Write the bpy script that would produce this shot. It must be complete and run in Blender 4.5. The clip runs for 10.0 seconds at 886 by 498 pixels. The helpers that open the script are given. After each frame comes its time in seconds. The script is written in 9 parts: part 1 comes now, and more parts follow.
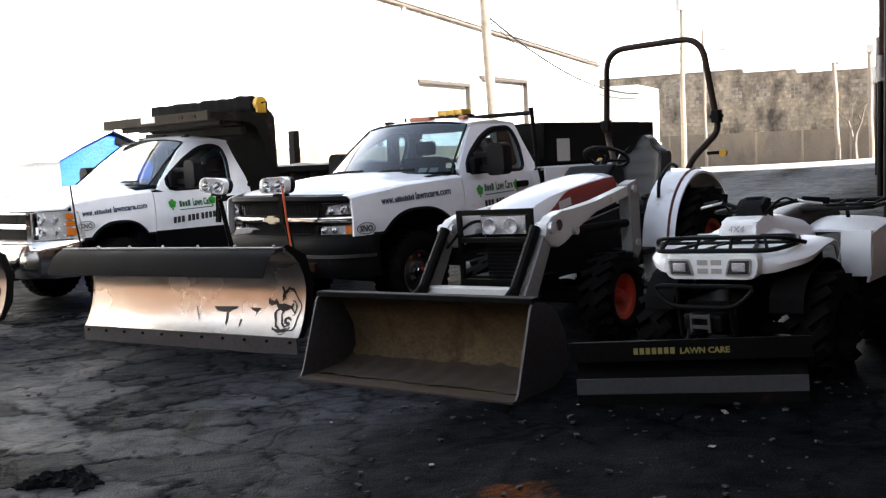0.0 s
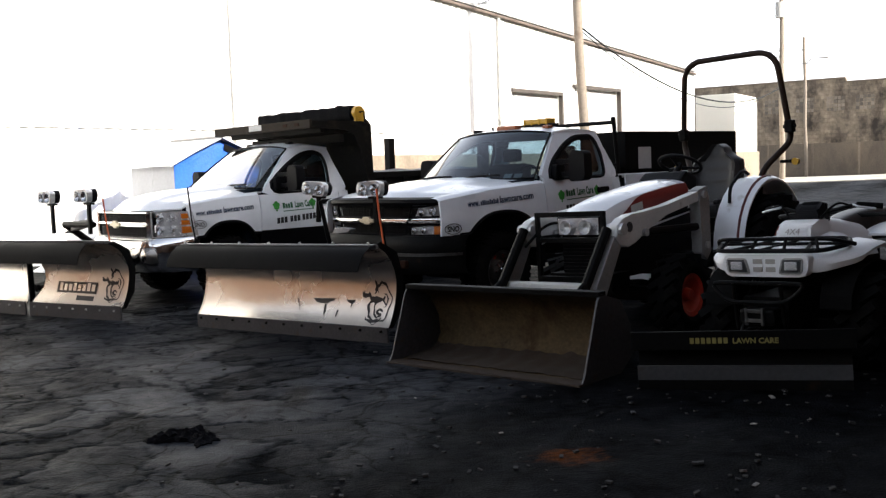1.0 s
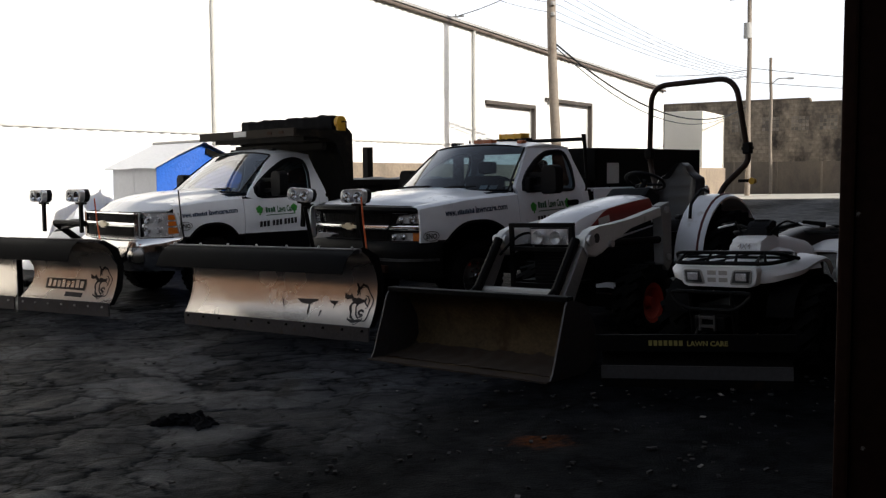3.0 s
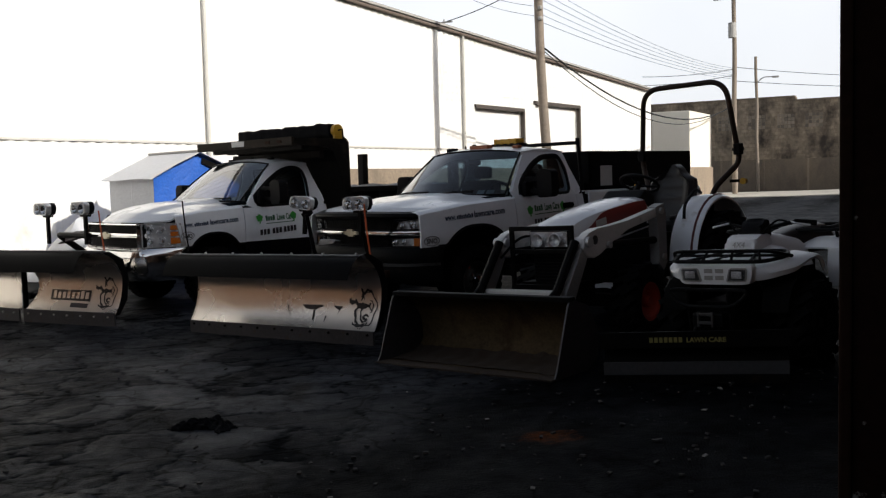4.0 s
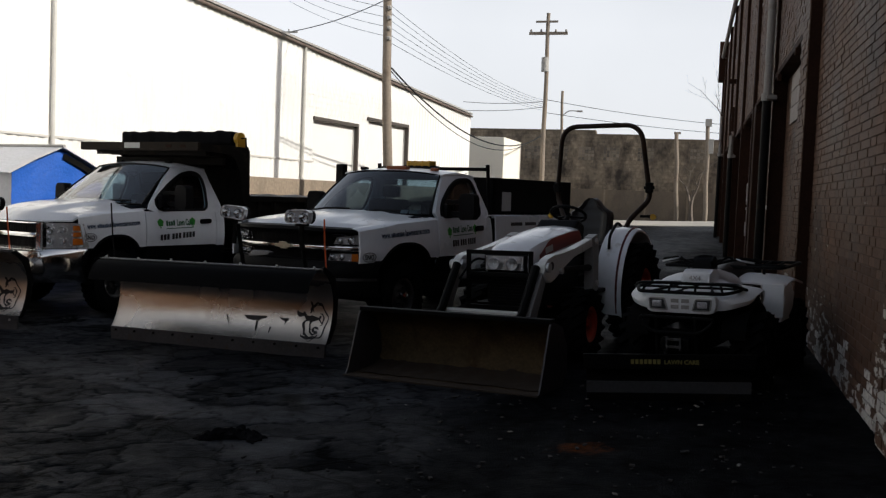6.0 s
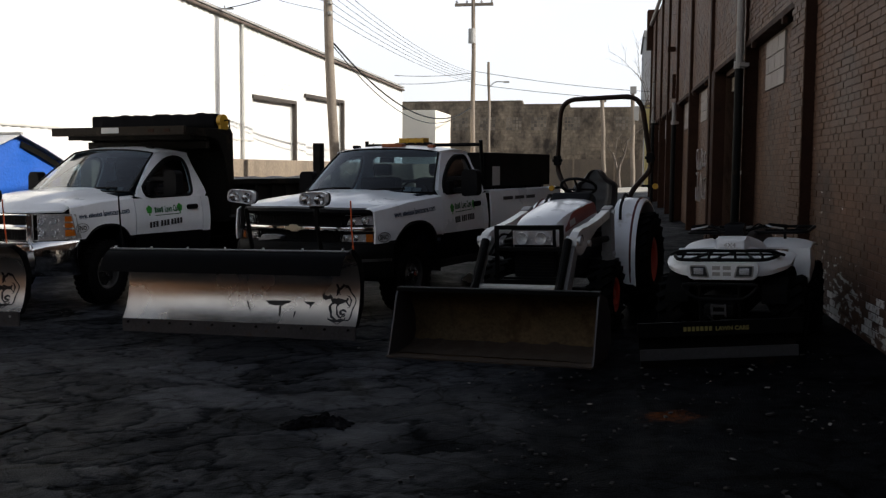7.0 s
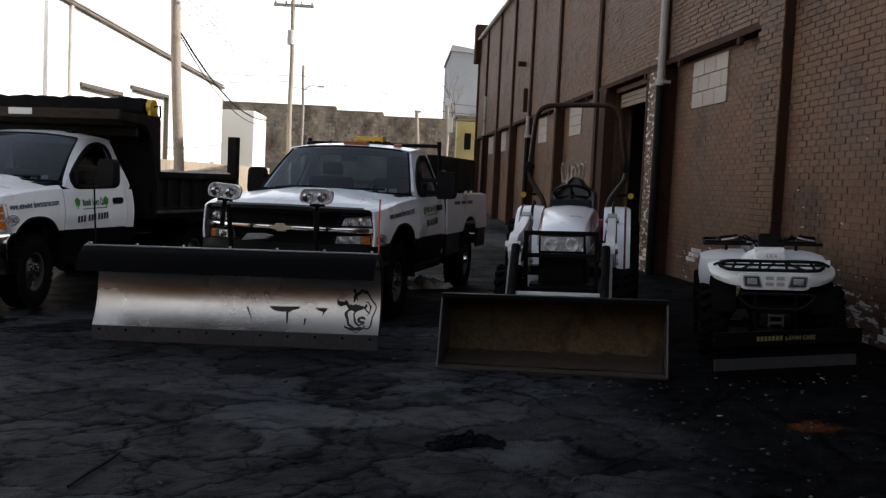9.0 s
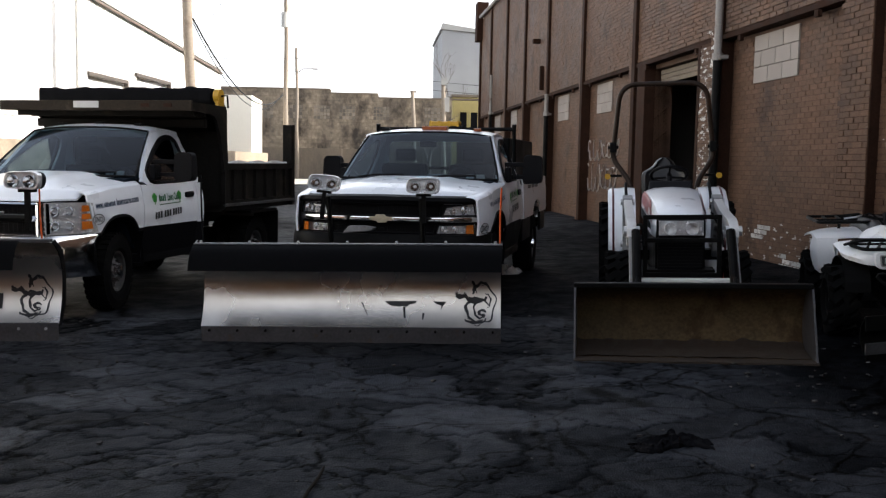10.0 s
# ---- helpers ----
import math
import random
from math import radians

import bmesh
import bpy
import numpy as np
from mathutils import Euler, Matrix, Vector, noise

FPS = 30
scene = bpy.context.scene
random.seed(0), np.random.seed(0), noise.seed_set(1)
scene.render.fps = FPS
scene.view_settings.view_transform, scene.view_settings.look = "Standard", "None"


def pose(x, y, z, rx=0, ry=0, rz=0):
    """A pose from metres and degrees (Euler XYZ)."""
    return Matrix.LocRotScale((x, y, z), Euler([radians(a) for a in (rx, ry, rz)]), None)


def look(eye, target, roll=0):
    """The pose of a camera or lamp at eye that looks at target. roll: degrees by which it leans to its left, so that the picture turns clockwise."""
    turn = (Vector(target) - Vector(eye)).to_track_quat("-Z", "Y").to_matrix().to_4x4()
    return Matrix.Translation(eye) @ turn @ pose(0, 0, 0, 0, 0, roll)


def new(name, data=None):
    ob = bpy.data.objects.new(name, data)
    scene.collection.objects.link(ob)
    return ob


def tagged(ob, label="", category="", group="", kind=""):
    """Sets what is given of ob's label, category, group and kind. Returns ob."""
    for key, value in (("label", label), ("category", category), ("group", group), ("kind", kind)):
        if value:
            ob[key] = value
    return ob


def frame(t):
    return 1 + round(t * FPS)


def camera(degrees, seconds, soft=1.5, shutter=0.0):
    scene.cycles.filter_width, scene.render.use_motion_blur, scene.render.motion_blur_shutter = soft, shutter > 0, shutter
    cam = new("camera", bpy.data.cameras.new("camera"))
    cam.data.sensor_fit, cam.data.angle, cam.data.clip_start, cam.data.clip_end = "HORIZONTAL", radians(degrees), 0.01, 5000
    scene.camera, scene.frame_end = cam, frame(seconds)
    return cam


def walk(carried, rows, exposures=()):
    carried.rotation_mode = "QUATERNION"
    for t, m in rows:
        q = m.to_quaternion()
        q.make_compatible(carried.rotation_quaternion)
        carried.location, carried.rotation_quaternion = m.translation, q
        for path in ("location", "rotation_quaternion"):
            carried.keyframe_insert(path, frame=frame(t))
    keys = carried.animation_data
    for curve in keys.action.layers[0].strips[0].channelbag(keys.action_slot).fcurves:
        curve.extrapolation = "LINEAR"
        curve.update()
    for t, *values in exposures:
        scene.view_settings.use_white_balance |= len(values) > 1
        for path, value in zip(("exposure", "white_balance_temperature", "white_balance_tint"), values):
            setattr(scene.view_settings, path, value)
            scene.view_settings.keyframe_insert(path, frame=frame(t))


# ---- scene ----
# ---- camera and walk ----
cam = camera(49.3, 10.0, soft=1.3)
PATH = [
    (0, (0.253, 0.145, 1.418), (-0.606, 1.942, 1.233), -2.2),
    (0.5, (0.512, -0.038, 1.425), (-0.466, 1.694, 1.215), -1.6),
    (1, (0.643, -0.382, 1.396), (-0.388, 1.324, 1.234), -1.8),
    (1.5, (0.735, -0.503, 1.438), (-0.224, 1.243, 1.262), -0.4),
    (2, (0.765, -0.596, 1.447), (-0.212, 1.142, 1.289), -0.5),
    (2.5, (0.826, -0.737, 1.418), (-0.156, 0.998, 1.266), 0.1),
    (4, (0.847, -1.15, 1.452), (-0.109, 0.601, 1.312), -1.4),
    (4.5, (0.709, -1.211, 1.451), (-0.242, 0.541, 1.289), -0.5),
    (5, (0.354, -1.418, 1.415), (-0.27, 0.476, 1.26), -0.2),
    (5.5, (-0.051, -1.805, 1.494), (-0.625, 0.108, 1.391), 2.7),
    (7, (-1.559, -2.379, 1.551), (-1.927, -0.42, 1.388), 0.4),
    (7.5, (-2.117, -2.37, 1.531), (-2.328, -0.389, 1.346), 1.0),
    (8, (-2.728, -2.389, 1.493), (-2.837, -0.396, 1.366), -1.4),
    (8.5, (-3.309, -2.182, 1.452), (-3.244, -0.188, 1.308), 0.0),
    (9, (-3.958, -2.043, 1.411), (-3.856, -0.05, 1.278), 2.7),
    (9.5, (-4.566, -1.873, 1.442), (-4.452, 0.115, 1.258), -0.9),
    (10, (-5.175, -1.689, 1.445), (-5.028, 0.298, 1.27), 1.1),
]
walk(
    cam,
    [(t, look(eye, target, roll)) for t, eye, target, roll in PATH],
    exposures=[(0.0, 2.12), (0.5, 1.68), (1.0, 1.26), (2.5, 0.4), (4.5, -0.24), (5.5, -0.32), (7.5, 0.14), (9.0, 0.72), (10.0, 1.2)],
)

# ---- sky, sun ----
SUN_AZ = radians(-2.3)
SUN_EL = radians(29.5)
world = bpy.data.worlds.new("sky")
scene.world = world
world.use_nodes = True
wn, wl = world.node_tree.nodes, world.node_tree.links
sky = wn.new("ShaderNodeTexSky")
sky.sky_type = "NISHITA"
sky.sun_disc = False
sky.sun_elevation = SUN_EL
sky.sun_rotation = math.pi / 2 - SUN_AZ
sky.air_density = 1.0
sky.dust_density = 3.0
sky.ozone_density = 1.0
pale = wn.new("ShaderNodeHueSaturation")
pale.inputs["Saturation"].default_value = 0.55
pale.inputs["Value"].default_value = 0.92
wl.new(sky.outputs["Color"], pale.inputs["Color"])
veil = wn.new("ShaderNodeMix")  # thin high cloud that whitens the whole sky
veil.data_type = "RGBA"
veil.inputs["B"].default_value = (8.0, 8.2, 8.6, 1)
where = wn.new("ShaderNodeTexCoord")
drift = wn.new("ShaderNodeTexNoise")
drift.inputs["Scale"].default_value = 2.2
drift.inputs["Detail"].default_value = 6
wl.new(where.outputs["Generated"], drift.inputs["Vector"])
up = wn.new("ShaderNodeSeparateXYZ")
wl.new(where.outputs["Generated"], up.inputs[0])
haze = wn.new("ShaderNodeMapRange")  # thickest towards the horizon
haze.inputs["From Min"].default_value, haze.inputs["From Max"].default_value = 0.17, 0.62
haze.inputs["To Min"].default_value, haze.inputs["To Max"].default_value = 0.95, 0.0
wl.new(up.outputs["Z"], haze.inputs["Value"])
both = wn.new("ShaderNodeMath")
both.operation = "MULTIPLY"
cover = wn.new("ShaderNodeMapRange")
cover.inputs["From Min"].default_value, cover.inputs["From Max"].default_value = 0.3, 0.7
cover.inputs["To Min"].default_value, cover.inputs["To Max"].default_value = 0.75, 0.95
wl.new(drift.outputs["Fac"], cover.inputs["Value"])
wl.new(cover.outputs["Result"], both.inputs[0])
wl.new(haze.outputs["Result"], both.inputs[1])
wl.new(both.outputs[0], veil.inputs["Factor"])
wl.new(pale.outputs["Color"], veil.inputs["A"])
wl.new(veil.outputs["Result"], wn["Background"].inputs["Color"])
wn["Background"].inputs["Strength"].default_value = 0.15

sun = new("sun", bpy.data.lights.new("sun", "SUN"))
sun.data.energy = 5.0
sun.data.angle = radians(0.6)
sun.data.color = (1.0, 0.95, 0.87)
sun_dir = Vector((math.cos(SUN_AZ) * math.cos(SUN_EL), math.sin(SUN_AZ) * math.cos(SUN_EL), math.sin(SUN_EL)))
sun.matrix_world = look(sun_dir * 60, (0, 0, 0))

# ---- materials ----
def material(name, base, rough=0.6, metal=0.0, vary=0.15, scale=3.0, fine=40.0, bump=0.2, bump_size=0.004,
             stain=None, stain_amount=0.0, stain_scale=1.5, spec=0.5, coat=0.0, rough_vary=0.15, island=0.0, obj=0.0, streak=1.0, peel=False, soft=0.12, courses=None):
    """A surface with wide and fine variation of tone, stains of a second colour, and fine relief."""
    m = bpy.data.materials.new(name)
    m.use_nodes = True
    n, l = m.node_tree.nodes, m.node_tree.links
    b = n["Principled BSDF"]
    b.inputs["Metallic"].default_value = metal
    b.inputs["Specular IOR Level"].default_value = spec
    b.inputs["Coat Weight"].default_value = coat
    b.inputs["Coat Roughness"].default_value = 0.08
    tc = n.new("ShaderNodeTexCoord")
    wide = n.new("ShaderNodeTexNoise")
    wide.inputs["Scale"].default_value = scale
    wide.inputs["Detail"].default_value = 5
    grain = n.new("ShaderNodeTexNoise")
    grain.inputs["Scale"].default_value = fine
    grain.inputs["Detail"].default_value = 3
    for t in (wide, grain):
        l.new(tc.outputs["Object"], t.inputs["Vector"])
    both = n.new("ShaderNodeMath")
    both.operation = "ADD"
    l.new(wide.outputs["Fac"], both.inputs[0])
    l.new(grain.outputs["Fac"], both.inputs[1])
    span = n.new("ShaderNodeMapRange")
    span.inputs["From Min"].default_value, span.inputs["From Max"].default_value = 0.65, 1.35
    span.inputs["To Min"].default_value, span.inputs["To Max"].default_value = 1 - vary, 1 + vary
    l.new(both.outputs[0], span.inputs["Value"])
    value = span.outputs["Result"]
    if island or obj:
        info = n.new("ShaderNodeNewGeometry") if island else n.new("ShaderNodeObjectInfo")
        one = n.new("ShaderNodeMapRange")
        w = island or obj
        one.inputs["To Min"].default_value, one.inputs["To Max"].default_value = 1 - w, 1 + w
        l.new(info.outputs["Random Per Island"] if island else info.outputs["Random"], one.inputs["Value"])
        prod = n.new("ShaderNodeMath")
        prod.operation = "MULTIPLY"
        l.new(value, prod.inputs[0])
        l.new(one.outputs["Result"], prod.inputs[1])
        value = prod.outputs[0]
    if courses:
        split = n.new("ShaderNodeSeparateXYZ")
        flat = n.new("ShaderNodeCombineXYZ")
        l.new(tc.outputs["Object"], split.inputs[0])
        l.new(split.outputs["X"], flat.inputs["X"])
        l.new(split.outputs["Z"], flat.inputs["Y"])
        laid = n.new("ShaderNodeTexBrick")
        laid.inputs["Color1"].default_value, laid.inputs["Color2"].default_value = (0.85, 0.85, 0.85, 1), (1.12, 1.12, 1.12, 1)
        laid.inputs["Mortar"].default_value = (0.85, 0.85, 0.85, 1)
        laid.inputs["Scale"].default_value = 1.0
        laid.inputs["Mortar Size"].default_value = 0.02
        laid.inputs["Brick Width"].default_value, laid.inputs["Row Height"].default_value = courses
        l.new(flat.outputs[0], laid.inputs["Vector"])
        times = n.new("ShaderNodeMath")
        times.operation = "MULTIPLY"
        l.new(value, times.inputs[0])
        l.new(laid.outputs["Color"], times.inputs[1])
        value = times.outputs[0]
    tone = n.new("ShaderNodeVectorMath")
    tone.operation = "SCALE"
    tone.inputs[0].default_value = base
    l.new(value, tone.inputs["Scale"])
    colour = tone.outputs["Vector"]
    if stain is not None:
        spots = n.new("ShaderNodeTexNoise")
        spots.inputs["Scale"].default_value = stain_scale
        spots.inputs["Detail"].default_value = 8
        spots.inputs["Roughness"].default_value = 0.65
        run = n.new("ShaderNodeMapping")
        run.inputs["Scale"].default_value = (1, 1, streak)
        l.new(tc.outputs["Object"], run.inputs["Vector"])
        l.new(run.outputs["Vector"], spots.inputs["Vector"])
        cut = n.new("ShaderNodeMapRange")
        edge = 0.72 - 0.4 * stain_amount
        cut.inputs["From Min"].default_value, cut.inputs["From Max"].default_value = edge, edge + soft
        l.new(spots.outputs["Fac"], cut.inputs["Value"])
        mix = n.new("ShaderNodeMix")
        mix.data_type = "RGBA"
        mix.inputs["B"].default_value = (*stain, 1)
        l.new(cut.outputs["Result"], mix.inputs["Factor"])
        l.new(colour, mix.inputs["A"])
        colour = mix.outputs["Result"]
    if peel:
        worn_tone = n.new("ShaderNodeAttribute")
        worn_tone.attribute_name = "peel"
        flake = n.new("ShaderNodeTexNoise")
        flake.inputs["Scale"].default_value = 9
        flake.inputs["Detail"].default_value = 7
        flake.inputs["Roughness"].default_value = 0.55
        lie = n.new("ShaderNodeMapping")  # flakes follow the courses
        lie.inputs["Scale"].default_value = (1.0, 0.6, 1.5)
        l.new(tc.outputs["Object"], lie.inputs["Vector"])
        l.new(lie.outputs["Vector"], flake.inputs["Vector"])
        total = n.new("ShaderNodeMath")
        total.operation = "ADD"
        l.new(flake.outputs["Fac"], total.inputs[0])
        l.new(worn_tone.outputs["Fac"], total.inputs[1])
        gone = n.new("ShaderNodeMapRange")
        gone.inputs["From Min"].default_value, gone.inputs["From Max"].default_value = 0.62, 0.66
        l.new(total.outputs[0], gone.inputs["Value"])
        bare = n.new("ShaderNodeMix")
        bare.data_type = "RGBA"
        bare.inputs["B"].default_value = (0.5, 0.48, 0.45, 1)
        l.new(gone.outputs["Result"], bare.inputs["Factor"])
        l.new(colour, bare.inputs["A"])
        colour = bare.outputs["Result"]
    l.new(colour, b.inputs["Base Color"])
    rr = n.new("ShaderNodeMapRange")
    rr.inputs["From Min"].default_value, rr.inputs["From Max"].default_value = 0.3, 0.7
    rr.inputs["To Min"].default_value, rr.inputs["To Max"].default_value = max(0.02, rough - rough_vary * rough), min(1, rough + rough_vary * rough)
    l.new(wide.outputs["Fac"], rr.inputs["Value"])
    l.new(rr.outputs["Result"], b.inputs["Roughness"])
    if bump:
        bp = n.new("ShaderNodeBump")
        bp.inputs["Strength"].default_value = bump
        bp.inputs["Distance"].default_value = bump_size
        l.new(grain.outputs["Fac"], bp.inputs["Height"])
        l.new(bp.outputs["Normal"], b.inputs["Normal"])
    return m


def glass_material(name, tint, rough=0.0, ior=1.5, most=0.9, power=5.0, sheen=(0.9, 0.9, 0.9)):
    m = bpy.data.materials.new(name)
    m.use_nodes = True
    n, l = m.node_tree.nodes, m.node_tree.links
    n.remove(n["Principled BSDF"])
    clear = n.new("ShaderNodeBsdfTransparent")
    clear.inputs["Color"].default_value = (*tint, 1)
    shine = n.new("ShaderNodeBsdfGlossy")
    shine.inputs["Roughness"].default_value = rough
    shine.inputs["Color"].default_value = (*sheen, 1)
    edge = n.new("ShaderNodeLayerWeight")
    edge.inputs["Blend"].default_value = 0.5
    steep = n.new("ShaderNodeMath")
    steep.operation = "POWER"
    steep.inputs[1].default_value = power
    gloss = n.new("ShaderNodeMapRange")
    gloss.inputs["To Min"].default_value, gloss.inputs["To Max"].default_value = ((ior - 1) / (ior + 1)) ** 2, most
    l.new(edge.outputs["Facing"], steep.inputs[0])
    l.new(steep.outputs[0], gloss.inputs["Value"])
    mix = n.new("ShaderNodeMixShader")
    l.new(gloss.outputs["Result"], mix.inputs["Fac"])
    l.new(clear.outputs[0], mix.inputs[1])
    l.new(shine.outputs[0], mix.inputs[2])
    l.new(mix.outputs[0], n["Material Output"].inputs["Surface"])
    return m


WHITE_PAINT = material("white_paint", (0.8, 0.825, 0.86), 0.3, vary=0.04, scale=2, fine=14, bump=0.0, coat=0.6, stain=(0.45, 0.43, 0.4), stain_amount=0.18, stain_scale=2.5)
BLACK_PLASTIC = material("black_plastic", (0.007, 0.007, 0.008), 0.5, fine=180, bump=0.15, spec=0.06)
BLACK_STEEL = material("black_steel", (0.006, 0.006, 0.006), 0.45, vary=0.3, stain=(0.02, 0.012, 0.008), stain_amount=0.25, stain_scale=4, bump=0.15, spec=0.05)
DUMP_STEEL = material("dump_steel", (0.01, 0.009, 0.008), 0.55, vary=0.35, stain=(0.028, 0.022, 0.016), stain_amount=0.45, stain_scale=2.5, bump=0.2, spec=0.05)
RUBBER = material("rubber", (0.006, 0.006, 0.006), 0.85, vary=0.25, stain=(0.016, 0.015, 0.013), stain_amount=0.3, bump=0.25, spec=0.03)
LOWER_PAINT = material("black_lower_paint", (0.005, 0.005, 0.006), 0.4, vary=0.2, spec=0.08, stain=(0.022, 0.02, 0.018), stain_amount=0.25, bump=0)
CHROME = material("chrome", (0.72, 0.72, 0.72), 0.12, 1.0, vary=0.05, bump=0.0)
RIM_STEEL = material("rim_steel", (0.08, 0.08, 0.08), 0.5, 0.6, vary=0.25, stain=(0.03, 0.027, 0.024), stain_amount=0.5, bump=0.1)
EMBLEM = material("pale_gold", (0.48, 0.43, 0.32), 0.35, 0.6, vary=0.1, bump=0)
FLAP = material("flap_rubber", (0.004, 0.004, 0.0045), 0.45, vary=0.2, scale=2, fine=30, spec=0.02, bump=0.1, stain=(0.009, 0.009, 0.009), stain_amount=0.3, stain_scale=3)
RAIL = material("bolted_rail", (0.2, 0.2, 0.21), 0.5, 0.7, vary=0.3, scale=5, stain=(0.05, 0.035, 0.03), stain_amount=0.35, stain_scale=6)
ALLOY = material("alloy", (0.5, 0.5, 0.5), 0.4, 0.8, vary=0.15, bump=0.1)
STAINLESS = material("stainless", (0.62, 0.57, 0.51), 0.27, 0.95, vary=0.07, scale=1.6, fine=9, bump=0.012, bump_size=0.01, stain=(0.5, 0.45, 0.38), stain_amount=0.16, stain_scale=7, streak=0.3, rough_vary=0.25)
EDGE_STEEL = material("edge_steel", (0.07, 0.068, 0.072), 0.55, 0.5, vary=0.3, scale=6, stain=(0.08, 0.055, 0.04), stain_amount=0.3, stain_scale=9, bump=0.35)
BUCKET_STEEL = material("bucket_steel", (0.09, 0.064, 0.034), 0.75, 0.0, spec=0.1, vary=0.4, scale=3.5, fine=40, stain=(0.05, 0.03, 0.016), stain_amount=0.5, stain_scale=3.2, streak=0.5, bump=0.4)
LAMP_GLASS = glass_material("lamp_glass", (0.93, 0.94, 0.95))
LAMP_BOWL = material("lamp_bowl", (0.88, 0.88, 0.88), 0.25, 0.5, vary=0.15, scale=25, fine=45, bump=0.6, bump_size=0.012)
AMBER = material("amber_lens", (0.75, 0.2, 0.02), 0.2, vary=0.1, bump=0.3, fine=90)
AMBER_DULL = material("amber_marker", (0.26, 0.07, 0.02), 0.3, vary=0.1)
YELLOW = material("yellow", (0.5, 0.28, 0.02), 0.4, vary=0.12)
WINDOW_GLASS = glass_material("window_glass", (0.32, 0.41, 0.46), ior=1.35, most=0.95, power=3.2, sheen=(0.97, 0.98, 1.0))
CABIN = material("cabin", (0.009, 0.013, 0.019), 0.8, vary=0.2, fine=120, spec=0.03)
RED = material("red_decal", (0.2, 0.018, 0.016), 0.35, vary=0.1, bump=0)
GREEN = material("green_decal", (0.03, 0.3, 0.03), 0.4, vary=0.1, bump=0)
GREEN_INK = material("dark_green_decal", (0.02, 0.11, 0.05), 0.4, vary=0.1, bump=0)
BEAM_BROWN = material("dusty_beam", (0.024, 0.018, 0.013), 0.7, vary=0.35, scale=3, stain=(0.055, 0.045, 0.034), stain_amount=0.3, stain_scale=5, bump=0.3, spec=0.1)
BLUE_INK = material("blue_decal", (0.025, 0.045, 0.085), 0.4, vary=0.05, bump=0)
BLACK_INK = material("black_decal", (0.015, 0.015, 0.018), 0.45, vary=0.05, bump=0)
GOLD_INK = material("gold_decal", (0.27, 0.23, 0.07), 0.5, vary=0.25, scale=30, bump=0)
GREY_PAINT = material("grey_paint", (0.5, 0.5, 0.49), 0.4, vary=0.08, bump=0.05)
FLAG_ORANGE = material("marker_orange", (0.7, 0.12, 0.03), 0.4, vary=0.1, bump=0)
BRICK = material("painted_brick", (0.1, 0.057, 0.037), 0.6, vary=0.38, scale=0.9, fine=45, island=0.15, stain=(0.045, 0.026, 0.019), stain_amount=0.42, stain_scale=0.8, bump=0.5, spec=0.1, peel=True)
FLAKED_STEEL = material("flaking_column", (0.022, 0.011, 0.008), 0.75, spec=0.04, vary=0.3, stain=(0.4, 0.38, 0.35), stain_amount=0.3, stain_scale=7, soft=0.04)
MORTAR = material("mortar", (0.056, 0.031, 0.02), 0.8, spec=0.06, vary=0.25, scale=1.5, fine=70, stain=(0.05, 0.03, 0.025), stain_amount=0.4, bump=0.4)
PAINTED_JOINT = material("painted_joints", (0.072, 0.041, 0.027), 0.65, vary=0.35, scale=0.9, fine=45, stain=(0.035, 0.02, 0.015), stain_amount=0.48, stain_scale=0.8, bump=0.5, spec=0.1)
PEEL = material("bare_white", (0.5, 0.48, 0.45), 0.8, vary=0.25, scale=8, fine=60, bump=0.5, island=0.3, stain=(0.08, 0.044, 0.033), stain_amount=0.45, stain_scale=16)
BLOCK_PALE = material("pale_block", (0.26, 0.225, 0.2), 0.75, vary=0.12, scale=3, fine=70, bump=0.3, obj=0.08)
RUST_STEEL = material("rusty_lintel", (0.03, 0.015, 0.01), 0.75, spec=0.04, vary=0.3, stain=(0.02, 0.011, 0.008), stain_amount=0.4, stain_scale=5)
SIDING = material("white_siding", (0.78, 0.77, 0.74), 0.5, vary=0.05, scale=0.8, fine=20, bump=0.05, stain=(0.62, 0.6, 0.55), stain_amount=0.25, stain_scale=0.7)
TRIM_GREY = material("grey_trim", (0.34, 0.33, 0.31), 0.5, vary=0.12)
CONCRETE = material("concrete", (0.26, 0.205, 0.15), 0.85, vary=0.25, scale=0.7, fine=12, stain=(0.1, 0.078, 0.06), stain_amount=0.55, stain_scale=1.0, streak=0.3, soft=0.3, bump=0.4, bump_size=0.01)
FAR_BLOCK = material("weathered_blocks", (0.25, 0.2, 0.145), 0.85, vary=0.45, scale=0.6, fine=5, stain=(0.035, 0.027, 0.021), stain_amount=0.7, stain_scale=0.9, streak=0.6, soft=0.22, bump=0.4, bump_size=0.01, courses=(0.42, 0.21))
TRAILER_WHITE = material("trailer_white", (0.85, 0.8, 0.7), 0.5, vary=0.06, scale=0.8, fine=20, bump=0.05)
CONCRETE_BAND = material("concrete_band", (0.17, 0.135, 0.1), 0.85, vary=0.25, scale=0.8, fine=25, stain=(0.1, 0.08, 0.065), stain_amount=0.6, stain_scale=1.2, streak=0.5, soft=0.3, bump=0.4, bump_size=0.01)
GLASS_BLOCK = material("glass_block", (0.17, 0.14, 0.108), 0.6, vary=0.3, scale=2, obj=0.45)
POLE_WOOD = material("pole_wood", (0.23, 0.19, 0.15), 0.85, vary=0.25, scale=1.5, fine=25, stain=(0.16, 0.12, 0.09), stain_amount=0.45, bump=0.4)
WIRE = material("wire", (0.03, 0.03, 0.03), 0.7, spec=0.06, vary=0.1, bump=0)
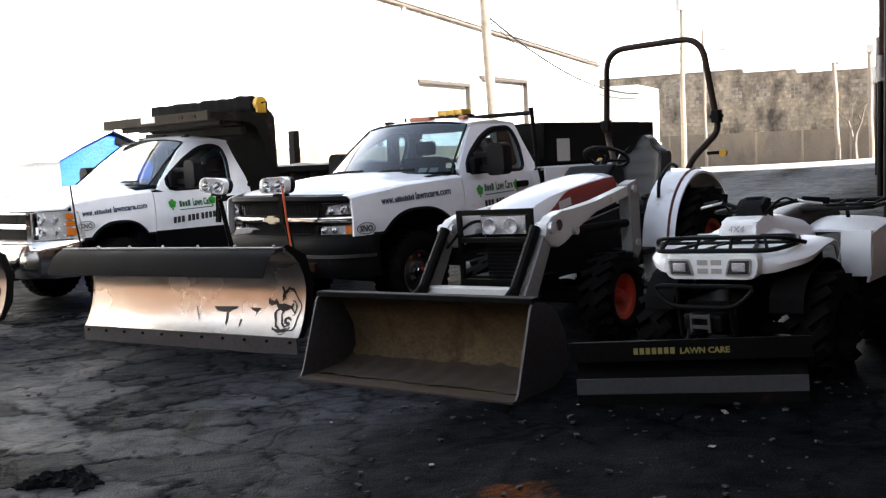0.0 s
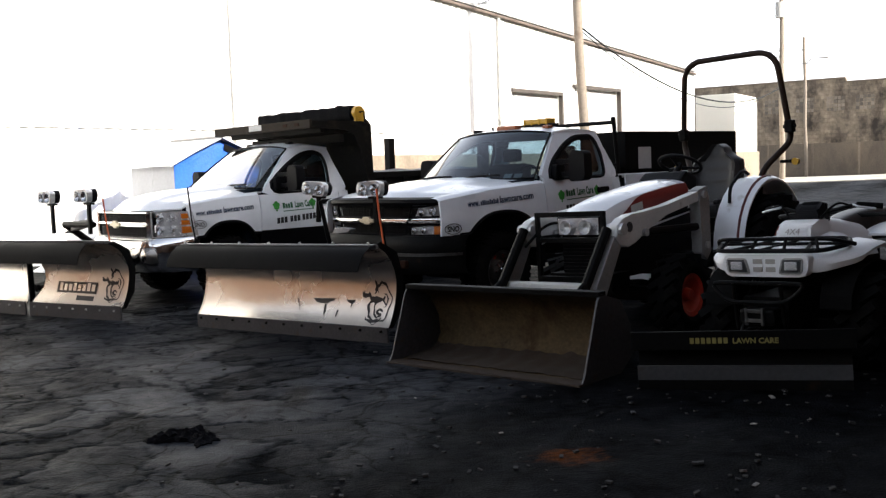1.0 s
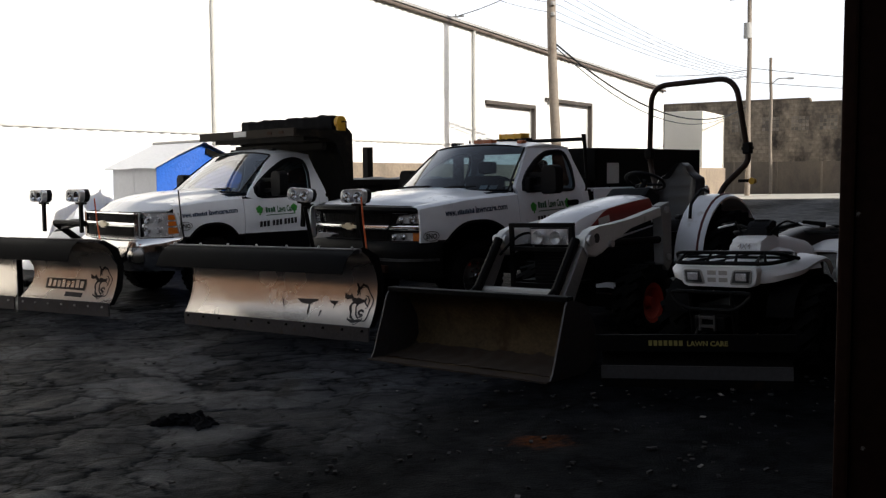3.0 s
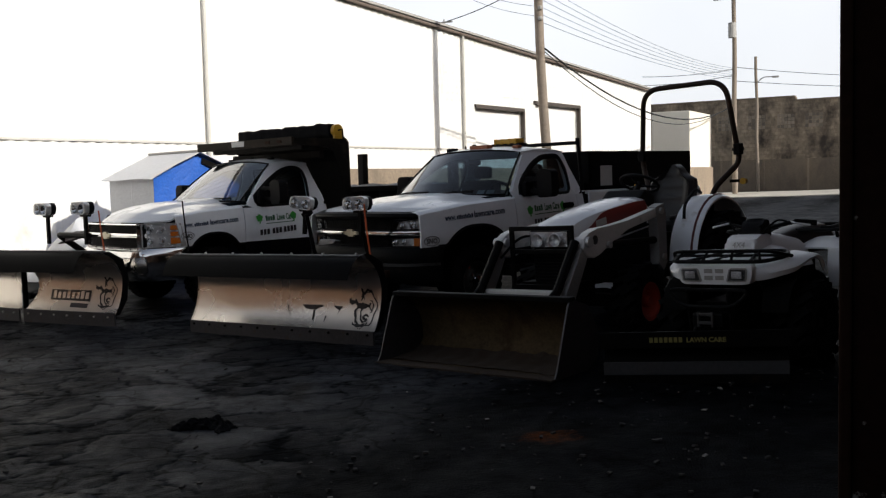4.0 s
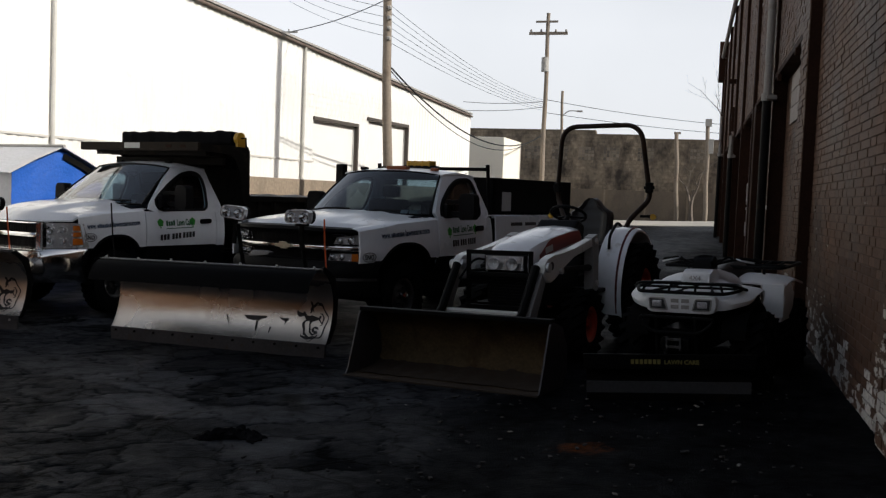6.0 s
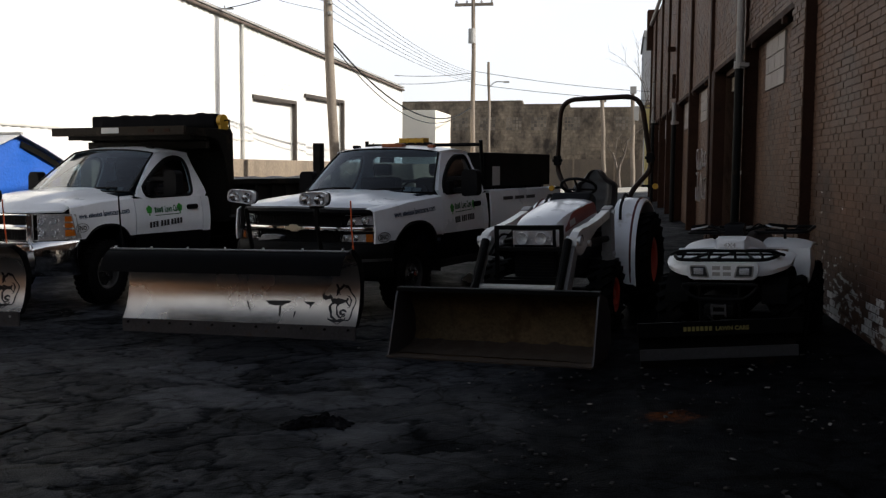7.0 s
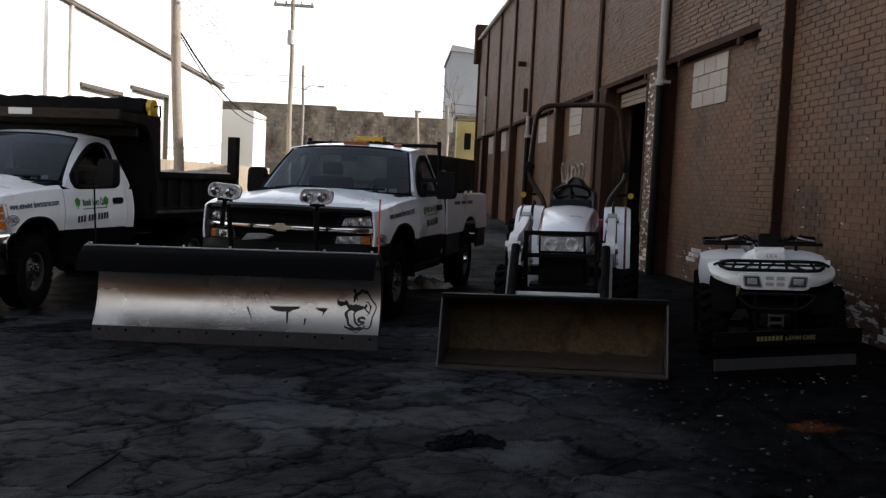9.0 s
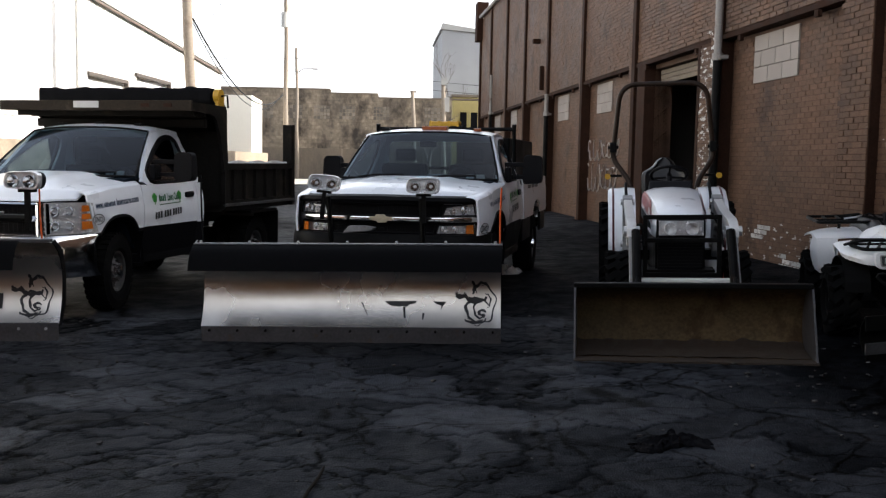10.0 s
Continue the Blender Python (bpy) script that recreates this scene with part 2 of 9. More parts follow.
BLUE_TARP = material("blue_tarp", (0.012, 0.1, 0.46), 0.45, vary=0.12, scale=4, fine=20, bump=0.4, bump_size=0.02)
GREY_TARP = material("grey_tarp", (0.5, 0.51, 0.54), 0.5, vary=0.08, scale=3, fine=14, bump=0.4, bump_size=0.02)
CLOTH_DARK = material("dark_cloth", (0.006, 0.006, 0.007), 0.9, spec=0.06, vary=0.3, scale=12, fine=80, bump=0.6, bump_size=0.01)
YELLOW_WALL = material("yellow_wall", (0.5, 0.4, 0.16), 0.8, vary=0.12)
GREY_WALL = material("grey_wall", (0.36, 0.36, 0.36), 0.8, vary=0.15, scale=0.5)
STICK = material("dark_stick", (0.02, 0.017, 0.014), 0.9, vary=0.25, spec=0.05)
DARK_TRIM = material("dark_trim", (0.06, 0.048, 0.04), 0.7, vary=0.25, stain=(0.1, 0.07, 0.05), stain_amount=0.3, stain_scale=3)
PALE_TRIM = material("pale_trim", (0.56, 0.54, 0.5), 0.5, vary=0.12)
GUTTER = material("old_gutter", (0.13, 0.1, 0.08), 0.7, vary=0.25, stain=(0.07, 0.045, 0.03), stain_amount=0.4, stain_scale=2)
BARK = material("bark", (0.14, 0.115, 0.095), 0.9, vary=0.25)
DARK_ROOM = material("dark_room", (0.05, 0.045, 0.04), 0.8, spec=0.06, vary=0.3, scale=0.8)
SNOW = material("dirty_snow", (0.42, 0.41, 0.4), 0.7, vary=0.2, scale=6, fine=40, bump=0.6, bump_size=0.02)
SEAT = material("seat_vinyl", (0.014, 0.014, 0.016), 0.4, vary=0.25, fine=60, bump=0.2, spec=0.3)
PIPE_GREY = material("pipe_grey", (0.22, 0.2, 0.185), 0.6, vary=0.2, stain=(0.12, 0.08, 0.06), stain_amount=0.35, stain_scale=3)
GRAFFITI = material("sprayed_paint", (0.4, 0.36, 0.33), 0.7, vary=0.3, scale=8, bump=0)
BRICK_ONE = material("painted_brick_single", (0.08, 0.046, 0.032), 0.6, spec=0.06, vary=0.22, scale=1.2, fine=45, obj=0.16, stain=(0.07, 0.04, 0.03), stain_amount=0.35, stain_scale=0.9, bump=0.35)
PEEL_ONE = material("bare_white_single", (0.5, 0.48, 0.45), 0.8, vary=0.25, scale=8, fine=60, bump=0.5, obj=0.3, stain=(0.08, 0.044, 0.033), stain_amount=0.5, stain_scale=16)
LANE_SUNLIT = material("sunlit_lane", (0.42, 0.4, 0.36), 0.8, vary=0.15, scale=0.4, fine=20, stain=(0.25, 0.23, 0.2), stain_amount=0.4, stain_scale=0.4)
GRAVEL = material("grit", (0.03, 0.029, 0.028), 0.85, vary=0.3, island=0.5)
CHIP = material("pale_scraps", (0.2, 0.19, 0.17), 0.8, vary=0.2, island=0.3)

# ---- mesh helpers ----
def part(name, bm, mat, parent=None, label="", smooth=False):
    """Links a bmesh as one mesh object, under a thing or a part."""
    me = bpy.data.meshes.new(name)
    bmesh.ops.recalc_face_normals(bm, faces=bm.faces)
    bm.to_mesh(me)
    bm.free()
    if mat is not None:
        me.materials.append(mat)
    if smooth:
        me.shade_smooth()
        me.set_sharp_from_angle(angle=radians(38))
    ob = new(name, me)
    if parent is not None:
        ob.parent = parent
    if label:
        ob["label"] = label
    return ob


def thing(name, label, category, m=None, group="", kind=""):
    """An Empty at the base of a thing, which parents its parts."""
    ob = new(name)
    ob.empty_display_size = 0.1
    if m is not None:
        ob.matrix_world = m
    return tagged(ob, label, category, group, kind)


def box(bm, x0, x1, y0, y1, z0, z1, bevel=0.0, m=None):
    made = bmesh.ops.create_cube(bm, size=1, matrix=Matrix.LocRotScale(((x0 + x1) / 2, (y0 + y1) / 2, (z0 + z1) / 2), None, (abs(x1 - x0), abs(y1 - y0), abs(z1 - z0))))
    vs = made["verts"]
    if bevel:
        es = list({e for v in vs for e in v.link_edges})
        out = bmesh.ops.bevel(bm, geom=es, offset=bevel, segments=2, affect="EDGES", profile=0.6)
        vs = list({v for f in out["faces"] for v in f.verts} | {v for v in vs if v.is_valid})
    if m is not None:
        bmesh.ops.transform(bm, matrix=m, verts=vs)
    return vs


def boxes(*rows, bevel=0.0):
    bm = bmesh.new()
    for r in rows:
        box(bm, *r, bevel=bevel)
    return bm


def rod(bm, a, b, r, r2=None, sides=10):
    a, b = Vector(a), Vector(b)
    turn = (b - a).to_track_quat("Z", "Y").to_matrix().to_4x4()
    m = Matrix.Translation((a + b) / 2) @ turn
    return bmesh.ops.create_cone(bm, cap_ends=True, segments=sides, radius1=r, radius2=r if r2 is None else r2, depth=(b - a).length, matrix=m)["verts"]


def sweep(bm, pts, r, sides=8, closed=False, flat=1.0):
    """A round tube along points; r a number or one for each point."""
    pts = [Vector(p) for p in pts]
    n = len(pts)
    rs = r if isinstance(r, (list, tuple)) else [r] * n
    rings, side = [], None
    for i, p in enumerate(pts):
        d = (pts[(i + 1) % n] - pts[i - 1]) if closed or 0 < i < n - 1 else (pts[1] - pts[0] if i == 0 else pts[-1] - pts[-2])
        d.normalize()
        if side is None:
            side = d.orthogonal().normalized()
        side = (side - d * side.dot(d)).normalized()
        up = d.cross(side)
        rings.append([bm.verts.new(p + rs[i] * (math.cos(k * math.tau / sides) * side + flat * math.sin(k * math.tau / sides) * up)) for k in range(sides)])
    for i in range(n if closed else n - 1):
        a, b = rings[i], rings[(i + 1) % n]
        for k in range(sides):
            bm.faces.new((a[k], a[(k + 1) % sides], b[(k + 1) % sides], b[k]))
    if not closed:
        bm.faces.new(rings[0])
        bm.faces.new(rings[-1])


def bend(pts, radius, steps=5):
    """Rounds the corners of a line of points."""
    pts = [Vector(p) for p in pts]
    out = [pts[0]]
    for a, p, b in zip(pts, pts[1:], pts[2:]):
        u, v = (a - p), (b - p)
        r = min(radius, u.length * 0.49, v.length * 0.49)
        s, e = p + u.normalized() * r, p + v.normalized() * r
        for i in range(steps + 1):
            t = i / steps
            out.append(s * (1 - t) ** 2 + p * 2 * t * (1 - t) + e * t * t)
    return out + [pts[-1]]


def extrude(bm, outline, axis, a, b, bevel=0.0):
    """A flat outline of (u, v) pushed along an axis from a to b: axis x takes (y, z), y takes (x, z), z takes (x, y)."""
    put = {"x": lambda u, v, w: (w, u, v), "y": lambda u, v, w: (u, w, v), "z": lambda u, v, w: (u, v, w)}[axis]
    lo = [bm.verts.new(put(u, v, a)) for u, v in outline]
    hi = [bm.verts.new(put(u, v, b)) for u, v in outline]
    n = len(lo)
    fs = [bm.faces.new(lo), bm.faces.new(hi)] + [bm.faces.new((lo[i], lo[(i + 1) % n], hi[(i + 1) % n], hi[i])) for i in range(n)]
    if bevel:
        bmesh.ops.bevel(bm, geom=list({e for f in fs for e in f.edges}), offset=bevel, segments=2, affect="EDGES", profile=0.6)
    return lo + hi


def sheet(bm, rows):
    """A patch through rows of points."""
    grid = [[bm.verts.new(p) for p in row] for row in rows]
    for a, b in zip(grid, grid[1:]):
        for i in range(len(a) - 1):
            bm.faces.new((a[i], a[i + 1], b[i + 1], b[i]))
    return grid


def thick(bm, by):
    """Gives an open patch a thickness."""
    bmesh.ops.recalc_face_normals(bm, faces=bm.faces)
    bmesh.ops.solidify(bm, geom=list(bm.faces), thickness=by)
    return bm


def pushed(bm, dx, dy=0.0, dz=0.0):
    """Gives an open patch a thickness in one direction."""
    out = bmesh.ops.extrude_face_region(bm, geom=list(bm.faces), use_keep_orig=True)
    bmesh.ops.translate(bm, verts=[v for v in out["geom"] if isinstance(v, bmesh.types.BMVert)], vec=(dx, dy, dz))
    return bm


def lathe(bm, profile, axis="x", sides=24, m=None):
    """Turns a closed outline of (along, radius) about an axis."""
    rings = []
    for k in range(sides):
        a = k * math.tau / sides
        c, s = math.cos(a), math.sin(a)
        put = (lambda w, r: (w, r * c, r * s)) if axis == "x" else ((lambda w, r: (r * c, w, r * s)) if axis == "y" else (lambda w, r: (r * c, r * s, w)))
        rings.append([bm.verts.new(m @ Vector(put(w, r)) if m else put(w, r)) for w, r in profile])
    n = len(profile)
    for k in range(sides):
        a, b = rings[k], rings[(k + 1) % sides]
        for i in range(n):
            bm.faces.new((a[i], a[(i + 1) % n], b[(i + 1) % n], b[i]))


def mix(a, b, t):
    return a + (b - a) * t


def table(rows):
    """A smooth-ish function through (at, value) rows."""
    def value(v):
        if v <= rows[0][0]:
            return rows[0][1]
        for (a, x), (b, y) in zip(rows, rows[1:]):
            if v <= b:
                return mix(x, y, (v - a) / (b - a))
        return rows[-1][1]
    return value


def smoothstep(a, b, v):
    t = min(1.0, max(0.0, (v - a) / (b - a)))
    return t * t * (3 - 2 * t)


# ---- the ground's height: it falls away from the brick wall and rises far off ----
def ground_z(x, y):
    zx = 0.053 - 0.362 * (1 - math.exp(-max(0.0, 0.96 - max(x, -60)) / 5.33))
    return zx + 0.0138 * max(-6.4, min(9.6, y)) + 0.586 * smoothstep(25.6, 53.3, y)


def standing(x, y, turn, lean=1.0):
    """The pose of a thing that stands on the sloping ground; lean: how much of the slope it follows."""
    dx, dy = (ground_z(x + 0.5, y) - ground_z(x - 0.5, y)), (ground_z(x, y + 0.5) - ground_z(x, y - 0.5))
    tip = Vector((0, 0, 1)).rotation_difference(Vector((-dx * lean, -dy * lean, 1))).to_matrix().to_4x4()
    return Matrix.Translation((x, y, ground_z(x, y))) @ tip @ pose(0, 0, 0, 0, 0, turn)


# ---- ground ----
def asphalt():
    m = bpy.data.materials.new("asphalt")
    m.use_nodes = True
    n, l = m.node_tree.nodes, m.node_tree.links
    b = n["Principled BSDF"]
    tc = n.new("ShaderNodeTexCoord")

    def tex(kind, scale, **kw):
        t = n.new(kind)
        t.inputs["Scale"].default_value = scale
        for k, v in kw.items():
            t.inputs[k].default_value = v
        l.new(tc.outputs["Object"], t.inputs["Vector"])
        return t

    def ramp(src, a, z, lo, hi):
        r = n.new("ShaderNodeMapRange")
        r.inputs["From Min"].default_value, r.inputs["From Max"].default_value = a, z
        r.inputs["To Min"].default_value, r.inputs["To Max"].default_value = lo, hi
        l.new(src, r.inputs["Value"])
        return r.outputs["Result"]

    def mult(a, c):
        x = n.new("ShaderNodeMath")
        x.operation = "MULTIPLY"
        l.new(a, x.inputs[0])
        l.new(c, x.inputs[1])
        return x.outputs[0]

    worn_tone = tex("ShaderNodeTexNoise", 0.9, Detail=6, Roughness=0.6)
    spots = tex("ShaderNodeTexNoise", 3.2, Detail=6, Roughness=0.65)
    grain = tex("ShaderNodeTexNoise", 130, Detail=2)
    grit = tex("ShaderNodeTexVoronoi", 75)
    light = mult(ramp(worn_tone.outputs["Fac"], 0.3, 0.7, 0.84, 1.16), ramp(spots.outputs["Fac"], 0.3, 0.7, 0.86, 1.14))
    light = mult(light, ramp(grain.outputs["Fac"], 0.3, 0.7, 0.6, 1.4))
    # thin cracks that wander between the wide joints
    bent = n.new("ShaderNodeTexNoise")
    bent.inputs["Scale"].default_value, bent.inputs["Detail"].default_value = 2.5, 9
    l.new(tc.outputs["Object"], bent.inputs["Vector"])
    for size, width, lo, hi in ((1.35, 0.02, 0.28, 0.4), (3.6, 0.036, 0.46, 0.56), (9.0, 0.07, 0.56, 0.64)):
        push = n.new("ShaderNodeVectorMath")
        push.operation = "MULTIPLY_ADD"
        push.inputs[1].default_value = (0.45, 0.45, 0.0)
        l.new(bent.outputs["Color"], push.inputs[0])
        l.new(tc.outputs["Object"], push.inputs[2])
        stretch = n.new("ShaderNodeMapping")
        stretch.inputs["Scale"].default_value = (0.7, 1.0, 0.0)
        l.new(push.outputs[0], stretch.inputs["Vector"])
        net = n.new("ShaderNodeTexVoronoi")
        net.feature = "DISTANCE_TO_EDGE"
        net.inputs["Scale"].default_value = size
        l.new(stretch.outputs["Vector"], net.inputs["Vector"])
        open_here = ramp(spots.outputs["Fac"], lo, hi, 0.0, 1.0)
        line = mult(ramp(net.outputs["Distance"], 0.0, width, 1.25, 0.0), open_here)
        keep = ramp(line, 0.0, 1.0, 1.0, 0.0)
        light = mult(light, keep)
    def attribute(name):
        a = n.new("ShaderNodeAttribute")
        a.attribute_name = name
        return a.outputs["Fac"]

    # slab wear, which also carries the shade painted under the vehicles
    light = mult(light, ramp(attribute("worn_tone"), 0.0, 3.0, 0.1, 11.8))
    tone = n.new("ShaderNodeVectorMath")
    tone.operation = "SCALE"
    hue = n.new("ShaderNodeMix")
    hue.data_type = "RGBA"
    hue.inputs["A"].default_value, hue.inputs["B"].default_value = (0.0119, 0.013, 0.0154, 1), (0.0158, 0.0146, 0.0122, 1)
    l.new(ramp(attribute("worn_tone"), 0.8, 2.2, 0.0, 1.0), hue.inputs["Factor"])
    l.new(hue.outputs["Result"], tone.inputs[0])
    l.new(light, tone.inputs["Scale"])
    soil = n.new("ShaderNodeMix")
    soil.data_type = "RGBA"
    soil.inputs["B"].default_value = (0.003, 0.0028, 0.0026, 1)
    l.new(attribute("dirt"), soil.inputs["Factor"])
    l.new(tone.outputs["Vector"], soil.inputs["A"])
    rusty = n.new("ShaderNodeMix")
    rusty.data_type = "RGBA"
    rusty.inputs["B"].default_value = (0.1, 0.03, 0.007, 1)
    l.new(attribute("rust"), rusty.inputs["Factor"])
    l.new(soil.outputs["Result"], rusty.inputs["A"])
    l.new(rusty.outputs["Result"], b.inputs["Base Color"])
    l.new(ramp(spots.outputs["Fac"], 0.35, 0.65, 0.48, 0.7), b.inputs["Roughness"])
    smooth_face = mult(ramp(attribute("worn_tone"), 0.15, 0.6, 0.012, 0.085), ramp(worn_tone.outputs["Fac"], 0.35, 0.62, 0.5, 1.3))
    l.new(mult(smooth_face, ramp(attribute("dirt"), 0.0, 0.5, 1.0, 0.1)), b.inputs["Specular IOR Level"])
    bp = n.new("ShaderNodeBump")
    bp.inputs["Strength"].default_value = 0.45
    bp.inputs["Distance"].default_value = 0.008
    l.new(grit.outputs["Distance"], bp.inputs["Height"])
    l.new(bp.outputs["Normal"], b.inputs["Normal"])
    return m


ASPHALT = asphalt()


def axis_steps(lo, hi, near_lo, near_hi, step, far):
    """Steps that are fine in the middle and widen outwards."""
    out = list(np.arange(near_lo, near_hi + step / 2, step))
    s, v = step, near_hi
    while v < hi:
        s = min(far, s * 1.35)
        v += s
        out.append(v)
    s, v = step, near_lo
    while v > lo:
        s = min(far, s * 1.35)
        v -= s
        out.insert(0, v)
    return np.array(out)


def build_ground():
    xs = axis_steps(-900, 900, -9.6, 1.0, 0.023, 120)
    ys = axis_steps(-900, 900, -2.4, 8.0, 0.023, 120)
    X, Y = np.meshgrid(xs, ys)
    t = np.clip((Y - 25.6) / 27.7, 0, 1)
    Z = 0.053 - 0.362 * (1 - np.exp(-np.clip(0.96 - X, 0, 60) / 5.33)) + 0.0138 * np.clip(Y, -6.4, 9.6) + 0.586 * t * t * (3 - 2 * t)
    # broken slabs: wide dirt-filled joints, finer cracks inside, each slab worn to its own tone
    rng = np.random.default_rng(7)
    inner = (X > -10.4) & (X < 1.4) & (Y > -3.0) & (Y < 8.6)
    px, py = X[inner], Y[inner]
    wx = px + 0.1 * np.sin(2.9 * py + 1.3 * np.sin(2.1 * px)) + 0.035 * np.sin(11 * py + 2 * px) + 0.02 * np.sin(29 * py + 7 * px) + 0.012 * np.sin(61 * py - 17 * px)
    wy = py + 0.1 * np.sin(2.5 * px + 1.7 * np.sin(2.7 * py)) + 0.035 * np.sin(12 * px - 3 * py) + 0.02 * np.sin(31 * px - 5 * py) + 0.012 * np.sin(67 * px + 19 * py)

    def cells(count, squash):
        seeds = np.column_stack([rng.uniform(-10.8, 1.8, count), rng.uniform(-3.4, 9.0, count)])
        near = np.full((len(px), 2), 9.0)
        who = np.zeros(len(px), int)
        for i, (sx, sy) in enumerate(seeds):
            d = np.hypot((wx - sx) * squash, wy - sy)
            first = d < near[:, 0]
            near[:, 1] = np.where(first, near[:, 0], np.minimum(near[:, 1], d))
            near[:, 0] = np.where(first, d, near[:, 0])
            who[first] = i
        return near[:, 1] - near[:, 0], rng.uniform(0, 1, count)[who]

    def drift(size, squash):
        """Smooth random patches of a size in metres."""
        grid = rng.uniform(0, 1, (80, 80))
        gx, gy = (px + 11) / size * squash % 78, (py + 4) / size % 78
        i, j = gx.astype(int), gy.astype(int)
        u, v = gx - i, gy - j
        u, v = u * u * (3 - 2 * u), v * v * (3 - 2 * v)
        return (grid[i, j] * (1 - u) + grid[i + 1, j] * u) * (1 - v) + (grid[i, j + 1] * (1 - u) + grid[i + 1, j + 1] * u) * v

    gap_a, tone_a = cells(420, 0.62)
    gap_b, tone_b = cells(1600, 0.85)
    slabs = np.clip((-1.9 - px) / 0.9, 0, 1)  # the yard is broken up, and paler in tone, away from the wall
    width = 0.008 + 0.016 * (0.5 + 0.5 * np.sin(1.7 * px + 0.9 * py) * np.sin(1.3 * py - 0.8 * px))
    joint = np.exp(-((gap_a / (width * (0.35 + 0.65 * slabs))) ** 2)) * (0.25 + 0.75 * slabs)
    fine = np.exp(-((gap_b / 0.022) ** 2)) * (0.5 + 0.5 * np.sin(2.3 * px) * np.sin(1.9 * py + 1)) * (0.45 + 0.55 * slabs)
    fade = np.clip((px + 10.4) / 1.0, 0, 1) * np.clip((1.4 - px) / 0.6, 0, 1) * np.clip((py + 3) / 0.6, 0, 1) * np.clip((8.6 - py) / 0.8, 0, 1)
    rough = 0.003 * np.sin(7 * px + 3 * np.sin(2 * py)) * np.sin(6 * py + 2 * np.sin(3 * px)) + rng.normal(0, 0.0006, len(px))
    Z[inner] += (-0.009 * joint - 0.005 * fine + 0.005 * (tone_a - 0.5) * slabs + rough) * fade
    # tone drops past y 6.5: shade under parked vehicles put into the colour
    dirt, worn_tone = np.zeros(X.shape), 0.3 - 0.2 * np.clip((Y - 6.5) / 1.5, 0, 1) + np.clip((Y - 14.5) / 13, 0, 1) * (0.42 + 0.4 * np.sin(0.55 * Y + 1.9 * np.sin(0.7 * X)) * np.sin(1.1 * X + 0.8 * np.sin(0.4 * Y)))
    dirt[inner] = np.clip(0.6 * joint + 0.3 * fine, 0, 1) * fade
    # same vehicle shade; beside the wall, dark dirt and the building's shade as colour
    worn_tone[inner] = 0.3 - 0.2 * np.clip((py - 6.5) / 1.5, 0, 1) + ((0.3 * tone_a + 0.12 * tone_b - 0.25) * (0.15 + 0.85 * slabs) - 0.2 * (1 - slabs)) * fade
    cloud = 0.5 * drift(0.9, 0.6) + 0.3 * drift(0.37, 0.7) + 0.2 * drift(0.13, 0.8)
    dusty = np.clip((cloud - 0.5) / 0.16, 0, 1) * slabs * (1 - np.clip(joint * 1.5, 0, 1))
    face = np.clip((tone_a - 0.5) / 0.25, 0, 1) * np.clip((gap_a - 0.03) / 0.12, 0, 1) * slabs  # dusty middles of the paler slabs
    # slab dust and tone, plus a little of the wall-side darkening
    worn_tone[inner] += (0.12 * face + 0.09 * dusty * (0.3 + 0.7 * face) + 0.13 * slabs - 0.03 * (1 - slabs) + 0.4 * (drift(0.06, 1) - 0.5) * (0.3 + 0.5 * dusty + 0.5 * face)) * fade
    h, w = X.shape
    verts = np.column_stack([X.ravel(), Y.ravel(), Z.ravel()])
    i = np.arange(h * w).reshape(h, w)
    quads = np.column_stack([i[:-1, :-1].ravel(), i[:-1, 1:].ravel(), i[1:, 1:].ravel(), i[1:, :-1].ravel()])
    me = bpy.data.meshes.new("ground")
    me.vertices.add(len(verts))
    me.vertices.foreach_set("co", verts.ravel())
    me.loops.add(quads.size)
    me.loops.foreach_set("vertex_index", quads.ravel())
    me.polygons.add(len(quads))
    me.polygons.foreach_set("loop_start", np.arange(0, quads.size, 4))
    me.update(calc_edges=True)
    me.shade_smooth()
    rust = np.zeros(X.shape)
    away = np.hypot((px + 1.25) / 1.25, py - 3.88) + rng.normal(0, 0.025, len(px)) + 0.03 * np.sin(23 * px) * np.sin(19 * py)
    rust[inner] = np.clip((0.15 - away) / 0.06, 0, 1) * rng.uniform(0.25, 1.0, len(px))
    for name, values in (("dirt", dirt), ("worn_tone", worn_tone), ("rust", rust)):
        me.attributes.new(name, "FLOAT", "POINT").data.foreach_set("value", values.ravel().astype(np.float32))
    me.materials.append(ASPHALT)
    tagged(new("ground", me), "cracked dark grey asphalt yard with worn patches, painted shade under the vehicles and an orange rust stain", "ground", kind="structure")


build_ground()

# ---- brick building ----
WALL_SLANT = -0.0275  # the wall runs nearly along y
WALL_M = Matrix.Translation((0.55, 0, 0)) @ Matrix.Rotation(math.atan(-WALL_SLANT), 4, "Z")  # local y along the wall, local x into the building
PANEL = 0.2     # how far the panels lie behind the faces of the piers
BAY_FACE = 0.12  # the whole bay before the second pier is one plane
NEAR_PANEL = 0.215  # the bay beside the gateway lies deeper
PIERS = [4.17, 9.22, 13.39, 17.9, 22.25, 26.45, 30.15, 33.85, 37.8, 40.9]
WALL_END = 41.15
PIER_W = 0.42
WALL_TOP = 7.85
OPEN_A, OPEN_B = -3.1, 0.87  # the gateway in which the camera stands back
DOOR_A, DOOR_B, DOOR_TOP = 14.15, 17.0, 3.36

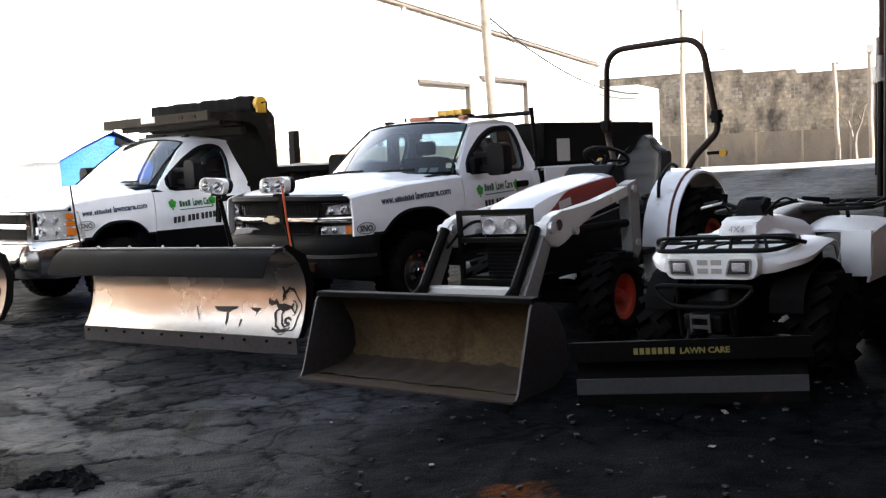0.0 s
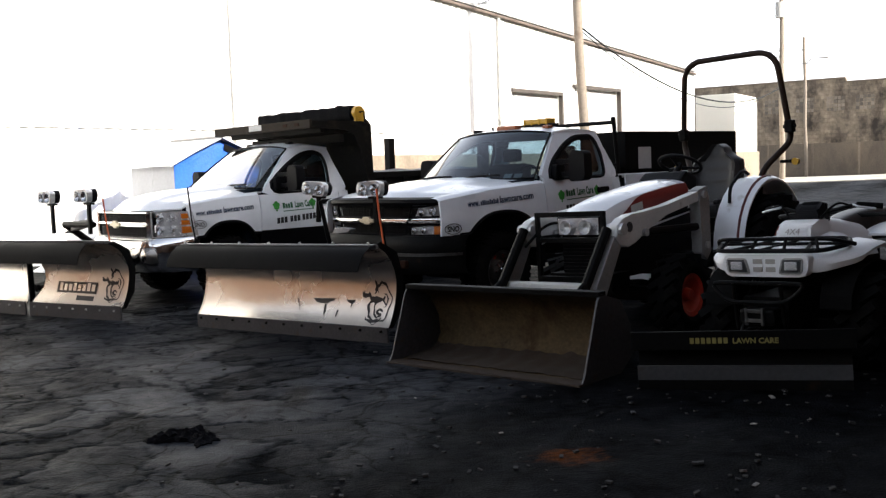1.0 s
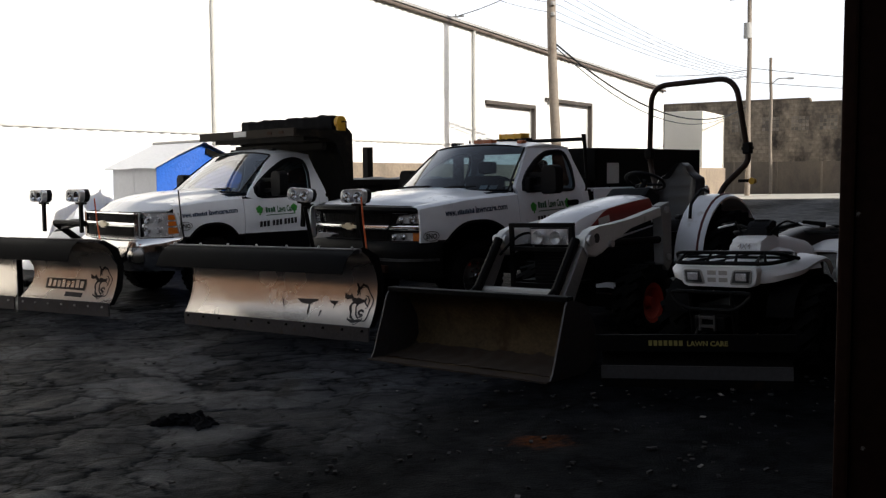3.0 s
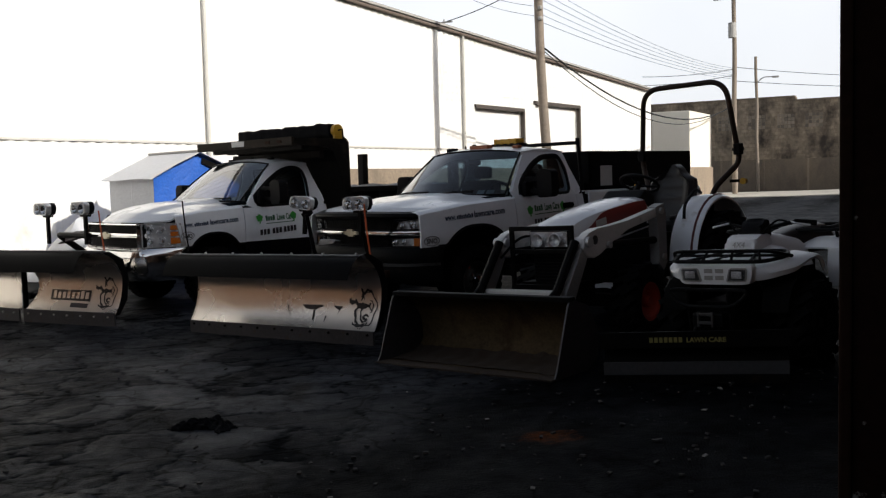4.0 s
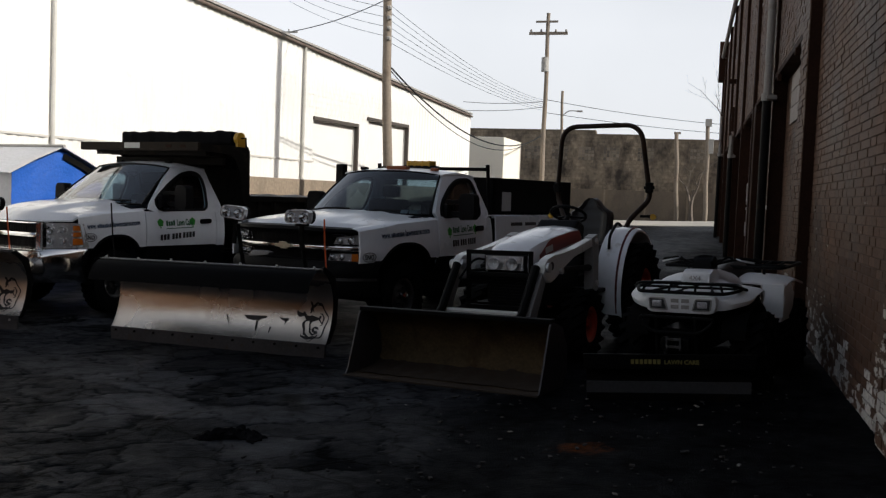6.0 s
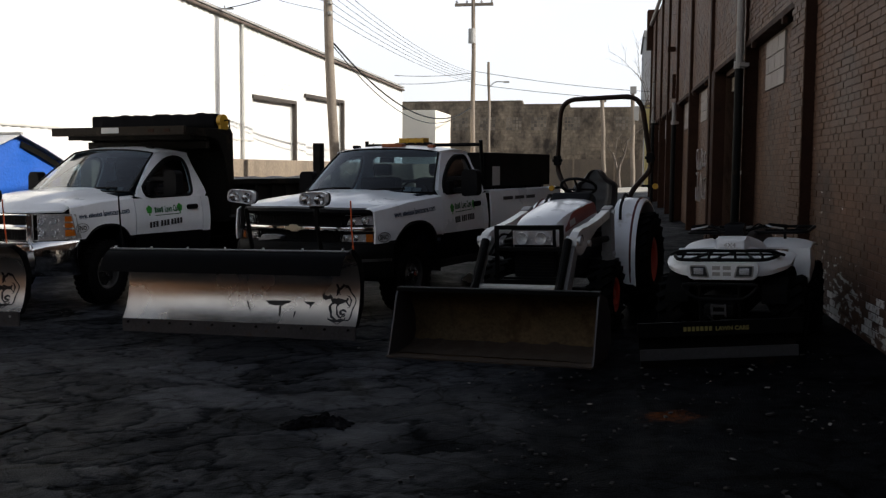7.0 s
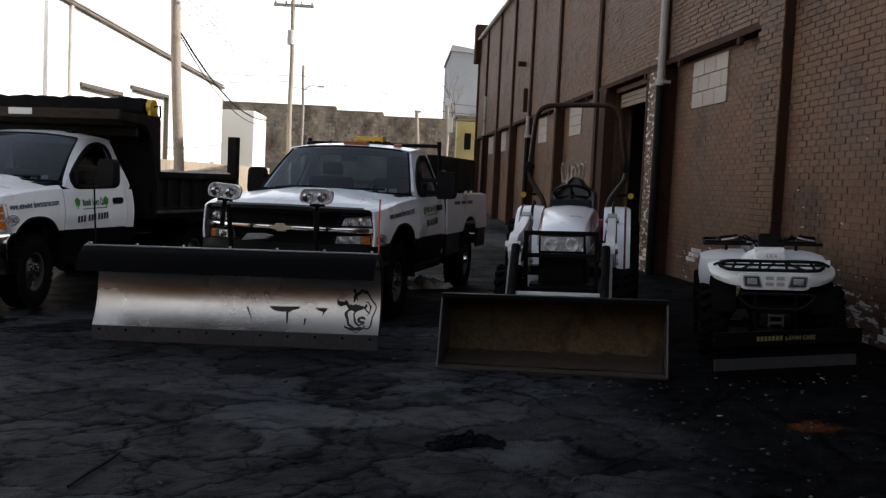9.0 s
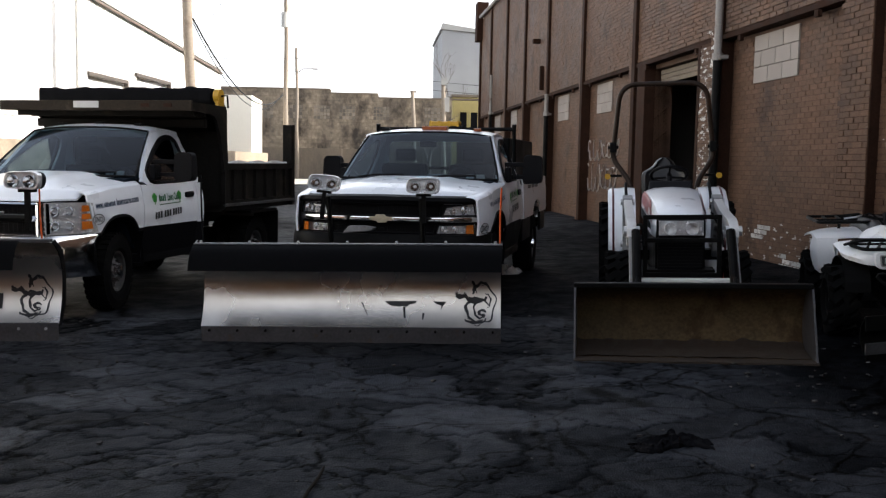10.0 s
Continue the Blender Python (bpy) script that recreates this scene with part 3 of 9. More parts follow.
brick_wall = tagged(new("wall_east"), "brown painted brick wall with piers and rusty lintels", "wall", kind="structure")
brick_wall.matrix_world = WALL_M
bm = bmesh.new()
for a, b, z0, z1 in ((-14, OPEN_A, -0.6, WALL_TOP), (OPEN_A, OPEN_B, 3.5, WALL_TOP), (PIERS[1], DOOR_A, -0.6, WALL_TOP), (DOOR_A, DOOR_B, DOOR_TOP, WALL_TOP), (DOOR_B, WALL_END, -0.6, WALL_TOP)):
    box(bm, PANEL + 0.0145, PANEL + 0.36, a, b, z0, z1)
box(bm, NEAR_PANEL + 0.016, PANEL + 0.36, OPEN_B, PIERS[0], -0.6, WALL_TOP)
box(bm, BAY_FACE + 0.016, PANEL + 0.36, PIERS[0], PIERS[1], -0.6, WALL_TOP)
part("core", bm, PAINTED_JOINT, brick_wall)

# plain unseen walls closing the yard, added to dim skylight and tint plow reflections
south = tagged(new("unseen_wall_south"), "unseen plain dark brick wall added to hold back skylight", "wall", kind="structure")
part("core", boxes((-16.6, -9.0, -6.6, -6.2, -0.9, 5.6), (-9.0, 0.5, -6.55, -6.25, -0.9, 4.6)), BRICK, south)
west = tagged(new("unseen_wall_west"), "unseen plain brown brick wall added for reflections and less skylight", "wall", kind="structure")
part("core", boxes((-17.0, -16.6, -6.6, 2.7, -0.9, 5.6)), BRICK, west)

# dark rooms behind the two openings, and the roof
bm = bmesh.new()
for a, b, top in ((OPEN_A - 1, OPEN_B + 1, 3.6), (DOOR_A - 1, DOOR_B + 1, 3.6)):
    x0, x1 = PANEL + 0.37, 7.0
    box(bm, x0, x1, a - 0.1, a, -0.6, top)
    box(bm, x0, x1, b, b + 0.1, -0.6, top)
    box(bm, x1, x1 + 0.1, a - 0.1, b + 0.1, -0.6, top)
    box(bm, x0, x1 + 0.1, a - 0.1, b + 0.1, top, top + 0.1)
part("room", bm, DARK_ROOM, brick_wall, "dark interior behind the openings")
roof = part("roof", boxes((PANEL - 0.06, 16, -14, WALL_END, WALL_TOP, WALL_TOP + 0.18), (15.7, 16, -14, WALL_END, -0.6, WALL_TOP), (PANEL + 0.36, 15.7, WALL_END - 0.4, WALL_END - 0.003, -0.6, WALL_TOP), (PANEL + 0.36, 15.7, -14, -13.7, -0.6, WALL_TOP)), MORTAR, brick_wall)

# ---- warehouse across the yard ----
WH_P = Vector((-14.82, 16.15, 0))
WH_M = Matrix.Translation(WH_P) @ Matrix.Rotation(-math.atan(0.105), 4, "Z")  # local y along, local -x into the warehouse


def wh_eave(y):
    return 5.34 + 0.055 * (26.6 - y)


warehouse = tagged(new("warehouse"), "long white corrugated metal warehouse with two doors", "warehouse", kind="structure")
warehouse.matrix_world = WH_M
L0, L1 = -13.5, 26.6
D1, D2 = (11.7, 14.75, 3.86), (15.75, 19.2, 4.19)
bm = bmesh.new()
y, k = L0, 0
segs = []
while y < L1:
    segs.append(y)
    y += 0.075
for y0 in segs:
    y1 = min(y0 + 0.075, L1)
    k = round((y0 - L0) / 0.075) % 4
    x0, x1 = ((0, 0), (0, 0.03), (0.03, 0.03), (0.03, 0))[k]
    ym = (y0 + y1) / 2
    low = -0.6
    for a, b, top in (D1, D2):
        if a < ym < b:
            low = top
    vs = [bm.verts.new(p) for p in ((x0, y0, low), (x1, y1, low), (x1, y1, wh_eave(y1)), (x0, y0, wh_eave(y0)))]
    bm.faces.new(vs)
part("siding", bm, SIDING, warehouse)
bm = bmesh.new()
for y0, y1 in zip((L0, D1[1], D2[1]), (D1[0], D2[0], L1)):
    box(bm, -0.3, -0.04, y0, y1, -0.6, 5.2)
box(bm, -0.3, -0.04, D1[0], D1[1], D1[2], 5.2)
box(bm, -0.3, -0.04, D2[0], D2[1], D2[2], 5.1)
box(bm, -20, -0.3, L1 - 0.2, L1, -0.6, 5.2)
box(bm, -20, -0.3, L0, L0 + 0.2, -0.6, 5.2)
box(bm, -20.2, -20, L0, L1, -0.6, 5.2)
part("wall", bm, SIDING, warehouse)
bm = bmesh.new()
sheet(bm, [[(x, y, wh_eave(y) + (0.05 if x > 0 else 1.2)) for x in (0.12, -20.2)] for y in (L0, L1)])
thick(bm, 0.07)
part("roof", bm, TRIM_GREY, warehouse)
bm = bmesh.new()
sweep(bm, [(0.1, y, wh_eave(y) - 0.04) for y in (L0, 0, L1)], 0.05, 8)
part("gutter", bm, GUTTER, warehouse)
for y in (0.0, 10.9):
    bm = bmesh.new()
    sweep(bm, [(0.09, y, wh_eave(y) - 0.08), (0.09, y, -0.4)], 0.045, 8)
    part("downpipe", bm, PALE_TRIM, warehouse)
part("seam", boxes((0.0, 0.05, L0, D1[0], 2.45, 2.5)), PALE_TRIM, warehouse)
for a, b, top in (D1, D2):
    part("door_frame", boxes((-0.05, 0.1, a - 0.1, b + 0.1, top, top + 0.11), (-0.05, 0.1, b, b + 0.11, -0.6, top)), DARK_TRIM, warehouse, "dark brown steel door frame")
    part("door", boxes((-0.14, -0.1, a, b, -0.5, top)), SIDING, warehouse)

low_wall = tagged(new("low_wall"), "low weathered concrete wall along the warehouse", "wall", kind="structure")
low_wall.matrix_world = WH_M
part("concrete", boxes((0.6, 0.9, 2.1, 32.5, -0.6, 1.84), bevel=0.02), CONCRETE, low_wall)

# ---- far wall and what stands before it ----
FAR_M = pose(0, 55.4, 0, 0, 0, -3)
far_wall = tagged(new("wall_north"), "tall stained concrete wall with blocked-up windows", "wall", kind="structure")
far_wall.matrix_world = FAR_M
part("upper_wall", boxes((-21, -7.7, 0, 0.4, 2.24, 5.66), (-7.7, -4.9, 0, 0.4, 2.24, 5.44), (-4.9, -0.6, 0, 0.4, 2.24, 5.22)), FAR_BLOCK, far_wall)
part("lower_wall", boxes((-21, -0.6, -0.14, 0.4, 0, 2.24)), CONCRETE_BAND, far_wall)

# ---- brick building: bricks, piers, lintels, blocked windows ----
COURSE, BRICK_L = 0.0705, 0.215
LINTEL_Z = 3.45


def pier_span(p):
    return (p - PIER_W / 2, p + PIER_W / 2) if p != PIERS[1] else (8.77, 9.43)


def pier_face(p):
    return 0.08 if p == PIERS[0] else 0.0


def brick_face(y, z):
    """How far the wall's face lies behind the faces of the piers."""
    for p in PIERS:
        if pier_span(p)[0] < y < pier_span(p)[1]:
            return pier_face(p)
    if y < PIERS[0]:
        return NEAR_PANEL
    if y < PIERS[1]:
        return BAY_FACE
    return 0.05 if z > LINTEL_Z else PANEL


bm = bmesh.new()
for p in PIERS:
    box(bm, pier_face(p) + 0.012, NEAR_PANEL + 0.1, *pier_span(p), -0.6, WALL_TOP)
box(bm, 0.012, PANEL + 0.1, PIERS[2] + PIER_W / 2, DOOR_A - 0.12, -0.6, DOOR_TOP + 0.1)
part("pier_core", bm, MORTAR, brick_wall)
part("jamb_return", boxes((0.126, PANEL + 0.38, OPEN_B - 0.012, OPEN_B + 0.06, -0.6, 3.44)), FLAKED_STEEL, brick_wall, "dark brown gateway return with flaking white paint")
part("jamb", boxes((0.1, 0.125, OPEN_B - 0.02, OPEN_B + 0.06, -0.6, 3.44), (0.1, PANEL + 0.38, OPEN_A - 0.06, OPEN_A + 0.02, -0.6, 3.5), (0.1, PANEL + 0.38, OPEN_A, OPEN_B, 3.44, 3.52), bevel=0.006), RUST_STEEL, brick_wall, "brown painted steel gateway jamb")
for p in PIERS:
    foot = 1.85 if p == PIERS[0] else -0.6
    if p == PIERS[0]:
        part("steel_column", boxes((pier_face(p) + 0.015, PANEL + 0.03, pier_span(p)[0] - 0.014, pier_span(p)[0] + 0.02, -0.6, foot)), FLAKED_STEEL, brick_wall, "dark steel column with flaking white paint")
    part("steel_column", boxes((pier_face(p) - (0.012 if p > 14 else -0.015), PANEL + 0.03, pier_span(p)[0] - 0.014, pier_span(p)[0] + (0.2 if p > 14 else 0.02), foot, WALL_TOP)), RUST_STEEL, brick_wall, "dark brown painted steel column")
bm = bmesh.new()
for a, b in zip(PIERS[1:], PIERS[2:]):
    box(bm, 0.068, PANEL + 0.02, a + PIER_W / 2, b - PIER_W / 2, LINTEL_Z + 0.1, WALL_TOP)
part("spandrel", bm, MORTAR, brick_wall)
for a, b in zip(PIERS[1:], PIERS[2:]):
    lint = part("lintel", boxes((0.02, PANEL + 0.02, a + PIER_W / 2 - 0.02, b - PIER_W / 2 + 0.02, LINTEL_Z, LINTEL_Z + 0.08), bevel=0.006), RUST_STEEL, brick_wall, "rusty steel lintel")
    for y in (a + 0.9, b - 0.9):
        bm = bmesh.new()
        box(bm, 0.0, 0.06, y - 0.05, y + 0.05, LINTEL_Z - 0.1, LINTEL_Z - 0.01, 0.008)
        part("anchor", bm, RUST_STEEL, lint)
part("sill", boxes((0.205, NEAR_PANEL + 0.03, OPEN_B + 0.1, PIERS[0] - PIER_W / 2 - 0.02, 1.2, 1.34), bevel=0.012), MORTAR, brick_wall, "painted concrete window sill")


def blocked_window(y0, y1, z0, z1, rows):
    w = thing("blocked_window", "", "")
    w.parent = brick_wall
    cols = 3
    dy, dz = (y1 - y0) / cols, (z1 - z0) / rows
    for r in range(rows):
        shift = 0.5 * (r % 2)
        for c in range(cols + (r % 2)):
            a, b = max(y0, y0 + (c - shift) * dy), min(y1, y0 + (c + 1 - shift) * dy)
            part("block", boxes((PANEL - 0.012, PANEL + 0.04, a + 0.006, b - 0.006, z0 + r * dz + 0.006, z0 + (r + 1) * dz - 0.006)), BLOCK_PALE, w)


for y0, y1 in ((10.93, 12.34), (20.0, 21.3), (24.3, 25.6), (32.3, 33.5), (35.9, 37.3)):
    blocked_window(y0, y1, 2.71, 3.4, 3)

# door bay: jambs, lintel, half-raised shutter
part("door_jamb", boxes((0.0, PANEL + 0.3, DOOR_A - 0.12, DOOR_A, -0.3, DOOR_TOP + 0.1), (0.0, PANEL + 0.3, DOOR_B, DOOR_B + 0.5, -0.3, DOOR_TOP + 0.1), bevel=0.008), RUST_STEEL, brick_wall)
bm = bmesh.new()
for k in range(3):
    box(bm, PANEL + 0.12, PANEL + 0.16, DOOR_A, DOOR_B, DOOR_TOP - 0.1 - k * 0.09, DOOR_TOP - 0.02 - k * 0.09, 0.006)
part("shutter", bm, CONCRETE_BAND, brick_wall, "half-raised roller shutter")
part("inner_door", boxes((PANEL + 0.8, PANEL + 0.86, DOOR_B - 1.5, DOOR_B - 0.2, -0.2, 2.4)), GREY_WALL, brick_wall)
# drain pipes
for y, z_el, z_top in ((13.085, 3.17, WALL_TOP), (25.95, 2.93, 3.5), (36.8, 3.5, 5.0)):
    bm = bmesh.new()
    sweep(bm, [(-0.08, y, z_top), (-0.08, y, z_el)], 0.06, 10)
    part("upper_pipe", bm, PIPE_GREY, brick_wall, "weathered grey drain pipe", smooth=True)
    bm = bmesh.new()
    sweep(bm, [(-0.08, y, z_el), (-0.08, y, -0.2)], 0.068, 10)
    part("lower_pipe", bm, BLACK_STEEL, brick_wall, "black drain pipe", smooth=True)
    bm = bmesh.new()
    rod(bm, (-0.08, y, z_el - 0.05), (-0.08, y, z_el + 0.06), 0.085, sides=12)
    box(bm, -0.1, 0.05, y - 0.12, y + 0.12, z_el - 0.03, z_el + 0.03, 0.008)
    part("pipe_collar", bm, PIPE_GREY, brick_wall)
part("wall_lamp", boxes((-0.18, 0.05, 27.66, 27.82, 5.14, 5.28), bevel=0.02), RUST_STEEL, brick_wall)
part("junction_box", boxes((-0.07, 0.05, 27.02, 27.14, 3.7, 4.4), bevel=0.01), RUST_STEEL, brick_wall)
part("parapet_box", boxes((-0.2, 0.3, 40.5, 41.2, 6.8, 8.45), bevel=0.02), RUST_STEEL, brick_wall)
bm = bmesh.new()
sweep(bm, [(-0.06, 0.9, WALL_TOP - 0.05), (-0.06, WALL_END, WALL_TOP - 0.05)], 0.07, 8)
part("eaves_gutter", bm, PIPE_GREY, brick_wall)

# faded sprayed loops on the wall
bm = bmesh.new()
rnd = random.Random(5)
for row, (z0, h) in enumerate(((1.2, 0.55), (1.85, 0.36))):
    for k in range(6):
        y0 = 21.9 - k * 0.45 - 0.1 * row
        pts = [(PANEL - 0.006, y0 + 0.2 * math.sin(a) + 0.06 * math.sin(2.3 * a + k), z0 + h * 0.5 * math.cos(a * (0.8 + 0.15 * (k % 3))) + 0.08 * math.sin(3 * a + k)) for a in np.linspace(0, 4.2 + (k % 3), 16)]
        sweep(bm, pts, 0.016, 4, flat=0.3)
tagged(part("graffiti", bm, GRAFFITI, brick_wall, "faded pale sprayed loops"), kind="stuff")


def peel_at(y, z, rnd):
    """Where the brown paint has come off down to the white coat."""
    p = Vector((y * 1.15, z * 1.6, 3.0))
    n = noise.noise(p) + 0.6 * noise.noise(p * 2.7)
    g = ground_z(0.4, y)
    near = 0.0
    if 3.0 < y < 9.6:
        near = 0.85 - 0.75 * (z - g)
    elif y <= 3.0:
        near = 0.7 - 0.75 * (z - g)
    elif 9.6 <= y < 12.6:
        near = 1.05 - 1.15 * (z - g)
    elif 13.2 < y < 14.1:
        near = 0.78 - 0.14 * (z - g)
    if abs(y - PIERS[0]) < 0.25 and z < 1.9:
        near = max(near, 0.35 - 0.1 * z)
    if 5.2 < y < 8.4 and 1.0 < z < 2.0:
        near = max(near, 0.08)
    return n + 0.9 * near > 0.86 + 0.25 * rnd.random()


def flaking(y, z):
    """How far the paint flakes: below zero it holds."""
    h = z - ground_z(0.4, y)
    v = -0.5
    if y < PIERS[0] - PIER_W / 2:
        v = mix(0.13, -0.25, smoothstep(0.35, 1.2, h))
    elif y < PIERS[0] + PIER_W / 2:
        v = mix(0.14, 0.05, smoothstep(0.5, 0.9, h)) - 0.3 * smoothstep(1.7, 2.1, h)
    elif y < PIERS[1] - PIER_W / 2:
        v = mix(0.1, -0.06, smoothstep(0.2, 0.9, h)) - 0.25 * smoothstep(1.9, 2.4, h)
    elif y < 12.7:
        v = mix(0.02, -0.22, smoothstep(0.4, 1.0, h))
    elif 13.2 < y < 14.2:
        v = 0.08 - 0.3 * smoothstep(3.4, 3.8, h)
    elif y < 20:
        v = -0.22
    return v


def build_bricks():
    rnd = random.Random(12)
    quads = {"brick": [], "peeled": []}
    singles = []

    def lay(y0, y1, z, face):
        h = COURSE - 0.01
        d = 0.005 + rnd.uniform(-0.002, 0.002) if face > PANEL - 0.01 else 0.012 + rnd.uniform(-0.006, 0.004)
        if face == BAY_FACE:
            d = 0.009 + rnd.uniform(-0.003, 0.003)
        quad = (face + 0.016 - d, y0 + 0.005, y1 - 0.005, z, z + h)
        ym = (y0 + y1) / 2
        off = peel_at(ym, z, rnd)
        if 4.9 < ym < 6.6 and 0.25 < z < 1.15 and len(singles) < 290:
            singles.append((quad, off))
        else:
            quads["peeled" if off else "brick"].append((quad, face + 0.03))

    z = -0.25
    k = 0
    while z < WALL_TOP - 0.08:
        y_end = 41.2
        # piers
        for p in PIERS:
            if p < y_end:
                a, b = pier_span(p)
                cut = [a, a + 0.5 * (b - a), b] if k % 2 else [a, a + 0.74 * (b - a), b]
                if p == PIERS[1]:  # courses tooth into the bay beyond
                    cut = [a, a + 0.21, a + 0.42, b + 0.05] if k % 2 else [a, a + 0.1, a + 0.31, a + 0.52, b - 0.02]
                for u, v in zip(cut, cut[1:]):
                    lay(u, v, z, pier_face(p))
        if z < DOOR_TOP:
            a, b = PIERS[2] + PIER_W / 2, DOOR_A - 0.12
            m = a + (0.5 if k % 2 else 0.35) * (b - a)
            lay(a, m, z, 0.0)
            lay(m, b, z, 0.0)
        edges = [(OPEN_B + 0.07, PIERS[0] - PIER_W / 2)] + [(pier_span(a)[1], pier_span(b)[0]) for a, b in zip(PIERS, PIERS[1:])]
        for a, b in edges:
            if a > y_end:
                break
            if a > 9 and LINTEL_Z - COURSE < z < LINTEL_Z + 0.1:
                continue
            if a < 2 and 1.2 - COURSE < z < 1.34:
                continue
            face = brick_face((a + b) / 2, z)
            y = a - (BRICK_L / 2 if k % 2 else 0)
            while y < b:
                u, v = max(a, y), min(b, y + BRICK_L)
                ym = (u + v) / 2
                skip = (10.91 < ym < 12.36 and 2.68 < z < 3.38) or (DOOR_A - 0.1 < ym < DOOR_B + 0.5 and z < DOOR_TOP + 0.1)
                if v - u > 0.04 and not skip:
                    lay(u, v, z, face)
                y += BRICK_L
        z += COURSE
        k += 1
    for name, rows in quads.items():
        verts, faces = [], []
        for (x, y0, y1, z0, z1), back in rows:
            i = len(verts)
            verts += [(x, y0, z0), (x, y1, z0), (x, y1, z1), (x, y0, z1), (back, y0, z0), (back, y1, z0), (back, y1, z1), (back, y0, z1)]
            faces += [(i, i + 3, i + 2, i + 1), (i, i + 1, i + 5, i + 4), (i + 3, i + 7, i + 6, i + 2), (i, i + 4, i + 7, i + 3), (i + 1, i + 2, i + 6, i + 5)]
        me = bpy.data.meshes.new("brickwork")
        me.from_pydata(verts, [], faces)
        me.attributes.new("peel", "FLOAT", "POINT").data.foreach_set("value", [flaking(v[1], v[2]) for v in verts])
        me.materials.append(BRICK if name == "brick" else PEEL)
        ob = new("brickwork" if name == "brick" else "peeled_brickwork", me)
        ob.parent = brick_wall
        ob["kind"] = "stuff"
        if name != "brick":
            ob["label"] = "bricks with the paint peeled to white"
    shared = {}
    for (x, y0, y1, z0, z1), off in singles:
        key = (round(y1 - y0, 2), off)
        if key not in shared:
            shared[key] = boxes_mesh(key[0], z1 - z0, BRICK_ONE if not off else PEEL_ONE)
        ob = new("brick", shared[key])
        ob.parent = brick_wall
        ob.matrix_basis = pose(x, (y0 + y1) / 2, (z0 + z1) / 2)


def boxes_mesh(length, height, mat):
    bm = boxes((0.0, 0.04, -length / 2, length / 2, -height / 2, height / 2))
    bmesh.ops.bevel(bm, geom=[e for e in bm.edges if all(v.co.x < 0.01 for v in e.verts)], offset=0.003, segments=1, affect="EDGES")
    me = bpy.data.meshes.new("brick")
    bm.to_mesh(me)
    bm.free()
    me.materials.append(mat)
    return me


# ---- poles, wires ----
def utility_pole(base, top, r0, r1, label, extra=None):
    p = thing("utility_pole", label, "utility pole", Matrix.Translation((base[0], base[1], ground_z(base[0], base[1]) - 0.05)))
    o = Vector((base[0], base[1], ground_z(base[0], base[1]) - 0.05))
    bm = bmesh.new()
    n = 12
    pts = [Vector((0, 0, 0)).lerp(Vector(top) - o, k / n) + Vector((0.02 * math.sin(k), 0.0, 0)) for k in range(n + 1)]
    sweep(bm, pts, [mix(r0, r1, k / n) for k in range(n + 1)], 12)
    part("pole", bm, POLE_WOOD, p, smooth=True)
    return p, o


near_pole, o = utility_pole((-10.0, 25.4), (-10.5, 25.4, 11.5), 0.15, 0.115, "tall weathered wooden utility pole beside the warehouse")
for z in (6.3, 6.6, 6.9, 7.2, 7.5):
    bm = bmesh.new()
    lathe(bm, [(-0.06, 0.02), (-0.05, 0.06), (0.0, 0.07), (0.05, 0.06), (0.06, 0.02)], "z", 10, Matrix.Translation((-0.18, -0.1, z)))
    part("insulator", bm, TRIM_GREY, near_pole)
far_pole, o = utility_pole((-9.75, 49.8), (-9.78, 49.8, 11.5), 0.14, 0.1, "wooden utility pole with a crossarm and grey transformer")
part("crossarm", boxes((-1.04, 1.04, -0.08, 0.04, 10.35 - o.z, 10.5 - o.z), (-0.7, 0.5, -0.07, 0.03, 11.0 - o.z, 11.1 - o.z)), POLE_WOOD, far_pole)
for x in (-0.95, -0.4, 0.4, 0.95):
    bm = bmesh.new()
    lathe(bm, [(0.0, 0.03), (0.04, 0.06), (0.1, 0.06), (0.16, 0.02)], "z", 8, Matrix.Translation((x, 0, 10.5 - o.z)))
    part("insulator", bm, TRIM_GREY, far_pole)
bm = bmesh.new()
rod(bm, (-0.05, -0.3, 8.35 - o.z), (-0.05, -0.3, 9.1 - o.z), 0.2, sides=14)
part("transformer", bm, TRIM_GREY, far_pole)
side_pole, o = utility_pole((-9.5, 54.6), (-9.6, 54.6, 7.9), 0.09, 0.08, "thin dark pole with a street lamp arm")
bm = bmesh.new()
sweep(bm, bend([(0, 0, 6.5 - o.z), (0.3, -0.1, 6.75 - o.z), (0.9, -0.2, 6.72 - o.z)], 0.2), 0.03, 6)
box(bm, 0.8, 1.15, -0.28, -0.12, 6.66 - o.z, 6.76 - o.z, 0.02)
part("lamp_arm", bm, TRIM_GREY, side_pole)
short_pole, o = utility_pole((-2.75, 54.3), (-2.95, 54.3, 5.6), 0.13, 0.11, "short bare wooden post before the concrete wall")
part("cap", boxes((-0.35, 0.02, -0.06, 0.06, 5.5 - o.z, 5.62 - o.z)), POLE_WOOD, short_pole)
end_pole, o = utility_pole((-1.15, 53.4), (-1.25, 53.4, 6.2), 0.13, 0.11, "wooden pole with fittings at the end of the yard")
part("fitting", boxes((-0.25, 0.1, -0.15, 0.15, 5.9 - o.z, 6.3 - o.z), bevel=0.02), TRIM_GREY, end_pole)
part("fitting", boxes((-0.05, 0.25, -0.1, 0.1, 4.4 - o.z, 5.2 - o.z), bevel=0.02), TRIM_GREY, end_pole)


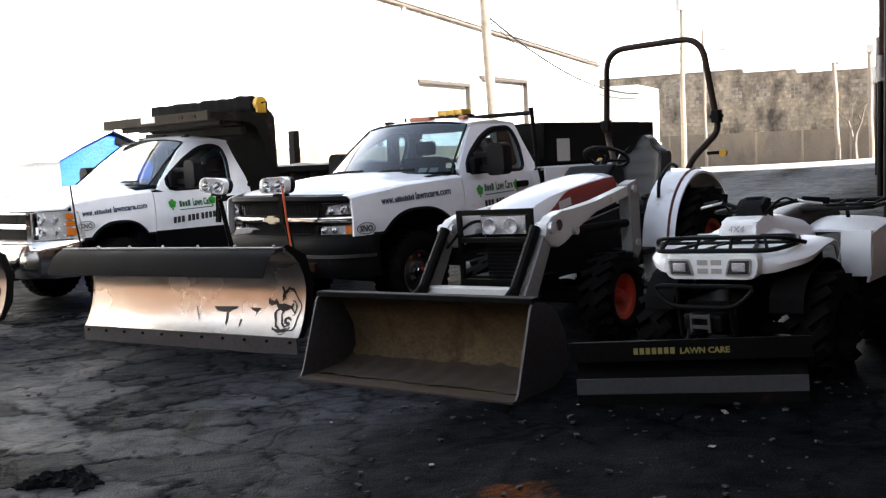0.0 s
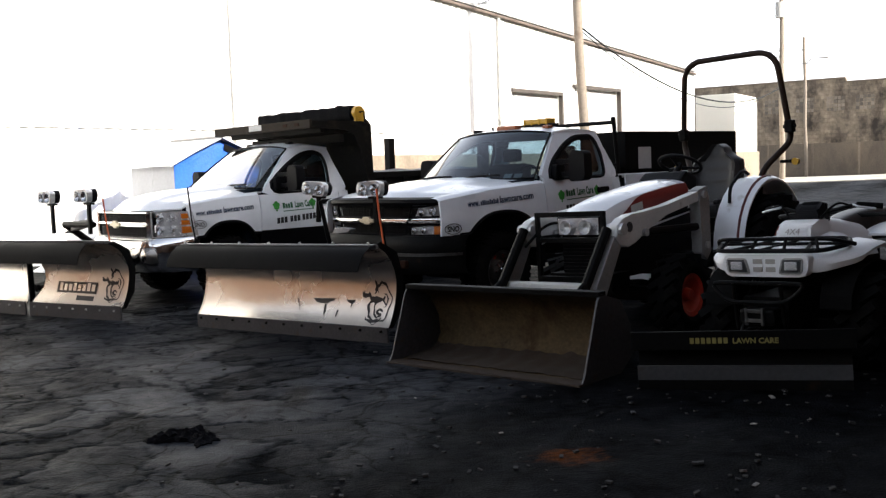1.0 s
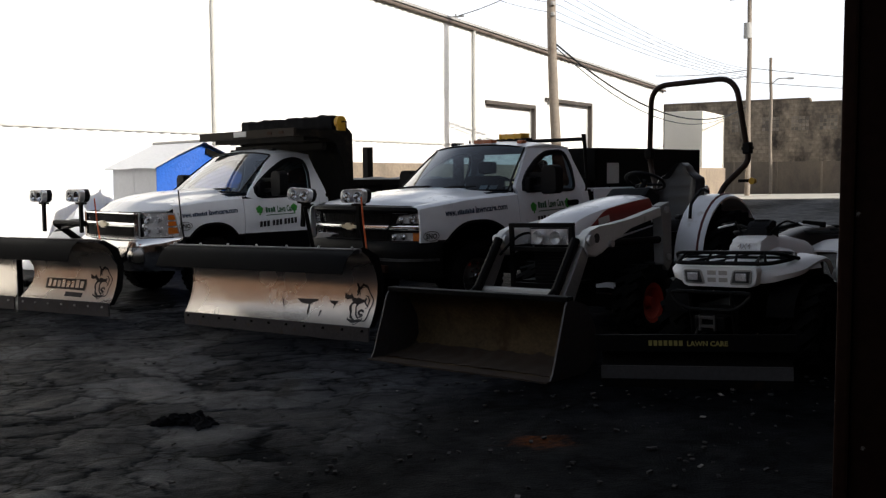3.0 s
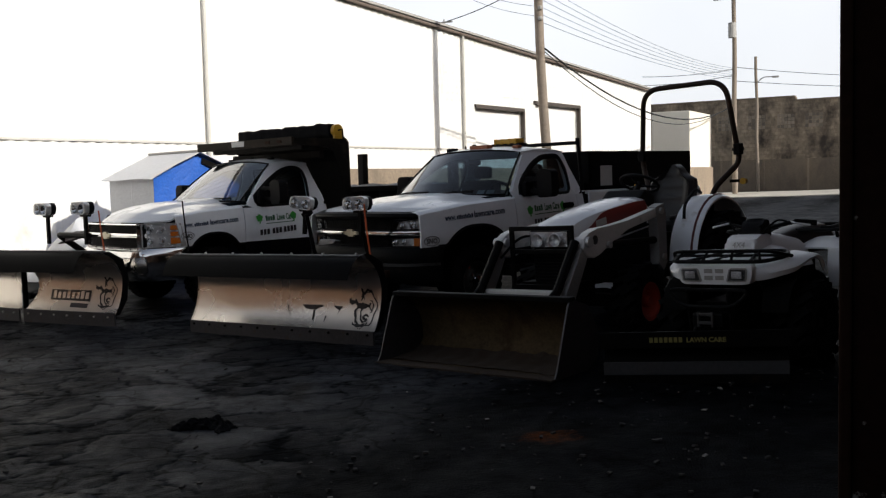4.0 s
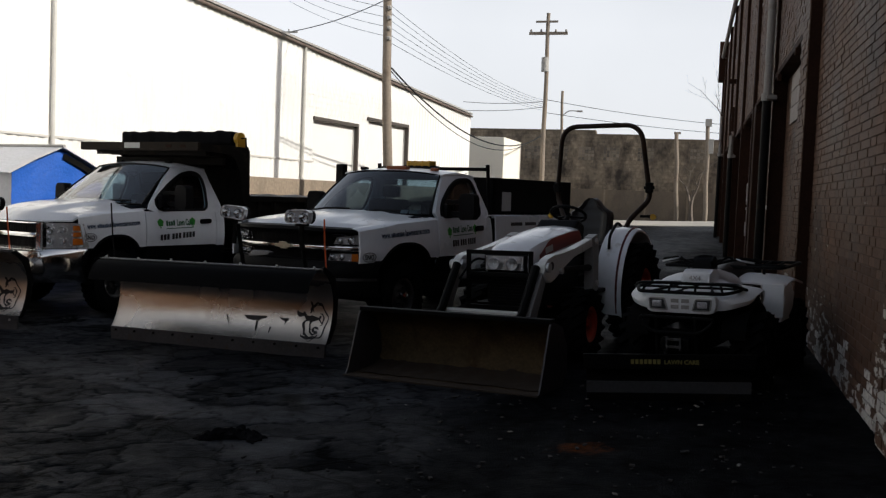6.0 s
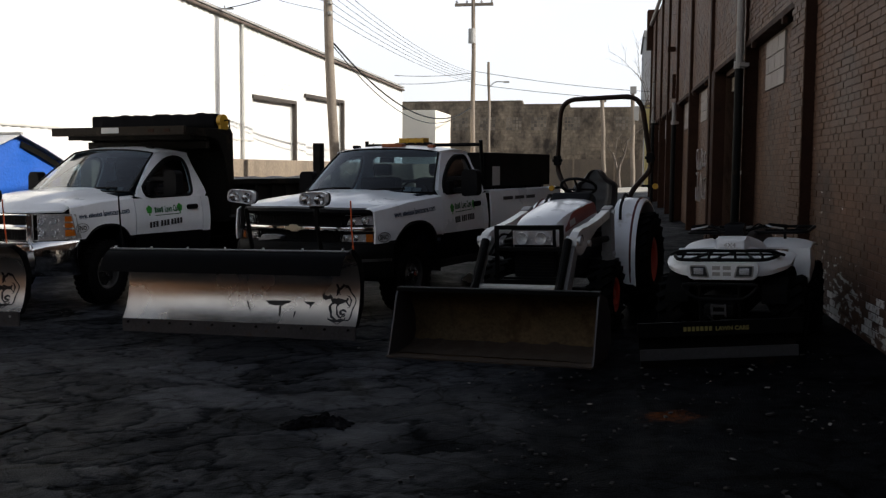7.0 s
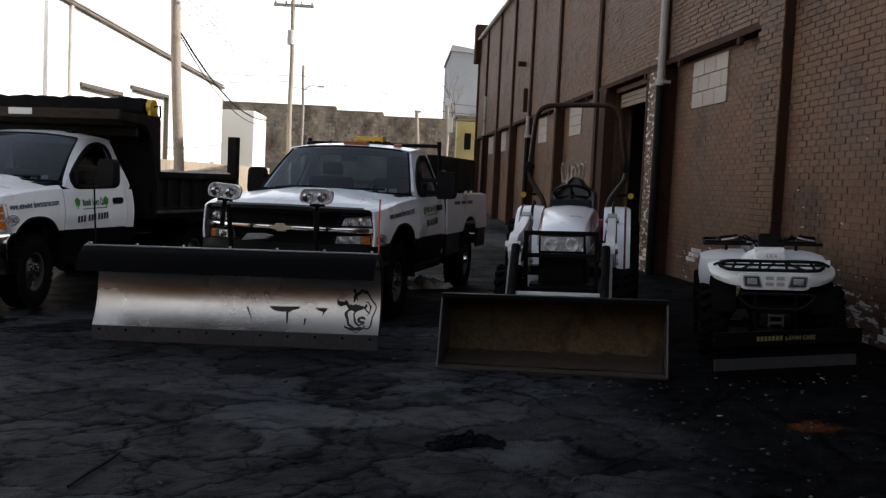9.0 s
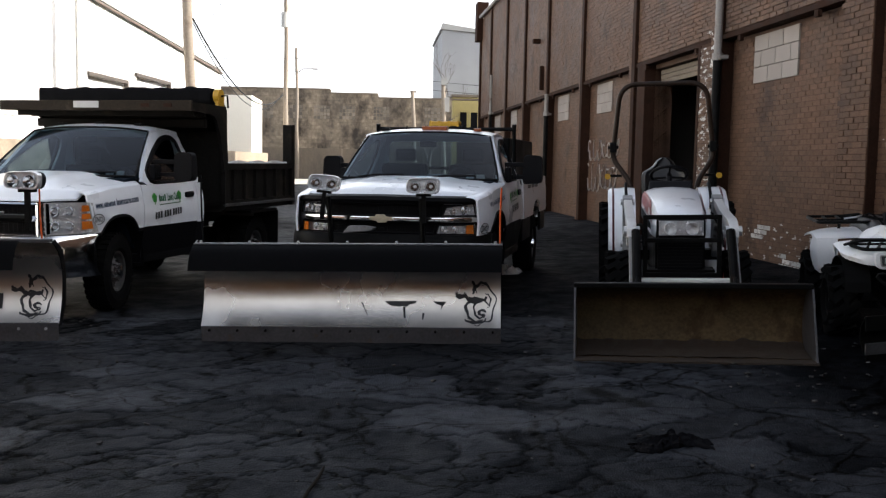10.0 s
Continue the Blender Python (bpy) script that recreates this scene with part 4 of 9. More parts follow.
def wire(a, b, sag, r, label):
    a, b = Vector(a), Vector(b)
    bm = bmesh.new()
    pts = []
    for k in range(17):
        t = k / 16
        p = a.lerp(b, t)
        p.z -= sag * 4 * t * (1 - t)
        pts.append(p)
    sweep(bm, pts, r, 5)
    tagged(part("overhead_wire", bm, WIRE), label, "wire", group="overhead wires")


for k in range(6):
    wire((-10.25, 25.4, 6.05 + 0.22 * k), (-9.8, 49.8, 6.3 + 0.11 * k), 0.28 + 0.03 * k, 0.0075, "thin power line between two poles")
for k in range(4):
    wire((-10.3, 25.4, 6.2 + 0.28 * k), (-18.5, 36.0, 9.5 + 0.35 * k), 0.15, 0.0075, "thin power line over the warehouse roof")
wire((-10.1, 25.4, 5.25), (-9.9, 49.7, 4.9), 1.25, 0.028, "thick sagging service cable")
wire((-10.1, 25.4, 5.15), (-9.9, 49.7, 5.0), 1.5, 0.016, "thin sagging service cable")
wire((-9.78, 49.8, 6.9), (8.0, 62.0, 6.6), 0.5, 0.015, "thin wire over the far wall")
wire((-9.78, 49.8, 6.2), (9.0, 62.0, 6.0), 0.4, 0.015, "thin wire over the far wall")
wire((-9.78, 49.8, 6.8), (-12.4, 42.6, 6.0), 0.1, 0.014, "thin wire to the warehouse")
wire((-9.78, 49.8, 6.5), (-12.4, 42.6, 5.6), 0.1, 0.014, "thin wire to the warehouse")
wire((-10.3, 25.4, 7.3), (-13.75, 26.2, 6.5), 0.12, 0.014, "thin wire over the warehouse")
roof_mast = thing("roof_mast", "small wire mast on the warehouse eaves", "mast", pose(-13.85, 26.2, 5.95))
bm = bmesh.new()
sweep(bm, [(0, 0, 0), (0, 0, 0.62)], 0.025, 6)
part("post", bm, TRIM_GREY, roof_mast)
part("crossbar", boxes((-0.4, 0.3, -0.02, 0.02, 0.5, 0.55)), TRIM_GREY, roof_mast)

# glass block windows and cracks of the far wall
for x in (-12.0, -10.3, -8.7, -7.2, -5.2, -2.2):
    win = thing("block_window", "", "")
    win.parent = far_wall
    for r in range(4):
        for c in range(5):
            bx, bz = x + c * 0.19, 3.95 + r * 0.2
            part("block", boxes((bx + 0.014, bx + 0.176, -0.012, 0.02, bz + 0.014, bz + 0.186)), GLASS_BLOCK, win)
part("coping", boxes((-21, -7.75, -0.05, 0.45, 5.66, 5.74), (-7.7, -4.95, -0.05, 0.45, 5.44, 5.52), (-4.9, 3.7, -0.05, 0.45, 5.22, 5.3)), CONCRETE_BAND, far_wall)
for x in np.arange(-19, 3, 2.4):
    part("joint_post", boxes((x - 0.05, x + 0.05, -0.17, -0.13, 0.2, 2.24)), CONCRETE, far_wall)

# pale lane whose colour stands for sunlight on the far ground
pave = bmesh.new()
sheet(pave, [[(x, y, ground_z(x, y) + 0.012) for x in np.linspace(-24, 6, 16)] for y in np.linspace(45.5, 52.6, 9)])
tagged(part("pavement", pushed(pave, 0, 0, -0.1), LANE_SUNLIT), "pale lane before the far wall, with sunlight put into its colour", "pavement", kind="structure")

# white box trailer
trailer = thing("box_trailer", "plain white box trailer beside the warehouse", "trailer", standing(-11.9, 46.6, 0, 0))
part("box", boxes((-0.95, 0.9, -1.0, 3.4, 0.8, 4.2), bevel=0.02), TRAILER_WHITE, trailer)
part("floor_frame", boxes((-0.9, 0.85, -0.9, 3.3, 0.6, 0.8)), BLACK_STEEL, trailer)
for x in (-0.75, 0.7):
    build = bmesh.new()
    lathe(build, [(-0.1, 0.2), (-0.1, 0.42), (0.1, 0.42), (0.1, 0.2)], "x", 20, Matrix.Translation((x, 2.6, 0.43)))
    part("wheel", build, RUBBER, trailer)
for x in (-0.6, 0.45):
    part("landing_leg", boxes((x, x + 0.1, -0.5, -0.4, 0, 0.62)), BLACK_STEEL, trailer)

# small shed of boards and tarpaulin
shed = thing("tarp_shed", "small shed with pale grey walls and a blue tarpaulin end", "shed", pose(-12.02, 11.63, ground_z(-12.02, 11.63), 0, 0, 163.6))
# local x along the pale wall, local -y towards the blue end's depth
S_L, S_D, S_E, S_R = 1.69, 1.83, 1.8, 2.22
front = part("front_wall", boxes((0, S_L, -0.035, -0.03, 0, S_E)), GREY_TARP, shed)
for k in range(2):
    part("board", boxes((k * 0.845 + 0.004, k * 0.845 + 0.841, -0.03, 0.0, 0.0, S_E)), GREY_TARP, front)
part("back_wall", boxes((0, S_L, -S_D, -S_D + 0.03, 0, S_E)), GREY_TARP, shed)
for x, mat in ((0.0, BLUE_TARP), (S_L, BLUE_TARP)):
    bm = bmesh.new()
    rows = []
    for i in range(9):
        y = -S_D * i / 8
        top = mix(S_E, S_R, 1 - abs(i / 4 - 1))
        rows.append([(x - 0.012 * math.sin(7 * y + 9 * z / 6) - 0.008 * math.sin(2.1 * z), y, top * z / 6) for z in range(7)])
    sheet(bm, rows)
    part("tarp_end", pushed(bm, 0.01), mat, shed, "creased blue tarpaulin", smooth=True)
for y0, y1 in ((0.12, -S_D / 2), (-S_D - 0.12, -S_D / 2)):
    bm = bmesh.new()
    za = S_E - 0.05
    sheet(bm, [[(x, y0, za + 0.01 * math.sin(4 * x)), (x, (y0 + y1) / 2, (za + S_R) / 2 + 0.02 - 0.015 * math.sin(5 * x)), (x, y1, S_R + 0.02)] for x in np.linspace(-0.12, S_L + 0.1, 9)])
    part("roof_sheet", pushed(bm, 0, 0, 0.015), GREY_TARP, shed, smooth=True)
bm = bmesh.new()
sweep(bm, [(-0.15, -S_D / 2, S_R + 0.045), (S_L + 0.12, -S_D / 2, S_R + 0.045)], 0.03, 6)
part("ridge_pole", bm, TRIM_GREY, shed)
bm = bmesh.new()
sheet(bm, [[(-0.03, y, z), (-0.03, y + 0.02, z - 0.1)] for y, z in ((-S_D / 2 - 0.08, S_R - 0.08), (-S_D * 0.75, mix(S_R, S_E, 0.55)), (-S_D, S_E - 0.05))])
part("tarp_hem", pushed(bm, -0.01), BLACK_STEEL, shed, "dark seam of the tarpaulin")

# grey heap under a tarpaulin beside the shed
heap = bmesh.new()
rows = []
for i in range(13):
    row = []
    for k in range(11):
        u, v = i / 12, k / 10
        ridge = min(u / 0.78, (1 - u) / 0.22) ** 0.85
        h = 1.2 * max(0.0, ridge) * (1 - abs(2 * v - 1) ** 1.6)
        x, y = mix(-14.45, -12.55, u), mix(10.3, 11.4, v)
        row.append((x, y, ground_z(x, y) - 0.02 + h * (1 + 0.1 * noise.noise(Vector((4 * u, 4 * v, 1))))))
    rows.append(row)
sheet(heap, rows)
tagged(part("grey_tarp", pushed(heap, 0, 0, -0.02), GREY_TARP, smooth=True), "pale grey tarpaulin thrown over a heap beside the warehouse", "tarp heap")

# houses beyond the wall
house = thing("grey_house", "grey building with a dark roof beyond the yard", "building", pose(0, 0, 0.6))
part("wall", boxes((-0.5, 8.0, 66, 76, 0, 9.84), (-0.48, 2.0, 66, 76, 9.84, 10.1)), GREY_WALL, house)
bm = bmesh.new()
extrude(bm, [(-0.62, 10.12), (-0.5, 10.55), (3.7, 9.95), (8.1, 9.9), (8.1, 9.8), (3.7, 9.85)], "y", 65.85, 76.1)
part("roof", bm, TRIM_GREY, house)
shop = thing("yellow_house", "low yellow building beyond the concrete wall", "building", pose(0, 0, 0.5))
part("wall", boxes((-0.4, 4.0, 57, 62, 0, 5.0)), YELLOW_WALL, shop)
part("roof", boxes((-0.5, 4.2, 56.8, 62.2, 5.0, 5.15)), CONCRETE_BAND, shop)
for x in (0.05, 0.7):
    part("window", boxes((x, x + 0.4, 56.97, 57.02, 3.1, 4.1)), BLACK_PLASTIC, shop)


# ---- bare trees ----
def bare_tree(x, y, height, seed):
    t = thing("bare_tree", "leafless tree with fine bare branches", "tree", pose(x, y, ground_z(x, y) - 0.05))
    rnd = random.Random(seed)
    trunk, twigs = bmesh.new(), bmesh.new()

    def grow(p, d, length, r, depth):
        pts = [p]
        q = p
        for _ in range(4):
            d = (d + Vector((rnd.uniform(-0.18, 0.18), rnd.uniform(-0.18, 0.18), rnd.uniform(-0.05, 0.12)))).normalized()
            q = q + d * length / 4
            pts.append(q)
        sweep(trunk if depth < 2 else twigs, pts, [mix(r, r * 0.55, k / 4) for k in range(5)], 6 if depth < 2 else 4)
        if depth < 5:
            for _ in range(2 if depth == 0 else rnd.choice((2, 3))):
                s = (d + Vector((rnd.uniform(-0.9, 0.9), rnd.uniform(-0.9, 0.9), rnd.uniform(-0.2, 0.5)))).normalized()
                grow(pts[rnd.choice((2, 3, 4))], s, length * rnd.uniform(0.6, 0.8), r * 0.55, depth + 1)

    grow(Vector((0, 0, 0)), Vector((0, 0, 1)), height * 0.4, 0.14, 0)
    part("trunk", trunk, BARK, t)
    part("crown", twigs, BARK, t)


bare_tree(0.1, 64.0, 10.0, 3)
bare_tree(-1.9, 54.0, 4.6, 8)


# ---- loose things on the ground ----
def lump(bm, x, y, z, rx, ry, rz, seed, n=10):
    rnd = random.Random(seed)
    top = []
    for i in range(5):
        v = i / 4
        ring = []
        for k in range(n):
            a = k * math.tau / n
            r = (1 - v) ** 0.5 * (1 + rnd.uniform(-0.22, 0.22))
            ring.append(bm.verts.new((x + rx * r * math.cos(a), y + ry * r * math.sin(a), z + rz * v * (1 + rnd.uniform(-0.2, 0.2)))))
        top.append(ring)
    for a, b in zip(top, top[1:]):
        for k in range(n):
            bm.faces.new((a[k], a[(k + 1) % n], b[(k + 1) % n], b[k]))
    bm.faces.new(top[-1])


rag = bmesh.new()
rnd = random.Random(2)
gx, gy = -3.49, 3.5
rows = []
for i in range(17):
    row = []
    for k in range(31):
        u, v = k / 15 - 1, i / 8 - 1
        wide = 0.21 * (1 + 0.25 * noise.noise(Vector((3 * v, 1.0, 0))))
        deep = 0.085 * (1 + 0.5 * noise.noise(Vector((4 * u, 5.0, 0))))
        px = gx + u * wide + 0.03 * noise.noise(Vector((5 * u, 4 * v, 2)))
        py = gy + v * deep + 0.05 * math.sin(3.1 * u + 0.6)
        fold = abs(noise.noise(Vector((3.5 * u, 2.2 * v, 7)))) + 0.35 * abs(noise.noise(Vector((7 * u, 4 * v, 3))))
        rim = max(0.0, 1 - max(abs(u), abs(v)) ** 4)
        row.append((px, py, ground_z(px, py) + 0.008 + rim * (0.012 + 0.07 * fold)))
    rows.append(row)
sheet(rag, rows)
tagged(part("rag", pushed(rag, 0, 0, -0.01), CLOTH_DARK, smooth=True), "crumpled black rag lying on the asphalt", "rag")

heap = thing("snow_heap", "small heap of dirty melting snow", "snow", pose(0, 0, 0))
for k in range(9):
    snow = bmesh.new()
    a, r = 2.4 * k, 0.075 * k ** 0.6
    px, py = -3.5 + 1.3 * r * math.cos(a), 11.3 + r * math.sin(a)
    lump(snow, px, py, ground_z(px, py) - 0.02, 0.15 - 0.006 * k, 0.13, 0.17 - 0.012 * k, 4 + k, 11)
    part("snow_lump", snow, SNOW, heap, smooth=True)
stick = bmesh.new()
sweep(stick, [(x, y, ground_z(x, y) + 0.014) for x, y in ((-5.5, 2.68), (-5.47, 2.9), (-5.43, 3.1), (-5.41, 3.26))], [0.008, 0.01, 0.009, 0.006], 6)
tagged(part("stick", stick, STICK), "thin dark stick lying on the asphalt", "stick")

litter = bmesh.new()
rnd = random.Random(21)
for k in range(420):
    if k % 3:
        x, y = rnd.uniform(-2.6, 0.1), rnd.uniform(1.2, 6.0)
    else:
        x, y = rnd.uniform(-8.5, -2.0), rnd.uniform(1.2, 8.0)
    s = rnd.uniform(0.004, 0.016)
    vs = box(litter, -s, s, -s * 0.7, s * 0.7, 0, s * 0.7, m=pose(x, y, ground_z(x, y) + 0.004, 0, rnd.uniform(-20, 20), rnd.uniform(0, 180)))
tagged(part("gravel", litter, GRAVEL), "loose grit and small stones on the asphalt", "gravel", kind="stuff")
chips = bmesh.new()
for k in range(11):
    x, y = rnd.uniform(-2.8, 0.0), rnd.uniform(1.3, 5.6)
    s = rnd.uniform(0.008, 0.02)
    box(chips, -s, s, -s * 0.6, s * 0.6, 0, 0.004, m=pose(x, y, ground_z(x, y) + 0.008, rnd.uniform(-10, 10), rnd.uniform(-14, 14), rnd.uniform(0, 180)))
tagged(part("paper_scraps", chips, CHIP), "small pale scraps scattered on the asphalt", "litter", kind="stuff")

# ---- vehicles: shared pieces ----
def rounded(corners, radius, steps=5):
    """A closed outline of (u, v) corners, each rounded."""
    out, n = [], len(corners)
    for i in range(n):
        a, p, b = (Vector(corners[j % n]) for j in (i - 1, i, i + 1))
        u, v = a - p, b - p
        r = min(radius, u.length * 0.45, v.length * 0.45)
        s, e = p + u.normalized() * r, p + v.normalized() * r
        for k in range(steps + 1):
            t = k / steps
            out.append(tuple(s * (1 - t) ** 2 + p * 2 * t * (1 - t) + e * t * t))
    return out


def star(outline, c, n=64):
    """An outline seen from c, resampled at n even angles."""
    out = []
    for k in range(n):
        a = k * math.tau / n
        dx, dy = math.cos(a), math.sin(a)
        best = 0.0
        for (x0, y0), (x1, y1) in zip(outline, outline[1:] + outline[:1]):
            ex, ey = x1 - x0, y1 - y0
            det = dy * ex - dx * ey
            if abs(det) < 1e-9:
                continue
            r = ((y0 - c[1]) * ex - (x0 - c[0]) * ey) / det
            f = (dx * (y0 - c[1]) - dy * (x0 - c[0])) / det
            if r > best and -1e-6 <= f <= 1 + 1e-6:
                best = r
        out.append((c[0] + best * dx, c[1] + best * dy))
    return out


def band(bm, outer, inner, place):
    """A flat ring between two outlines of the same count, set in space by place(u, v)."""
    a = [bm.verts.new(place(*p)) for p in outer]
    b = [bm.verts.new(place(*p)) for p in inner]
    n = len(a)
    for i in range(n):
        bm.faces.new((a[i], a[(i + 1) % n], b[(i + 1) % n], b[i]))


def fill(bm, outline, place):
    """A pane over an outline: a fan from its middle."""
    vs = [bm.verts.new(place(*p)) for p in outline]
    u, v = sum(p[0] for p in outline) / len(outline), sum(p[1] for p in outline) / len(outline)
    c = bm.verts.new(place(u, v))
    for i in range(len(vs)):
        bm.faces.new((vs[i], vs[(i + 1) % len(vs)], c))


def build_wheel(parent, x, y, r, width, out, rim_r, rim_mat, tread=34, lug=0.012, hub="truck", name="wheel"):
    """A wheel whose outer side looks along x, out = 1 or -1."""
    w = thing(name, "", "")
    w.parent = parent
    w.matrix_basis = pose(x, y, r)
    h = width / 2
    bm = bmesh.new()
    lathe(bm, [(-h * 0.8, rim_r), (-h, rim_r + 0.03), (-h * 1.02, mix(rim_r, r, 0.55)), (-h * 0.86, r - 0.012), (-h * 0.4, r - lug), (h * 0.4, r - lug), (h * 0.86, r - 0.012), (h * 1.02, mix(rim_r, r, 0.55)), (h, rim_r + 0.03), (h * 0.8, rim_r)], "x", 36)
    part("tyre", bm, RUBBER, w)
    bm = bmesh.new()
    for k in range(tread):
        a = k * math.tau / tread
        for side in (-1, 1):
            turn = Matrix.Rotation(a + (0.5 * math.tau / tread if side > 0 else 0), 4, "X")
            box(bm, side * h * 0.08, side * h * 0.9, -0.3 * math.tau * r / tread, 0.3 * math.tau * r / tread, r - lug - 0.012, r, m=turn)
    tagged(part("tread", bm, RUBBER, w), kind="stuff")
    bm = bmesh.new()
    lathe(bm, [(-h * 0.8, rim_r), (h * 0.8, rim_r), (h * 0.84, rim_r + 0.012), (h * 0.74, rim_r - 0.02), (out * h * 0.15 + 0.02, rim_r - 0.03), (out * h * 0.15 - 0.02, rim_r - 0.03), (-h * 0.74, rim_r - 0.02), (-h * 0.84, rim_r + 0.012)], "x", 32)
    dish = out * h * 0.35
    lathe(bm, [(dish - out * 0.05, 0.001), (dish - out * 0.05, rim_r - 0.02), (dish - out * 0.02, rim_r - 0.02), (dish, rim_r * 0.62), (dish + out * 0.03, rim_r * 0.5), (dish + out * 0.03, 0.001)], "x", 24)
    part("rim", bm, rim_mat, w, smooth=True)
    if hub == "truck":
        bm = bmesh.new()
        lathe(bm, [(dish, 0.001), (dish, 0.075), (dish + out * 0.09, 0.06), (dish + out * 0.1, 0.001)], "x", 16)
        for k in range(8):
            a = k * math.tau / 8
            rod(bm, (dish + out * 0.025, 0.1 * math.cos(a), 0.1 * math.sin(a)), (dish + out * 0.06, 0.1 * math.cos(a), 0.1 * math.sin(a)), 0.013, sides=6)
            b = a + math.tau / 16
            rod(bm, (dish - out * 0.01, rim_r * 0.76 * math.cos(b), rim_r * 0.76 * math.sin(b)), (dish + out * 0.004, rim_r * 0.76 * math.cos(b), rim_r * 0.76 * math.sin(b)), 0.024, sides=10)
        part("hub", bm, CHROME, w, "dull chrome hub")
    return w


def bars(bm, y, z, length, height, place, seed, gap=0.16, words=(), slope=0.0):
    """A line of unreadable writing as little upright bars, on the surface place(y, z)."""
    rnd = random.Random(seed)
    step = height * 0.52
    n = max(1, int(length / step))
    for i in range(n):
        if i in words:
            continue
        a = y + i * step
        b = a + step * (1 - gap)
        dz = slope * i * step
        top = z + dz + height * rnd.choice((0.72, 0.75, 0.76, 0.76, 0.95) if height < 0.08 else (0.96, 1.0))
        vs = [bm.verts.new(place(u, v)) for u, v in ((a, z + dz), (b, z + dz), (b, top), (a, top))]
        bm.faces.new(vs)


def plow_lamp(parent, foot):
    """A plow headlamp, two bowls under one clear lens, on its black bracket."""
    lamp = thing("plow_lamp", "", "")
    lamp.parent = parent
    line = lambda k: rounded([(-0.165 * k, -0.066 * k), (0.15 * k, -0.078 * k), (0.16 * k, 0.05 * k), (0.11 * k, 0.076 * k), (-0.15 * k, 0.072 * k)], 0.06, 6)
    bm = bmesh.new()
    extrude(bm, line(0.96), "y", 0.03, 0.1, 0.016)
    part("housing", bm, BLACK_PLASTIC, lamp)
    bm = bmesh.new()
    rows = [[(u * k, y, v * k) for u, v in line(1.0) + line(1.0)[:1]] for k, y in ((0.97, 0.035), (1.0, 0.0), (0.97, -0.03), (0.9, -0.03), (0.88, 0.02))]
    sheet(bm, rows)
    fill(bm, line(0.9), lambda u, v: (u, 0.02, v))
    part("rim", bm, LAMP_BOWL, lamp, "pale silvered lamp body", smooth=True)
    bm = bmesh.new()
    for cx, r in ((-0.075, 0.05), (0.07, 0.052)):
        lathe(bm, [(0.03, 0.001), (0.02, 0.5 * r), (-0.008, 0.85 * r), (-0.026, r), (-0.022, r + 0.004), (0.034, 0.6 * r), (0.04, 0.001)], "y", 20, Matrix.Translation((cx, -0.004, -0.008)))
    part("reflector", bm, CHROME, lamp, "bright chromed bowls", smooth=True)
    bm = bmesh.new()
    rows = [[(u * k, -0.03 - 0.04 * (1 - k * k), v * k) for u, v in line(0.97) + line(0.97)[:1]] for k in (1.0, 0.9, 0.7, 0.4, 0.05)]
    sheet(bm, rows)
    part("lens", bm, LAMP_GLASS, lamp, smooth=True)
    part("bracket", boxes((-0.02, 0.02, 0.05, 0.085, foot, -0.06), (-0.07, 0.07, 0.04, 0.1, -0.1, -0.075)), BLACK_STEEL, lamp)
    return lamp


